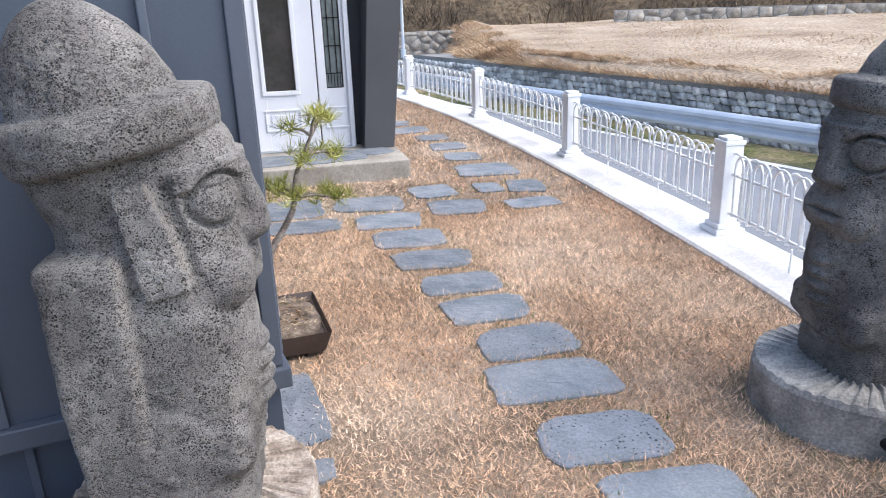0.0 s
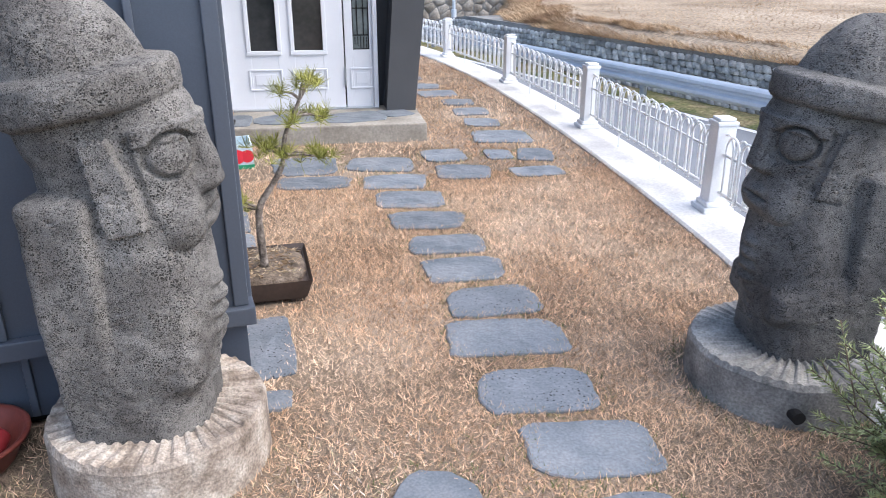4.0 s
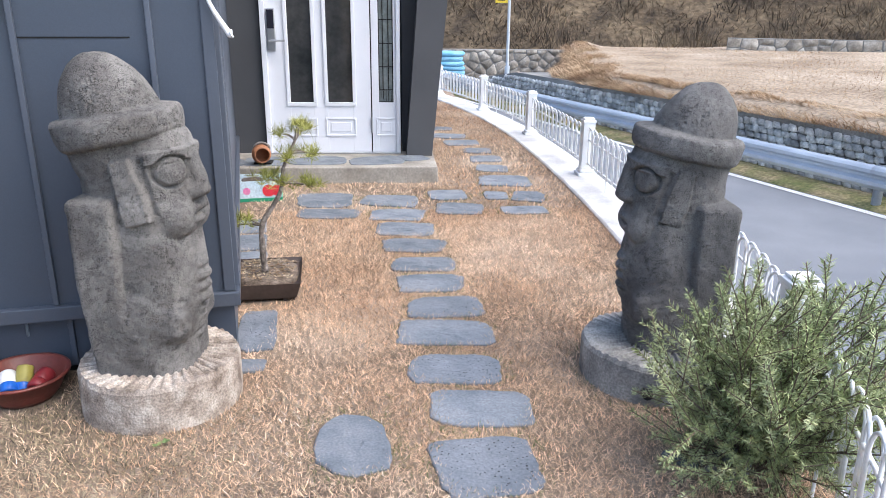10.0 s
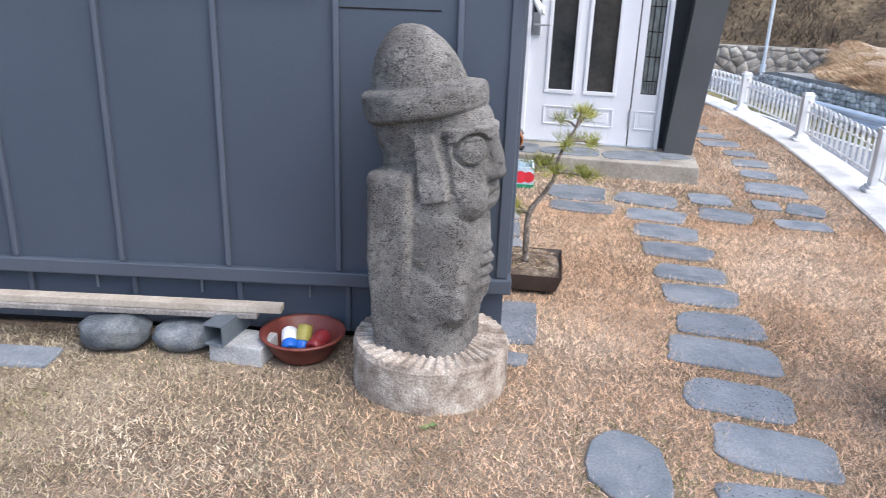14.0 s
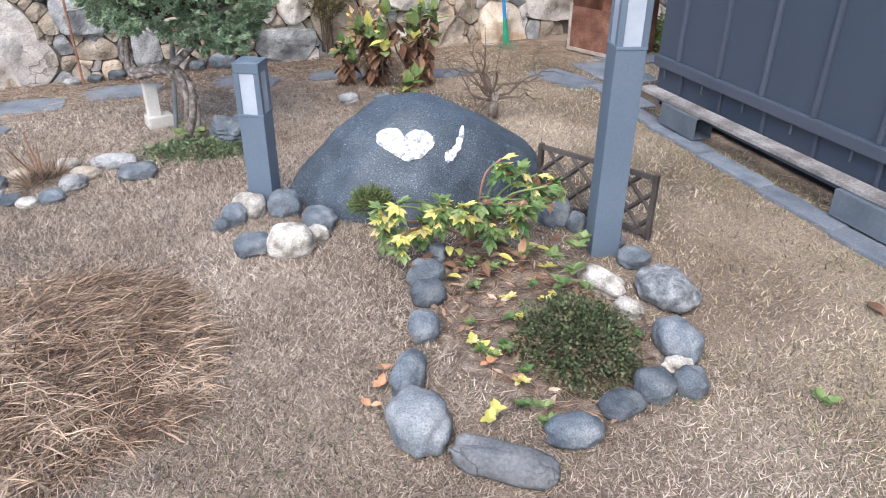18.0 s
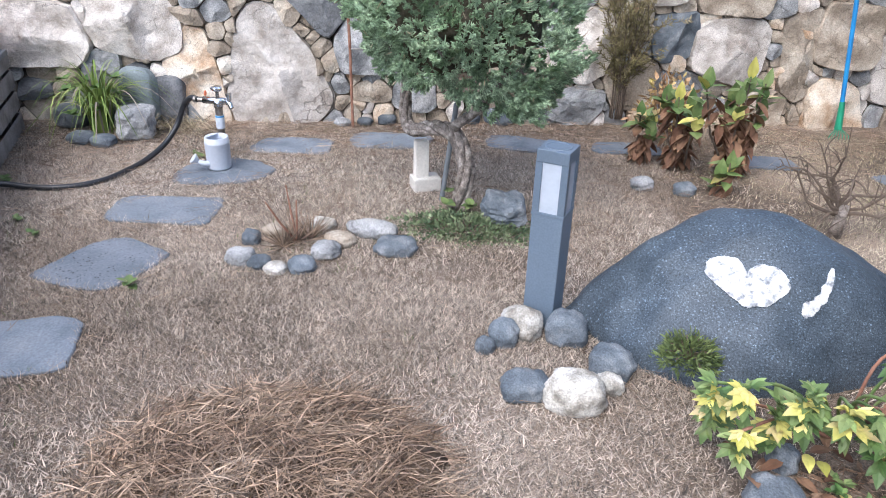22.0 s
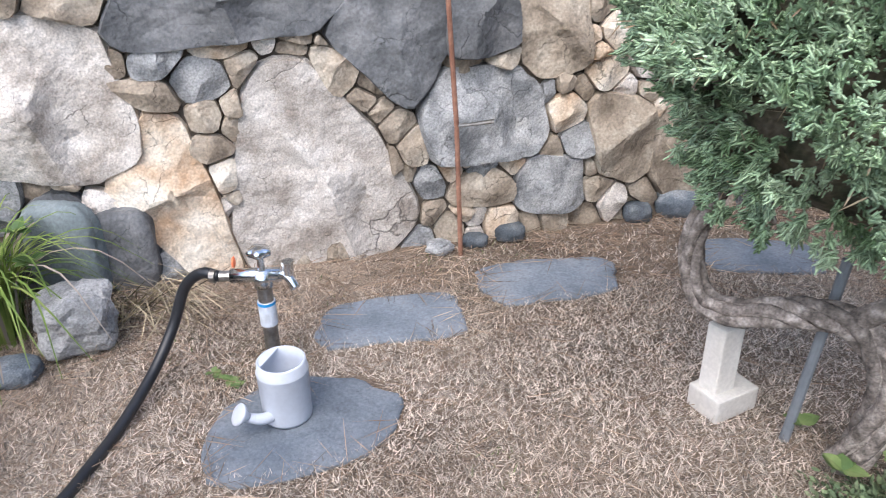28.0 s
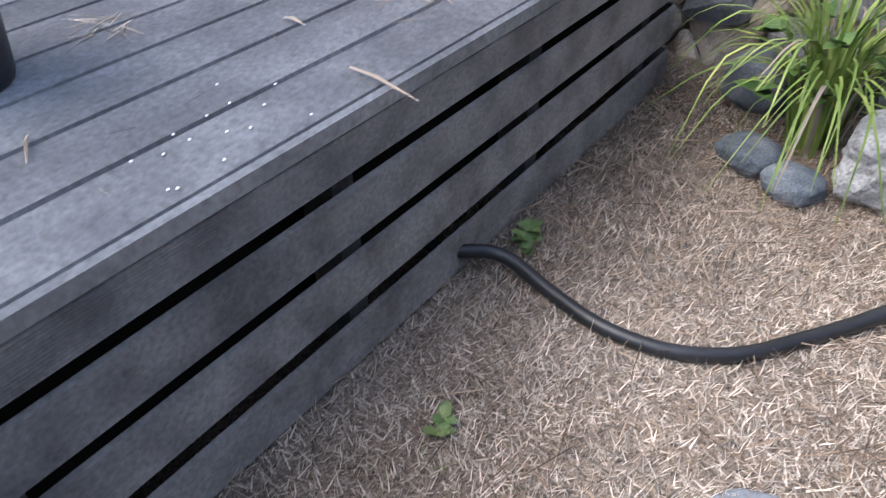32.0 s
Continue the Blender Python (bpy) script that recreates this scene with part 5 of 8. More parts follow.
def millstone(name, m, r, h, material, label, seed, hole=False):
    bm = bmesh.new()
    n = 168
    prof = [(1.0, -0.04), (1.0, h * 0.55), (0.995, h - 0.02), (0.965, h), (0.6, h + 0.004), (0.25, h)]
    rings = []
    for i, (s, z) in enumerate(prof):
        ring = []
        for k in range(n):
            a = 2 * math.pi * k / n
            d = Vector((math.cos(a), math.sin(a), 0))
            rr = r * s * (1 + 0.018 * noise.noise(d * 2 + Vector((seed, z * 4, 0))) + 0.008 * noise.noise(d * 9 + Vector((seed, z * 9, 0))))
            ridge = 0.0055 * (((k // 2) % 2) * 2 - 1) * (1 + 0.8 * noise.noise(d * 5 + Vector((seed, 3, 0)))) if i >= 3 else 0
            tw = a + (0.10 if i >= 4 else 0)
            ring.append(bm.verts.new((rr * math.cos(tw), rr * math.sin(tw), z + ridge * (0.5 if i == 3 else 1) + 0.006 * noise.noise(Vector((rr * 8 * math.cos(a), rr * 8 * math.sin(a), seed))))))
        rings.append(ring)
    for a, b in zip(rings, rings[1:]):
        for k in range(n):
            bm.faces.new((a[k], a[(k + 1) % n], b[(k + 1) % n], b[k]))
    bm.faces.new(rings[-1])
    q = thing(name, m, label, "millstone")
    stone_ = part("stone", bm, material, q)
    part("chipped_rim", lathe(bmesh.new(), [(r * 0.24, h - 0.004), (r * 0.26, h + 0.012), (r * 0.30, h + 0.012), (r * 0.32, h - 0.004)], 40), material, stone_)
    if hole:
        # A black plug stands in for the shade inside the peg hole.
        part("peg_hole", rod(bmesh.new(), (-0.13, -r + 0.04, h * 0.38), (-0.133, -r - 0.002, h * 0.38), 0.022, n=12), M_BLACK, q, "black plug coloured as the shade in the peg hole")
    FOOT.append((m.translation.x, m.translation.y, r * 0.97, r * 0.97, 0))


millstone("millstone", pose(-0.385, 3.617, 0), 0.308, 0.185, M_MILL, "pale lichened millstone base with radial grooves", 1)
millstone("millstone", pose(1.68, 3.70, 0), 0.315, 0.165, M_MILL_GREY, "grey granite millstone base with a peg hole", 2, True)

# ---- along the clad wall ----
def on_wall(x, d, z=0.0, rz=0.0):
    """A pose beside the clad wall: x along it from the corner, d metres out from it."""
    return HOUSE @ pose(x, -d, z, 0, 0, rz)


def keep_clear(m, a, b):
    e = m.to_euler().z
    FOOT.append((m.translation.x, m.translation.y, a, b, e))


m = on_wall(-0.83, 0.148)
bowl = thing("rubber_bowl", m, "dark red rubber bowl holding garden toys", "bowl")
part("bowl", lathe(bmesh.new(), [(0.0, 0.004), (0.105, 0.004), (0.128, 0.03), (0.165, 0.102), (0.177, 0.104), (0.177, 0.113), (0.166, 0.115), (0.157, 0.107), (0.122, 0.038), (0.10, 0.014), (0, 0.012)], 40), M_BOWL, bowl, smooth=True)
keep_clear(m, 0.15, 0.15)


def bottle(name, m, r, ln, body, cap, label):
    q = thing(name, m, label, "toy")
    shell = part("body", lathe(bmesh.new(), [(0.0, 0), (r * 0.9, 0), (r, 0.006), (r, ln * 0.6), (r * 0.96, ln * 0.62)], 20), body, q, smooth=True)
    part("cap", lathe(bmesh.new(), [(r * 0.98, ln * 0.6), (r * 1.02, ln * 0.64), (r * 1.02, ln * 0.94), (r * 0.8, ln), (r * 0.55, ln), (r * 0.5, ln * 0.96), (0, ln * 0.96)], 20), cap, shell, smooth=True)


c = m.translation
bottle("toy_bottle", pose(c.x - 0.075, c.y + 0.035, 0.085, 112, 0, 24), 0.034, 0.11, M_WHITEP, M_BLUE, "white and blue plastic toy cylinder in the bowl")
bottle("toy_bottle", pose(c.x - 0.005, c.y + 0.045, 0.115, 140, 0, 6), 0.032, 0.115, M_YELLOW, M_BLUE, "dull gold and blue plastic toy cylinder in the bowl")
bottle("toy_bottle", pose(c.x + 0.075, c.y + 0.05, 0.082, 106, 0, -8), 0.036, 0.10, M_DARKRED, M_DARKRED, "dark red plastic bottle lying in the bowl")
m = on_wall(-1.07, 0.19, 0, -10)
blk = thing("concrete_block", m, "grey concrete block lying beside the wall", "block")
part("block", boxed(-0.115, -0.075, 0, 0.115, 0.09, 0.085, bevel=0.008), M_BLOCK, blk)
keep_clear(m, 0.115, 0.08)


def square_tube(m, ln, w, label, wall=0.006):
    q = thing("steel_tube", m, label, "steel tube", "tube supports")
    for n_, a in (("top", (-w / 2, 0, w - wall, w / 2, ln, w)), ("bottom", (-w / 2, 0, 0, w / 2, ln, wall)), ("side", (-w / 2, 0, wall, -w / 2 + wall, ln, w - wall)), ("side", (w / 2 - wall, 0, wall, w / 2, ln, w - wall))):
        part(n_, boxed(*a), M_GALV, q)


square_tube(on_wall(-1.165, 0.27, 0.085, -12), 0.22, 0.088, "galvanised square steel tube end on a block")
for x, ln in ((-2.941, 0.427), (-4.347, 0.32)):
    square_tube(on_wall(x, 0.15, 0.03, 90), ln, 0.125, "galvanised steel channel under the plank")
for x, d, a, b, h, s in ((-1.62, 0.16, 0.28, 0.19, 0.15, 1), (-1.335, 0.14, 0.24, 0.18, 0.125, 2)):
    m = on_wall(x, d, 0, 5)
    solid("garden_rock", boulder(a, b, h, s, 0.14), M_RIVER, m, "rounded grey-green rock beside the house wall", "rock", "wall rocks", smooth=True)
    keep_clear(m, a / 2, b / 2)
plank = solid("timber_plank", boxed(-1.95, -0.05, 0, 1.95, 0.05, 0.022, bevel=0.003), M_WOOD, on_wall(-2.97, 0.13, 0.158, 0.6), "long weathered grey timber plank on supports", "plank", "planks")
solid("timber_plank", boxed(-0.78, -0.03, 0, 0.78, 0.03, 0.03, bevel=0.003), mat("pale_timber", [(0.34, 0.295, 0.245), (0.45, 0.40, 0.345)], 7, 60, 0.85, 0, 0.4, 50, 0.15), on_wall(-1.70, 0.12, 0.181, 0.3), "pale short timber batten lying on a plank", "plank", "planks")
cord = thing("white_strap", pose(-0.14, 3.90, 0), "white fabric strap hanging from the eave corner", "strap")
part("strap", tube(bmesh.new(), smooth_path([(-0.07, 0.0, 3.0), (-0.06, 0.0, 2.2), (-0.045, 0.0, 1.75), (-0.01, 0.0, 1.55), (0.06, 0.0, 1.42), (0.075, 0.0, 1.41)], 6), [0.007] * 18 + [0.007 + 0.0009 * k for k in range(13)], 8), M_PAPER, cord, smooth=True)

# ---- bonsai pine and porch clutter ----
m = pose(-0.165, 4.79, 0, 0, 0, 5)
pot = thing("bonsai_pot", m, "low brown glazed rectangular bonsai pot", "pot")


def tray(lx, ly, h, t):
    bm = boxed(-lx / 2, -ly / 2, 0, lx / 2, ly / 2, h)
    for v in bm.verts:
        if v.co.z < h / 2:
            v.co.x *= 0.86
            v.co.y *= 0.86
    top = max(bm.faces, key=lambda f: f.calc_center_median().z)
    bmesh.ops.inset_region(bm, faces=[top], thickness=t)
    bmesh.ops.translate(bm, verts=top.verts, vec=(0, 0, -h * 0.35))
    bmesh.ops.bevel(bm, geom=[e for e in bm.edges if e.calc_length() > 0.02], offset=0.006, segments=2, affect="EDGES")
    return bm


part("tray", tray(0.42, 0.46, 0.10, 0.022), M_POT, pot, m=pose(0, 0, 0.02))
for a, b in ((-0.14, -0.15), (0.14, -0.15), (-0.14, 0.15), (0.14, 0.15)):
    part("foot", boxed(a - 0.03, b - 0.03, 0.0, a + 0.03, b + 0.03, 0.022), M_POT, pot)
mound = boulder(0.37, 0.40, 0.10, 9, 0.1, 3, square=4)
mound_spots = [tuple(w.co) for w in mound.verts if w.co.z > 0.04]
part("soil", mound, M_SOIL, pot, "dry soil with moss and needles", m=pose(0, 0, 0.035), smooth=True)
rc = np.random.default_rng(44)
o = np.stack([rc.uniform(-0.172, 0.172, 700), rc.uniform(-0.188, 0.188, 700), np.zeros(700)], 1)
o[:, 2] = [0.035 + min(mound_spots, key=lambda w: (w[0] - a) ** 2 + (w[1] - b) ** 2)[2] for a, b, _ in o]
a = rc.uniform(0, 6.28, 700)
v, q = blades(o, o + np.stack([np.cos(a), np.sin(a), rc.uniform(0.02, 0.35, 700)], 1) * rc.uniform(0.010, 0.03, (700, 1)), 0.006)
tagged(part("wood_chips", arrays("wood_chips", v, q, M_TWIG_PALE), M_TWIG_PALE, pot), "pale dry chips covering the soil", kind="stuff")
keep_clear(m, 0.21, 0.23)


def needles(centers, up, n, ln, w, spread=0.9):
    """Bursts of needles round points."""
    c = np.repeat(np.asarray(centers, float), n, 0)
    d = RNG.normal(size=c.shape) * spread + np.asarray(up, float)
    d /= np.linalg.norm(d, axis=1, keepdims=True)
    return blades(c, c + d * (ln * RNG.uniform(0.6, 1.1, len(c)))[:, None], w)


def stack(*vq):
    vs, qs, n = [], [], 0
    for v, q in vq:
        vs.append(v)
        qs.append(q + n)
        n += len(v)
    return np.concatenate(vs), np.concatenate(qs)


pine = thing("bonsai_pine", pose(-0.144, 4.72, 0.13), "small trained pine tree with yellow-green needles", "tree")
part("trunk", tube(bmesh.new(), smooth_path([(0, 0, 0), (-0.005, 0, 0.12), (0.0, 0, 0.27), (0.06, 0, 0.37), (0.11, 0, 0.46), (0.13, 0, 0.58), (0.19, 0, 0.71), (0.225, 0, 0.79)], 5), [(0.019 - 0.0004 * k) * (1 + 0.25 * noise.noise(Vector((k * 0.7, 3, 0)))) for k in range(36)], 9), M_BARK, pine, smooth=True)
tips = ((0.133, 0.0, 0.76), (0.25, 0.02, 0.79), (0.22, -0.03, 0.81), (0.146, -0.04, 0.645), (0.226, 0.03, 0.667), (0.298, -0.02, 0.657), (0.034, -0.03, 0.524), (0.07, 0.05, 0.53), (0.146, -0.05, 0.508), (0.23, 0.04, 0.49), (0.285, -0.03, 0.487), (-0.145, 0.0, 0.27), (-0.10, 0.02, 0.30))
boughs = []
for i, t in enumerate(tips):
    if i < 11:
        root = min(((0.06, 0, 0.37), (0.12, 0, 0.50), (0.13, 0, 0.57), (0.17, 0, 0.66), (0.20, 0, 0.73)), key=lambda r_: (Vector(r_) - Vector(t)).length + 0.3 * max(0, r_[2] - t[2] + 0.03))
    else:
        root = (0.0, 0, 0.27)
    boughs.append(part("branch", tube(bmesh.new(), [root, (Vector(root) + Vector(t)) / 2 + Vector((0, 0, 0.01)), t], [0.008, 0.006, 0.003], 6), M_BARK, pine))
for i, t in enumerate(tips):
    sub = [Vector(t) + Vector(RNG.normal(size=3) * np.array((0.034, 0.034, 0.012))) for _ in range(7)]
    v, q = needles([tuple(s) for s in sub], (0, 0, 0.9), 30, 0.062, 0.0022)
    part("needle_tuft", arrays("needle_tuft", v, q, M_PINE), M_PINE, boughs[i])
keg = thing("barrel_planter", pose(-0.61, 7.62, PORCH_Z) @ Matrix.Scale(0.8, 4), "small terracotta barrel planter lying on the porch", "planter")
part("barrel", lathe(bmesh.new(), [(0.0, 0), (0.085, 0), (0.105, 0.06), (0.11, 0.10), (0.105, 0.14), (0.085, 0.20), (0.075, 0.20), (0.09, 0.10), (0.07, 0.03), (0, 0.03)], 26), M_TERRA, keg, m=pose(0.02, -0.10, 0.13, 90, 0, 16) @ pose(0, 0, -0.2), smooth=True)
part("rope_handle", tube(bmesh.new(), [(0.09 * math.cos(a), -0.0, 0.19 + 0.07 * math.sin(a)) for a in np.linspace(0, math.pi, 8)], 0.012, 7), M_WOOD, keg, smooth=True)
part("cradle", boxed(-0.10, -0.02, 0, 0.10, 0.16, 0.03, bevel=0.006), M_BLACK, keg)
toy = thing("fruit_crate", pose(-0.52, 6.98, 0, 0, 0, 8), "pale blue cardboard fruit crate printed with red fruit", "crate")
blue_card = mat("pale_blue_card", [(0.50, 0.66, 0.76), (0.68, 0.78, 0.84)], 5, 60, 0.7)
for n_, a in (("front", (-0.22, -0.15, 0.03, 0.16, -0.14, 0.17)), ("back", (-0.22, 0.14, 0.03, 0.16, 0.15, 0.17)), ("side", (-0.22, -0.14, 0.03, -0.21, 0.14, 0.17)), ("side", (0.15, -0.14, 0.03, 0.16, 0.14, 0.17)), ("bottom", (-0.21, -0.14, 0.03, 0.15, 0.14, 0.05))):
    part(n_, boxed(*a), blue_card, toy)
part("green_base", boxed(-0.225, -0.155, 0.0, 0.165, 0.155, 0.03), M_GREENP, toy, "green printed band")
for x, r in ((0.055, 0.05), (0.12, 0.045), (-0.12, 0.03)):
    part("printed_fruit", lathe(bmesh.new(), [(0, 0), (r * 0.8, 0.001), (r, 0.003), (0, 0.004)], 20), M_REDTOY if x > 0 else mat("pink_print", [(0.6, 0.15, 0.35), (0.7, 0.25, 0.42)], 9, 50, 0.6), toy, m=pose(x, -0.151, 0.09, 90))
pot2 = thing("seedling_pot", pose(-0.60, 7.0, 0.05), "small grey bonsai pot standing in the crate", "pot")
part("dish", lathe(bmesh.new(), [(0, 0), (0.06, 0), (0.085, 0.07), (0.09, 0.10), (0.08, 0.10), (0.06, 0.08), (0, 0.08)], 24), M_TRELLIS, pot2, smooth=True)
v, q = needles([(0, 0, 0.10)], (0, 0, 0.6), 40, 0.12, 0.003)
part("twigs", arrays("twigs", v, q, M_TWIG), M_TWIG, pot2)

# ---- rosemary by the fence ----
def leafy_shrub(name, m, label, stems, rad, hgt, leaf_n, leaf_len, leaf_w, leaf_mat, seed, lean=(0, 0), stem_mat=None, stem_r=0.006, low=0):
    """Woody stems that fork outwards, each clothed with narrow leaves along its upper part."""
    rg = np.random.default_rng(seed)
    q = thing(name, m, label, "shrub")
    for k in range(stems):
        a = 2 * math.pi * (k / stems + rg.uniform(-0.04, 0.04))
        out = rad * math.sqrt(rg.uniform(0.05, 1.0))
        tip = Vector((out * math.cos(a) + lean[0], out * math.sin(a) + lean[1], hgt * rg.uniform(0.75, 1.05) * math.sqrt(max(0.08, 1 - (out / rad) ** 2 * 0.7))))
        if low and k % low == 0:
            tip.z *= rg.uniform(0.2, 0.45)
        mid = Vector((tip.x * 0.35, tip.y * 0.35, tip.z * 0.45))
        pts = smooth_path([(0.04 * math.cos(a), 0.04 * math.sin(a), 0), mid, tip], 7)
        woody = part("stem", tube(bmesh.new(), pts, [stem_r * (1 - 0.75 * i / len(pts)) for i in range(len(pts))], 5), stem_mat or M_TWIG, q, smooth=True)
        vq = []
        shoots = [pts[4:]]
        for j in range(9):
            p0 = pts[int(rg.integers(5, len(pts) - 1))]
            d = (Vector(rg.normal(size=3)) * 0.75 + (tip - mid).normalized() * 1.2 + Vector((0, 0, 0.5))).normalized() * rg.uniform(0.10, 0.22) * (hgt / 0.6)
            shoots.append([p0 + d * s for s in np.linspace(0, 1, 8)])
        tw = bmesh.new()
        for sh in shoots:
            tube(tw, [tuple(p) for p in sh[::3]] + [tuple(sh[-1])], 0.002, 4)
            P = np.array([tuple(p) for p in sh])
            t = rg.uniform(0.05, 1.0, leaf_n) * (len(P) - 1)
            i = np.minimum(t.astype(int), len(P) - 2)
            base = P[i] + (P[i + 1] - P[i]) * (t - i)[:, None]
            ax = P[-1] - P[0]
            ax = ax / np.linalg.norm(ax)
            d = rg.normal(size=(leaf_n, 3))
            d -= (d @ ax)[:, None] * ax
            d = d / np.linalg.norm(d, axis=1, keepdims=True) + ax * 0.75
            d /= np.linalg.norm(d, axis=1, keepdims=True)
            vq.append(blades(base, base + d * (leaf_len * rg.uniform(0.6, 1.1, leaf_n))[:, None], leaf_w))
        part("twig", tw, stem_mat or M_TWIG, woody)
        v, f = stack(*vq)
        part("foliage", arrays("foliage", v, f, leaf_mat), leaf_mat, woody)
    return q


leafy_shrub("rosemary_bush", pose(1.74, 2.96, 0.02), "spreading grey-green rosemary bush beside the fence", 88, 0.43, 0.67, 92, 0.027, 0.0034, M_ROSEMARY, 4, lean=(0.07, -0.07), low=4)
rp = thing("plastic_pot_shard", pose(1.60, 2.96, 0), "dark slate-blue stones at the foot of the rosemary", "stones")
part("shard", boulder(0.17, 0.13, 0.10, 31, 0.15, 2), M_ROCK_DARK, rp, m=pose(0.06, -0.03, 0))
part("shard", boulder(0.13, 0.05, 0.05, 32, 0.15, 2), M_RIVER, rp, m=pose(-0.07, 0.04, 0, 0, 0, -40))
solid("dead_twig", tube(bmesh.new(), smooth_path([(0.0, 0, 0.01), (0.1, 0.03, 0.05), (0.22, -0.02, 0.03)], 5), 0.006, 5), M_TWIG, pose(1.46, 3.0, 0), "dry brown twig lying by the rosemary", "twig")

# ---- garden bed with the heart boulder ----
def river_stone(x, y, a, b, h, rz, seed, pale=False, material=None, label="", group="bed border stones", rough=0.17):
    ob = solid("border_stone", boulder(a, b, h * 1.12, seed, rough, 4, flat=0.22, square=2.4), material or (M_RIVER_PALE if pale else M_RIVER), pose(x, y, 0, 0, 0, rz), label or ("pale rounded stone bordering the flower bed" if pale else "smooth blue-grey river stone bordering the flower bed"), "stone", group, smooth=True)
    FOOT.append((x, y, a * 0.42, b * 0.42, radians(rz)))
    return ob


for k, r in enumerate(((-3.36, 1.27, 0.09, 0.085, 0.08, 0), (-3.18, 1.20, 0.14, 0.14, 0.11, 0), (-3.06, 1.19, 0.12, 0.13, 0.10, 0), (-2.85, 1.14, 0.13, 0.11, 0.10, 0), (-2.60, 1.05, 0.20, 0.10, 0.11, -20), (-2.28, 1.49, 0.12, 0.17, 0.08, 0), (-2.37, 1.67, 0.11, 0.15, 0.06, 20), (-2.42, 1.80, 0.13, 0.13, 0.09, 0), (-2.42, 1.92, 0.11, 0.11, 0.09, 0), (-2.62, 1.97, 0.20, 0.13, 0.12, 10), (-3.20, 2.06, 0.12, 0.14, 0.07, 20), (-3.36, 2.01, 0.10, 0.16, 0.05, 0), (-3.52, 1.93, 0.09, 0.09, 0.09, 0), (-3.62, 1.86, 0.16, 0.17, 0.12, 0))):
    river_stone(*r, 100 + k)
river_stone(-2.375, 1.05, 0.23, 0.175, 0.13, 15, 120, material=mat("pale_grey_river_stone", [(0.14, 0.16, 0.18), (0.235, 0.255, 0.27), (0.36, 0.37, 0.375)], 12, 170, 0.85, 0, 0.7, 50, 0.4, detail=12), label="large pale grey boulder at the bed corner")
river_stone(-2.20, 1.26, 0.13, 0.31, 0.07, -30, 121, material=M_ROCK_DARK, label="long dark slate-like stone at the bed end")
river_stone(-2.92, 2.07, 0.25, 0.18, 0.13, 20, 122, material=mat("speckled_granite", [(0.10, 0.108, 0.116), (0.19, 0.198, 0.205), (0.33, 0.335, 0.335)], 34, 260, 0.9, 0, 0.9, 60, 0.6, detail=10), label="large speckled grey boulder in the bed border")
for x, y, a, b, h, r, s in ((-3.02, 1.86, 0.20, 0.09, 0.09, 30, 123), (-2.86, 1.90, 0.13, 0.07, 0.06, 20, 124), (-2.52, 1.93, 0.07, 0.09, 0.05, 0, 125)):
    river_stone(x, y, a, b, h, r, s, True, label="chalky white rock fragment in the flower bed", rough=0.3)
# stones round the short lamp
for k, r in enumerate(((-3.90, 0.66, 0.14, 0.15, 0.12, 0, 0), (-3.84, 0.44, 0.11, 0.11, 0.10, 0, 0), (-3.56, 0.53, 0.13, 0.16, 0.08, 10, 0), (-3.72, 0.81, 0.13, 0.15, 0.11, 0, 0), (-3.77, 0.38, 0.06, 0.07, 0.06, 0, 0), (-3.90, 0.50, 0.12, 0.15, 0.12, 0, 1), (-3.52, 0.69, 0.13, 0.19, 0.14, 0, 1), (-3.62, 0.80, 0.07, 0.09, 0.07, 0, 1))):
    river_stone(*r[:6], 140 + k, bool(r[6]), label="pale rounded stone at the foot of the garden lamp" if r[6] else "grey river stone at the foot of the garden lamp", group="lamp stones")

HC = Vector((-4.06, 1.27, 0.0))
HR = (0.39, 0.65, 0.45)


def heart_radius(d):
    sq = 1.72 - 0.42 * max(0.0, -d.y)
    k = (abs(d.x) ** sq + abs(d.y) ** sq + abs(d.z) ** sq) ** (-1 / sq)
    return k * (1 + 0.10 * noise.noise(d * 1.3 + Vector((4.4, 1, 0))) + 0.05 * noise.noise(d * 3.1 + Vector((2, 7, 0))) + 0.012 * noise.noise(d * 9))


def heart_point(d):
    k = heart_radius(d)
    lean = -0.10 * max(0, d.z) * HR[2] * k
    return Vector((d.x * HR[0] * k + lean, d.y * HR[1] * k + 0.01 * d.z, d.z * HR[2] * k))


def heart_boulder():
    bm = bmesh.new()
    bmesh.ops.create_icosphere(bm, subdivisions=6, radius=1)
    for v in bm.verts:
        p = heart_point(v.co.normalized())
        v.co = (p.x, p.y, max(p.z, -0.03))
    return bm


heart = thing("memorial_boulder", pose(*HC), "dark blue-grey boulder inlaid with a white heart", "boulder")
part("boulder", heart_boulder(), M_HEART, heart, smooth=True)
FOOT.append((HC.x, HC.y, 0.33, 0.52, 0))


def on_face(y, z):
    """The front face of the boulder at that height and place along it."""
    d = Vector((1.0, y / HR[1], z / HR[2])).normalized()
    for _ in range(14):
        p = heart_point(d)
        d = (d + Vector((0, 0.7 * (y - p.y) / HR[1], 0.7 * (z - p.z) / HR[2]))).normalized()
    return heart_point(d)


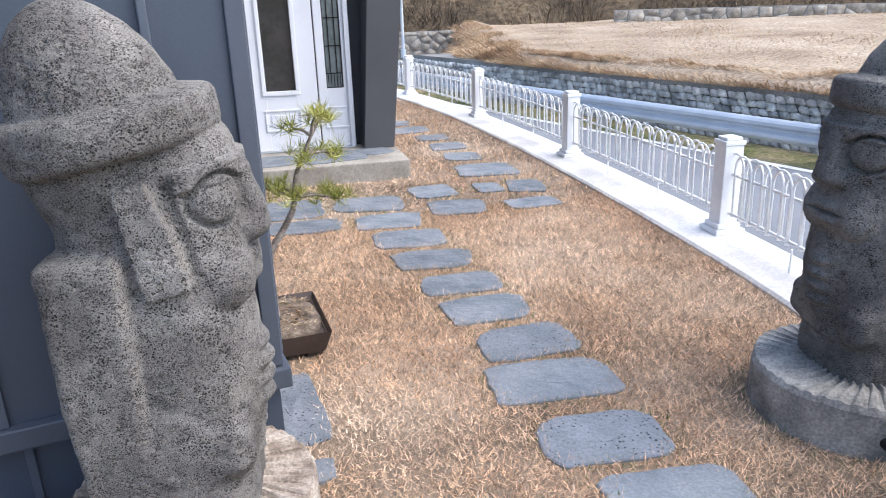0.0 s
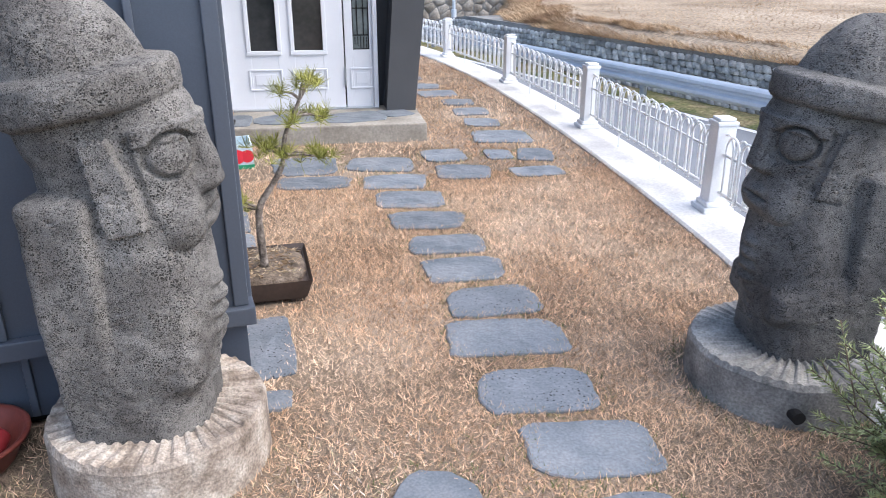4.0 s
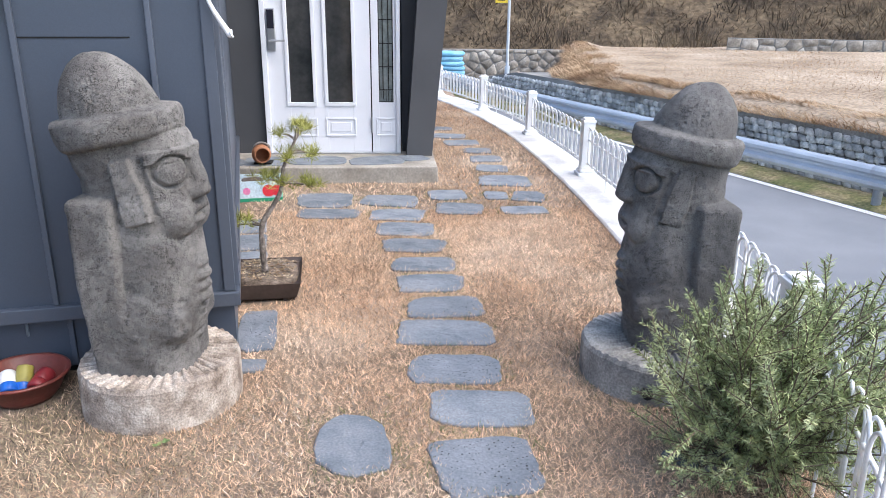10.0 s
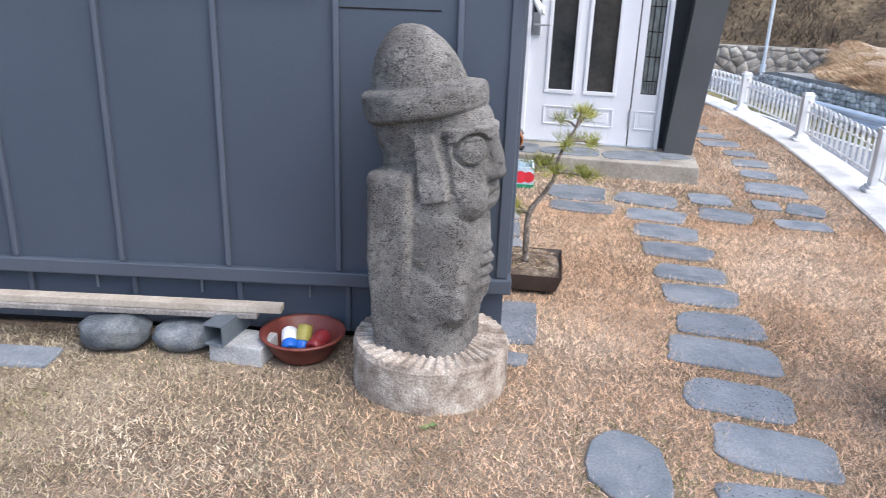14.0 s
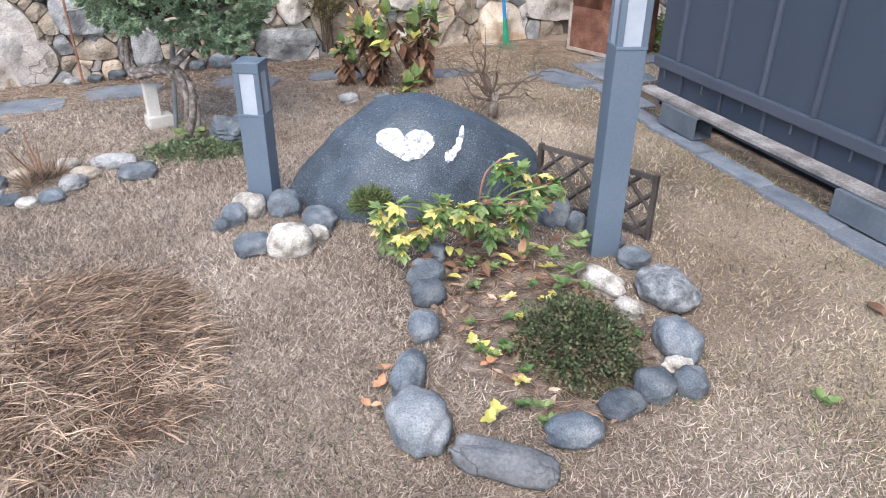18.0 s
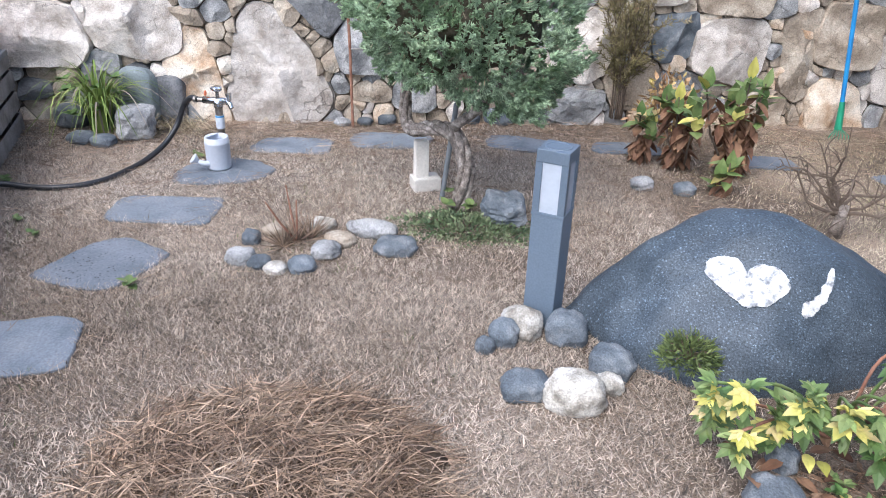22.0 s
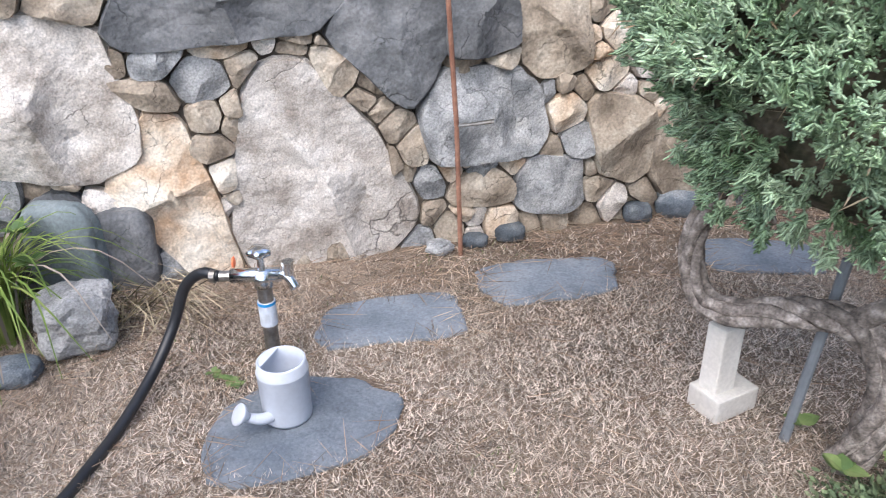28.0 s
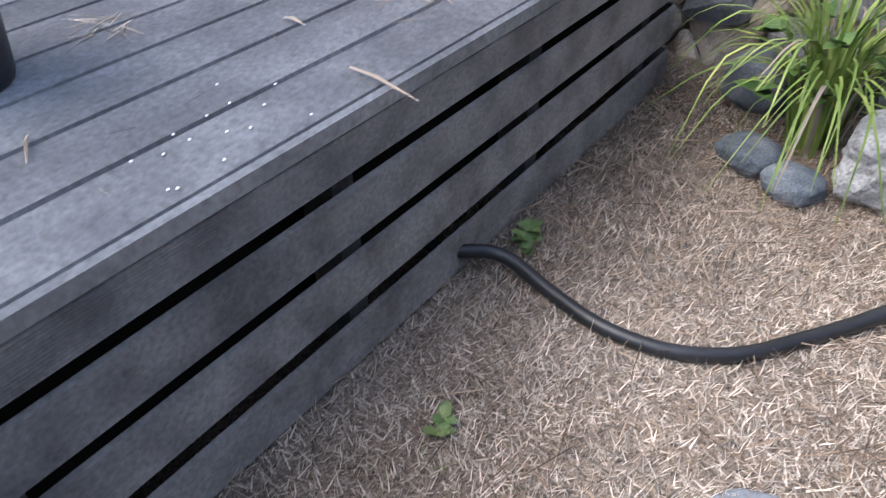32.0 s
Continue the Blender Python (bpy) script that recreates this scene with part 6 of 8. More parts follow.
def patch(shape, lift):
    """A thin crust on the boulder's face in the given outline of (y, z) pairs round its middle."""
    bm = bmesh.new()
    cy = sum(p[0] for p in shape) / len(shape)
    cz = sum(p[1] for p in shape) / len(shape)
    rings = []
    for s, l in ((1.0, -0.004), (0.97, lift * 0.7), (0.85, lift), (0.5, lift), (0.15, lift)):
        ring = []
        for a, b in shape:
            y, z = cy + (a - cy) * s, cz + (b - cz) * s
            p = on_face(y, z)
            ring.append(bm.verts.new((p.x + l + 0.002 * noise.noise(Vector((y * 40, z * 40, 0))), p.y, p.z)))
        rings.append(ring)
    for a, b in zip(rings, rings[1:]):
        for k in range(len(shape)):
            bm.faces.new((a[k], a[(k + 1) % len(shape)], b[(k + 1) % len(shape)], b[k]))
    bm.faces.new(rings[-1])
    bmesh.ops.recalc_face_normals(bm, faces=bm.faces)
    return bm


def heart_outline(cy, cz, w, n=96):
    out = []
    for k in range(n):
        t = 2 * math.pi * k / n
        x = 16 * math.sin(t) ** 3
        z = 2.0 + 13 * math.cos(t) - 5 * math.cos(2 * t) - 2 * math.cos(3 * t) - math.cos(4 * t)
        if z < -7:
            z = -7 + (z + 7) * 0.4
        z += 1.0 * (x < 0) * math.sin(math.pi * min(1, -x / 16)) - 0.03 * x
        j = 1 + 0.14 * noise.noise(Vector((math.cos(t) * 3, math.sin(t) * 3, 2))) + 0.05 * noise.noise(Vector((math.cos(t) * 11, math.sin(t) * 11, 5)))
        out.append((cy + w * x / 32 * j, cz + w * 0.62 * z / 32 * j))
    return out


part("inlaid_heart", patch(heart_outline(-0.05, 0.30, 0.26), 0.012), M_HEART_WHITE, heart, "rough white heart-shaped inlay")
def tail_outline(n=26):
    side = []
    for sign in (1, -1):
        run = []
        for k in range(n):
            t = k / (n - 1)
            wd = 0.028 * (1 - 0.6 * t) * (1 + 0.7 * noise.noise(Vector((t * 9, sign * 3, 1)))) * min(1, 0.35 + 5 * t, 0.35 + 5 * (1 - t))
            run.append((0.118 + 0.110 * t + sign * wd * t, 0.258 + 0.11 * t ** 2.2 - sign * wd * (1 - 0.7 * t)))
        side += run if sign > 0 else run[::-1]
    return side


part("inlaid_tail", patch(tail_outline(), 0.007), M_HEART_WHITE, heart, "white curved stroke beside the heart")


def mound_leaves(name, m, label, n, rx, ry, h, ln, w, leaf_mat, seed, category="shrub"):
    """A low cushion plant: twigs below, a domed shell of many small leaves."""
    rg = np.random.default_rng(seed)
    q = thing(name, m, label, category)
    tw = bmesh.new()
    for k in range(14):
        a = rg.uniform(0, 6.28)
        r = rg.uniform(0.3, 0.9)
        tube(tw, [(0, 0, 0), (rx * r * 0.5 * math.cos(a), ry * r * 0.5 * math.sin(a), h * 0.5), (rx * r * math.cos(a), ry * r * math.sin(a), h * (1 - r * r * 0.8))], [0.005, 0.004, 0.002], 4)
    part("twigs", tw, M_TWIG, q)
    d = rg.normal(size=(n, 3))
    d[:, 2] = np.abs(d[:, 2])
    d /= np.linalg.norm(d, axis=1, keepdims=True)
    s = rg.uniform(0.25, 1.0, n) ** 0.5
    bump = np.array([1 + 0.22 * noise.noise(Vector(v) * 8 + Vector((0, seed, 0))) + 0.28 * noise.noise(Vector(v) * 3 + Vector((seed, 0, 0))) for v in d])
    p = d * np.array([rx, ry, h]) * (s * bump)[:, None]
    dirs = d + rg.normal(size=(n, 3)) * 0.55
    dirs /= np.linalg.norm(dirs, axis=1, keepdims=True)
    v, f = blades(p, p + dirs * (ln * rg.uniform(0.6, 1.2, n))[:, None], w)
    part("foliage", arrays("foliage", v, f, leaf_mat), leaf_mat, q)
    return q


mound_leaves("cushion_plant", pose(-3.70, 1.04, 0.10), "small round green cushion plant on the boulder", 1300, 0.10, 0.10, 0.085, 0.024, 0.006, M_CUSHION, 5)
mound_leaves("dwarf_shrub", pose(-2.68, 1.64, 0.0), "low dark green and bronze dwarf shrub", 10500, 0.25, 0.21, 0.15, 0.013, 0.0085, M_DARKSHRUB, 6)


def broad_leaf(bm, base, tip, w, normal, fold=0.18, n=6, droop=0.15):
    """A pointed leaf with a fold along its middle."""
    base, tip = Vector(base), Vector(tip)
    d = tip - base
    side = d.cross(Vector(normal)).normalized()
    up = side.cross(d).normalized()
    rows = []
    for i in range(n + 1):
        t = i / n
        k = math.sin(math.pi * min(1, t * 0.97 + 0.03) ** 0.8) * w / 2
        c = base + d * t + up * (-droop * d.length * t * t)
        rows.append([bm.verts.new(c - side * k + up * fold * k), bm.verts.new(c), bm.verts.new(c + side * k + up * fold * k)])
    for a, b in zip(rows, rows[1:]):
        bm.faces.new((a[0], a[1], b[1], b[0]))
        bm.faces.new((a[1], a[2], b[2], b[1]))


def peony():
    rg = np.random.default_rng(12)
    q = thing("peony_plant", pose(-3.50, 1.42, 0), "leafy peony with green and yellowing autumn leaves", "plant")
    tips, stems = [], []
    for k in range(22):
        a = rg.uniform(-1.9, 1.9)
        r = rg.uniform(0.10, 0.36)
        tip = Vector((0.12 + r * 0.45 * math.cos(a), -0.02 + r * 1.0 * math.sin(a), rg.uniform(0.14, 0.30)))
        if k > 17:
            tip = Vector((0.02, 0.14 + 0.08 * (k - 18), 0.38 - 0.04 * (k - 18)))
        stems.append(part("stem", tube(bmesh.new(), smooth_path([(0, 0.05, 0), (tip.x * 0.4, tip.y * 0.5, tip.z * 0.75), tip], 5), 0.005, 5), M_ROD if k % 3 == 0 else M_LEAF, q, smooth=True))
        tips.append(tip)
    for k, tip in enumerate(tips):
        low = tip.y < -0.05 or tip.z < 0.18
        for j in range(15):
            d = Vector((rg.normal(0.25, 0.6), rg.normal(0, 0.7), rg.normal(0.05, 0.45))).normalized()
            ln = rg.uniform(0.045, 0.09)
            bm = bmesh.new()
            base = tip - Vector((0, 0, rg.uniform(0, 0.08)))
            mid = base + d * ln * 0.35
            side = d.cross(Vector((0.2, 0, 1))).normalized()
            broad_leaf(bm, base, base + d * ln, ln * 0.42, (0.2, 0, 1))
            for sd in (-1, 1):
                broad_leaf(bm, mid - d * ln * 0.1, mid + (d * 0.55 + side * sd * 0.6) * ln * 0.6, ln * 0.26, (0.2, 0, 1), n=4)
            r = rg.random()
            part("leaf", bm, (M_LEAF_YEL if r < 0.36 else M_LEAF) if low else (M_LEAF_BROWN if r < 0.06 else M_LEAF_YEL if r < 0.2 else M_LEAF_DEEP if r < 0.6 else M_LEAF), stems[k])
    for k in range(40):
        a, r = rg.uniform(0, 6.28), rg.uniform(0.05, 0.36)
        b = Vector((0.18 + r * 0.6 * math.cos(a), 0.05 + r * math.sin(a), rg.uniform(0.01, 0.07)))
        d = Vector((rg.normal(), rg.normal(), rg.normal(0, 0.3))).normalized()
        bm = bmesh.new()
        broad_leaf(bm, b, b + d * 0.07, 0.035, (0, 0, 1), droop=0.3)
        part("withered_leaf", bm, M_LEAF_BROWN if rg.random() < 0.6 else M_LEAF_YEL, q)
    return q


peony()


def rosettes(name, m, label, spots, mat_, ln, w, seed, count=9):
    """A loose patch of small leaf rosettes."""
    rg = np.random.default_rng(seed)
    q = thing(name, m, label, "plant")
    for x, y, z in spots:
        for j in range(count):
            a = rg.uniform(0, 6.28)
            bm = bmesh.new()
            d = Vector((math.cos(a), math.sin(a), rg.uniform(0.1, 0.9))).normalized()
            broad_leaf(bm, (x, y, z), Vector((x, y, z)) + d * ln * rg.uniform(0.6, 1.1), w, (0, 0, 1), n=4)
            part("leaf", bm, mat_, q)
    return q


rosettes("yellowing_seedlings", pose(-3.0, 1.6, 0), "pale green and yellow seedlings in the flower bed", [(-0.15, 0.10, 0.10), (-0.08, 0.16, 0.07), (-0.02, 0.10, 0.05), (-0.22, 0.22, 0.09), (0.0, 0.20, 0.03), (-0.28, 0.02, 0.06), (-0.30, 0.28, 0.08)], M_LEAF, 0.06, 0.03, 3)
_rb = random.Random(9)
for k in range(34):
    u, w = _rb.uniform(-0.5, 0.5), _rb.uniform(-0.28, 0.28)
    x, y = -2.85 + u * 0.97 - w * 0.24, 1.55 + u * 0.24 + w * 0.97
    if (x + 2.68) ** 2 / 0.24 ** 2 + (y - 1.64) ** 2 / 0.2 ** 2 > 1:
        rosettes("bed_seedling", pose(x, y, 0), "small green and yellowing seedling in the flower bed", [(0, 0, 0.02), (0.02, 0.015, 0.035)], M_LEAF_YEL if k % 4 == 0 else M_LEAF_DEEP if k % 4 == 1 else M_LEAF, _rb.uniform(0.022, 0.038), 0.018, 400 + k, 6)
rosettes("strawberry_leaves", pose(-2.55, 1.32, 0), "yellow strawberry leaves in the flower bed", [(0.18, -0.06, 0.03), (0.15, -0.03, 0.035), (-0.12, 0.02, 0.03), (-0.2, -0.03, 0.03), (-0.16, 0.0, 0.035)], M_LEAF_YEL, 0.034, 0.026, 4, 6)
rosettes("fallen_leaves", pose(-2.62, 1.22, 0), "fallen orange-brown leaves at the bed edge", [(-0.05, -0.24, 0.02), (0.03, -0.26, 0.02), (0.08, 0.18, 0.02), (-0.12, 0.24, 0.02), (-0.02, 0.10, 0.02), (0.12, -0.30, 0.02)], mat("peach_leaf", [(0.42, 0.20, 0.10), (0.58, 0.34, 0.20)], 9, 40, 0.7), 0.038, 0.026, 5, 4)
def bed_litter():
    rg = np.random.default_rng(61)
    n = 1500
    a, r = rg.uniform(0, 6.28, n), np.sqrt(rg.random(n))
    b = np.stack([0.56 * r * np.cos(a), 0.32 * r * np.sin(a), rg.uniform(0.008, 0.02, n)], 1)
    g = rg.uniform(0, 6.28, n)
    big = rg.random(n) < 0.22
    L = np.where(big, rg.uniform(0.03, 0.05, n), rg.uniform(0.04, 0.11, n))
    t = b + np.stack([np.cos(g) * L, np.sin(g) * L, rg.normal(0, 0.008, n)], 1)
    v, q = blades(b, t, np.where(big, 0.016, 0.0026))
    v[:, 2] = np.maximum(v[:, 2], 0.007)
    return v, q


v, q = bed_litter()
ob = new("bed_litter", arrays("bed_litter", v, q, M_LITTER))
ob.matrix_basis = pose(-2.85, 1.55, 0, 0, 0, 14)
tagged(ob, "withered leaves and needles strewn over the bed", "leaf litter", kind="stuff")
bed = slab_mesh(1.25, 0.75, 0.012, 77, 0.12, square=2.6)
solid("bed_soil", bed, M_SOIL, pose(-2.85, 1.55, -0.006, 0, 0, 14), "bare brown soil of the flower bed", "soil", kind="structure")
FOOT.append((-2.85, 1.55, 0.52, 0.30, radians(14)))


def garden_lamp(m, h, w, glass_top, glass_low, label):
    q = thing("garden_lamp", m, label, "lamp", "garden lamps")
    a = w / 2
    part("post", boxed(-a, -a, 0, a, a, glass_low - 0.012, bevel=0.004), M_LAMP_POST, q)
    part("collar", boxed(-a - 0.002, -a - 0.002, glass_low - 0.012, a + 0.002, a + 0.002, glass_low, bevel=0.002), M_LAMP_POST, q)
    t = 0.024
    for x, y in ((-a, -a), (a - t, -a), (-a, a - t), (a - t, a - t)):
        part("corner_bar", boxed(x, y, glass_low, x + t, y + t, glass_top), M_LAMP_POST, q)
    for c in ((-a + t, -a + 0.004, a - t, -a + 0.008), (-a + t, a - 0.008, a - t, a - 0.004), (-a + 0.004, -a + t, -a + 0.008, a - t), (a - 0.008, -a + t, a - 0.004, a - t)):
        part("frosted_panel", boxed(c[0], c[1], glass_low, c[2], c[3], glass_top), M_LAMP_GLASS, q, "frosted white lamp panel")
    cap = boxed(-a, -a, glass_top, a, a, h, bevel=0.003)
    part("cap", cap, M_LAMP_POST, q)
    part("cap_recess", lathe(bmesh.new(), [(0, h - 0.006), (a * 0.72, h - 0.006), (a * 0.72, h + 0.002), (a * 0.82, h + 0.003), (a * 0.82, h - 0.008)], 24), M_LAMP_POST, q, smooth=True)
    FOOT.append((m.translation.x, m.translation.y, a, a, 0))


garden_lamp(pose(-4.02, 0.57, 0, 0, 0, -18), 0.68, 0.115, 0.635, 0.455, "short grey square garden lamp with frosted panels")
garden_lamp(pose(-3.32, 1.97, 0, 0, 0, -6), 1.12, 0.115, 1.065, 0.87, "tall grey square garden lamp with frosted panels")


def trellis():
    a, b = Vector((-3.80, 1.82, 0)), Vector((-3.36, 2.20, 0))
    d = b - a
    n, h = d.length, 0.30
    q = thing("lattice_fence", pose(a.x, a.y, 0, 0, 0, math.degrees(math.atan2(d.y, d.x))), "low dark brown plastic lattice fence panel", "fence")
    for c in ((0, 0.005, 0.02, n, 0.02, 0.04), (0, 0.005, h - 0.02, n, 0.02, h)):
        part("rail", boxed(*c), M_TRELLIS, q)
    for x in (0, n - 0.02):
        part("upright", boxed(x, 0, 0, x + 0.02, 0.025, h + 0.005), M_TRELLIS, q)
    for k in range(-3, 6):
        for s in (1, -1):
            x0 = k * 0.125 if s > 0 else k * 0.125 + h
            p0, p1 = Vector((x0, 0.012, 0.03)), Vector((x0 + s * (h - 0.05), 0.012, h - 0.02))
            for p, o in ((p0, p1), (p1, p0)):
                for lim in (0.01, n - 0.01):
                    if (p.x - lim) * (1 if lim > 0.1 else -1) > 0 and abs(o.x - p.x) > 1e-6:
                        t = (lim - p.x) / (o.x - p.x)
                        if 0 < t < 1:
                            p += (o - p) * t
            if 0 <= p0.x <= n and 0 <= p1.x <= n and (p1 - p0).length > 0.03:
                part("slat", rod(bmesh.new(), p0, p1, 0.011, n=4), M_TRELLIS, q)


trellis()


def bare_shrub():
    rg = np.random.default_rng(5)
    q = thing("bare_shrub", pose(-5.03, 1.92, 0), "leafless grey shrub with twisted twigs", "shrub")
    part("trunk", tube(bmesh.new(), [(0, 0, -0.02), (0.01, 0, 0.08), (0.0, 0.01, 0.16)], [0.035, 0.028, 0.022], 8), M_BARK, q, smooth=True)
    for k in range(12):
        p = Vector((0, 0, rg.uniform(0.10, 0.16)))
        d = Vector((rg.normal(), rg.normal(), rg.uniform(0.3, 1.4))).normalized()
        pts = [p.copy()]
        for j in range(7):
            d = (d + Vector(rg.normal(size=3)) * 0.35 + Vector((0, 0, 0.08))).normalized()
            p = p + d * 0.055
            pts.append(p.copy())
        part("branch", tube(bmesh.new(), pts, [0.010 * (1 - 0.11 * j) for j in range(8)], 5), M_TWIG, q)
        tw = bmesh.new()
        for j in range(8):
            b = pts[int(rg.integers(2, 8))]
            e = Vector(rg.normal(size=3)).normalized() * rg.uniform(0.06, 0.16)
            tube(tw, [b, b + e * 0.5 + Vector((0, 0, 0.01)), b + e], [0.003, 0.0025, 0.001], 4)
        part("twigs", tw, M_TWIG, q)


bare_shrub()
# ring of stones round a cut-back perennial
for k, r in enumerate(((-4.23, -0.7, 0.093, 0.102, 0.054, 0, 1), (-4.21, -0.61, 0.076, 0.076, 0.042, 0, 0), (-4.18, -0.53, 0.076, 0.076, 0.036, 0, 1), (-4.22, -0.43, 0.102, 0.093, 0.042, 30, 0), (-4.36, -0.37, 0.102, 0.102, 0.054, 0, 1), (-4.47, -0.34, 0.085, 0.111, 0.054, 0, 0), (-4.45, -0.08, 0.119, 0.153, 0.06, 20, 0), (-4.6, -0.22, 0.102, 0.187, 0.06, -10, 0), (-4.63, -0.46, 0.068, 0.093, 0.042, 0, 1), (-4.52, -0.65, 0.085, 0.093, 0.042, 40, 0), (-4.42, -0.73, 0.085, 0.068, 0.048, 20, 0))):
    river_stone(r[0], r[1], r[2] * 1.25, r[3] * 1.25, r[4] * 1.2, r[5], 170 + k, bool(r[6]) and k in (2, 8), material=M_ROCK_GREY if k in (0, 4, 7) else M_ROCK_TAN if k in (5, 9) else None, label="grey stone ringing a cut-back perennial", group="perennial ring stones")
v, q = needles([(0, 0, 0.0), (0.06, -0.04, 0), (-0.05, 0.05, 0)], (0, 0, 0.55), 90, 0.16, 0.004)
per = thing("cut_back_perennial", pose(-4.45, -0.53, 0), "dry orange-brown stems of a cut-back perennial", "plant")
tagged(part("dry_stalks", arrays("dry_stalks", v, q, M_NEEDLE), M_NEEDLE, per), "dry orange-brown stalks", kind="stuff")
for a, b in ((-0.12, -0.08), (0.03, 0.02), (0.08, -0.1)):
    part("stalk", tube(bmesh.new(), [(0, 0, 0), (a * 0.5, b * 0.5, 0.1), (a, b, 0.22)], [0.006, 0.005, 0.003], 5), M_ROD, per)

# ---- dry stone retaining wall behind the garden ----
WALL = pose(-6.05, -1.5, 0, 0, 0, 102.3)   # x runs along the wall, -y faces the garden
WALL_L0, WALL_L1, WALL_H = -3.2, 7.0, 1.75


def clip_cell(poly, nx, nz, c):
    """The part of a polygon where nx * x + nz * z <= c."""
    out = []
    for (ax, az), (bx, bz) in zip(poly, poly[1:] + poly[:1]):
        da, db = nx * ax + nz * az - c, nx * bx + nz * bz - c
        if da <= 0:
            out.append((ax, az))
        if da * db < 0:
            t = da / (da - db)
            out.append((ax + (bx - ax) * t, az + (bz - az) * t))
    return out


def rounded(poly, rounds=2):
    for _ in range(rounds):
        out = []
        for (ax, az), (bx, bz) in zip(poly, poly[1:] + poly[:1]):
            out += [(ax * 0.86 + bx * 0.14, az * 0.86 + bz * 0.14), (ax * 0.14 + bx * 0.86, az * 0.14 + bz * 0.86)]
        poly = out
    return poly


SEEDS = []
GROUPS = []


def stone(u, z, w, h, kind):
    """A named stone of the wall: its place along the wall, its height, half width, half height and kind."""
    r = min(w, h)
    rs = random.Random(len(GROUPS) * 13 + 5)
    ids = []
    spots = [(0.0, 0.0, r * (0.9 if r > 0.08 else 1.0))]
    if r > 0.08:
        q = 0.5 * r
        spots += [(sx * (w - q) * rs.uniform(0.72, 1.12), sz * (h - q) * rs.uniform(0.72, 1.12), q * rs.uniform(0.75, 1.25)) for sx in (-1, 1) for sz in (-1, 1)]
    elif w > 1.3 * h:
        spots = [(-0.85 * (w - r), 0, r), (0.85 * (w - r), 0, r)]
    for a, b, c in spots:
        ids.append(len(SEEDS))
        SEEDS.append((u + a, z + b, c, len(GROUPS)))
    GROUPS.append((kind, ids, r))


def stone_of(kind, *seeds):
    """A named stone of a lopsided shape, given by several round seeds (along, height, size)."""
    ids = list(range(len(SEEDS), len(SEEDS) + len(seeds)))
    SEEDS.extend((u, z, r, len(GROUPS)) for u, z, r in seeds)
    GROUPS.append((kind, ids, max(r for _, _, r in seeds)))


PALE, CREAM, DARK, TAN, GREY = M_ROCK_PALE, M_ROCK_CREAM, M_ROCK_DARK, M_ROCK_TAN, M_ROCK_GREY
stone_of(PALE, (0.08, 0.14, 0.14), (0.52, 0.16, 0.14), (0.20, 0.62, 0.14), (0.28, 0.34, 0.27))
stone_of(CREAM, (-0.36, 0.44, 0.09), (-0.23, 0.53, 0.09), (-0.10, 0.10, 0.10), (-0.22, 0.30, 0.16))
stone_of(DARK, (0.44, 0.84, 0.09), (0.78, 0.86, 0.09), (0.64, 0.66, 0.10), (0.62, 0.78, 0.15))
for row in ((0.09, 0.95, 0.44, 0.15, DARK), (-0.60, 0.67, 0.31, 0.27, PALE), (0.89, 0.84, 0.15, 0.12, DARK), (0.92, 0.50, 0.27, 0.18, GREY), (1.19, 0.78, 0.14, 0.18, TAN), (1.18, 0.19, 0.14, 0.10, GREY), (1.47, 0.36, 0.12, 0.16, TAN), (1.30, 0.36, 0.08, 0.06, GREY), (0.69, 0.25, 0.06, 0.08, GREY), (0.90, 0.20, 0.13, 0.06, TAN)):
    stone(*row)
for row in ((0.645, 0.40, 0.06, 0.06, TAN), (0.58, 0.48, 0.05, 0.045, TAN), (-0.06, 0.57, 0.05, 0.06, TAN), (-0.07, 0.70, 0.10, 0.06, GREY), (-0.25, 0.655, 0.11, 0.06, TAN), (-0.20, 0.755, 0.09, 0.045, GREY), (0.02, 0.785, 0.08, 0.03, CREAM), (0.08, 0.73, 0.05, 0.05, TAN), (0.42, 0.81, 0.06, 0.035, TAN), (-0.73, 1.11, 0.26, 0.10, PALE), (-0.37, 1.03, 0.15, 0.03, CREAM), (-0.77, 0.98, 0.07, 0.05, TAN), (-0.62, 0.99, 0.08, 0.05, TAN), (-0.42, 0.945, 0.11, 0.04, TAN), (-0.92, 0.85, 0.09, 0.08, CREAM), (-0.38, 1.12, 0.08, 0.05, TAN)):
    stone(*row)
for row in ((-0.02, 1.20, 0.25, 0.10, TAN), (0.34, 1.16, 0.12, 0.09, DARK), (0.76, 1.13, 0.29, 0.15, PALE), (0.62, 0.945, 0.10, 0.045, CREAM), (2.76, 0.89, 0.19, 0.13, PALE), (3.24, 0.88, 0.26, 0.15, TAN), (2.87, 0.60, 0.16, 0.14, M_RIVER), (3.23, 0.50, 0.27, 0.21, PALE), (3.72, 0.48, 0.12, 0.28, TAN), (2.24, 1.05, 0.08, 0.09, TAN), (2.46, 1.05, 0.11, 0.08, PALE), (2.92, 0.77, 0.07, 0.04, TAN), (3.09, 0.67, 0.07, 0.04, CREAM), (3.54, 0.79, 0.12, 0.07, GREY)):
    stone(*row)
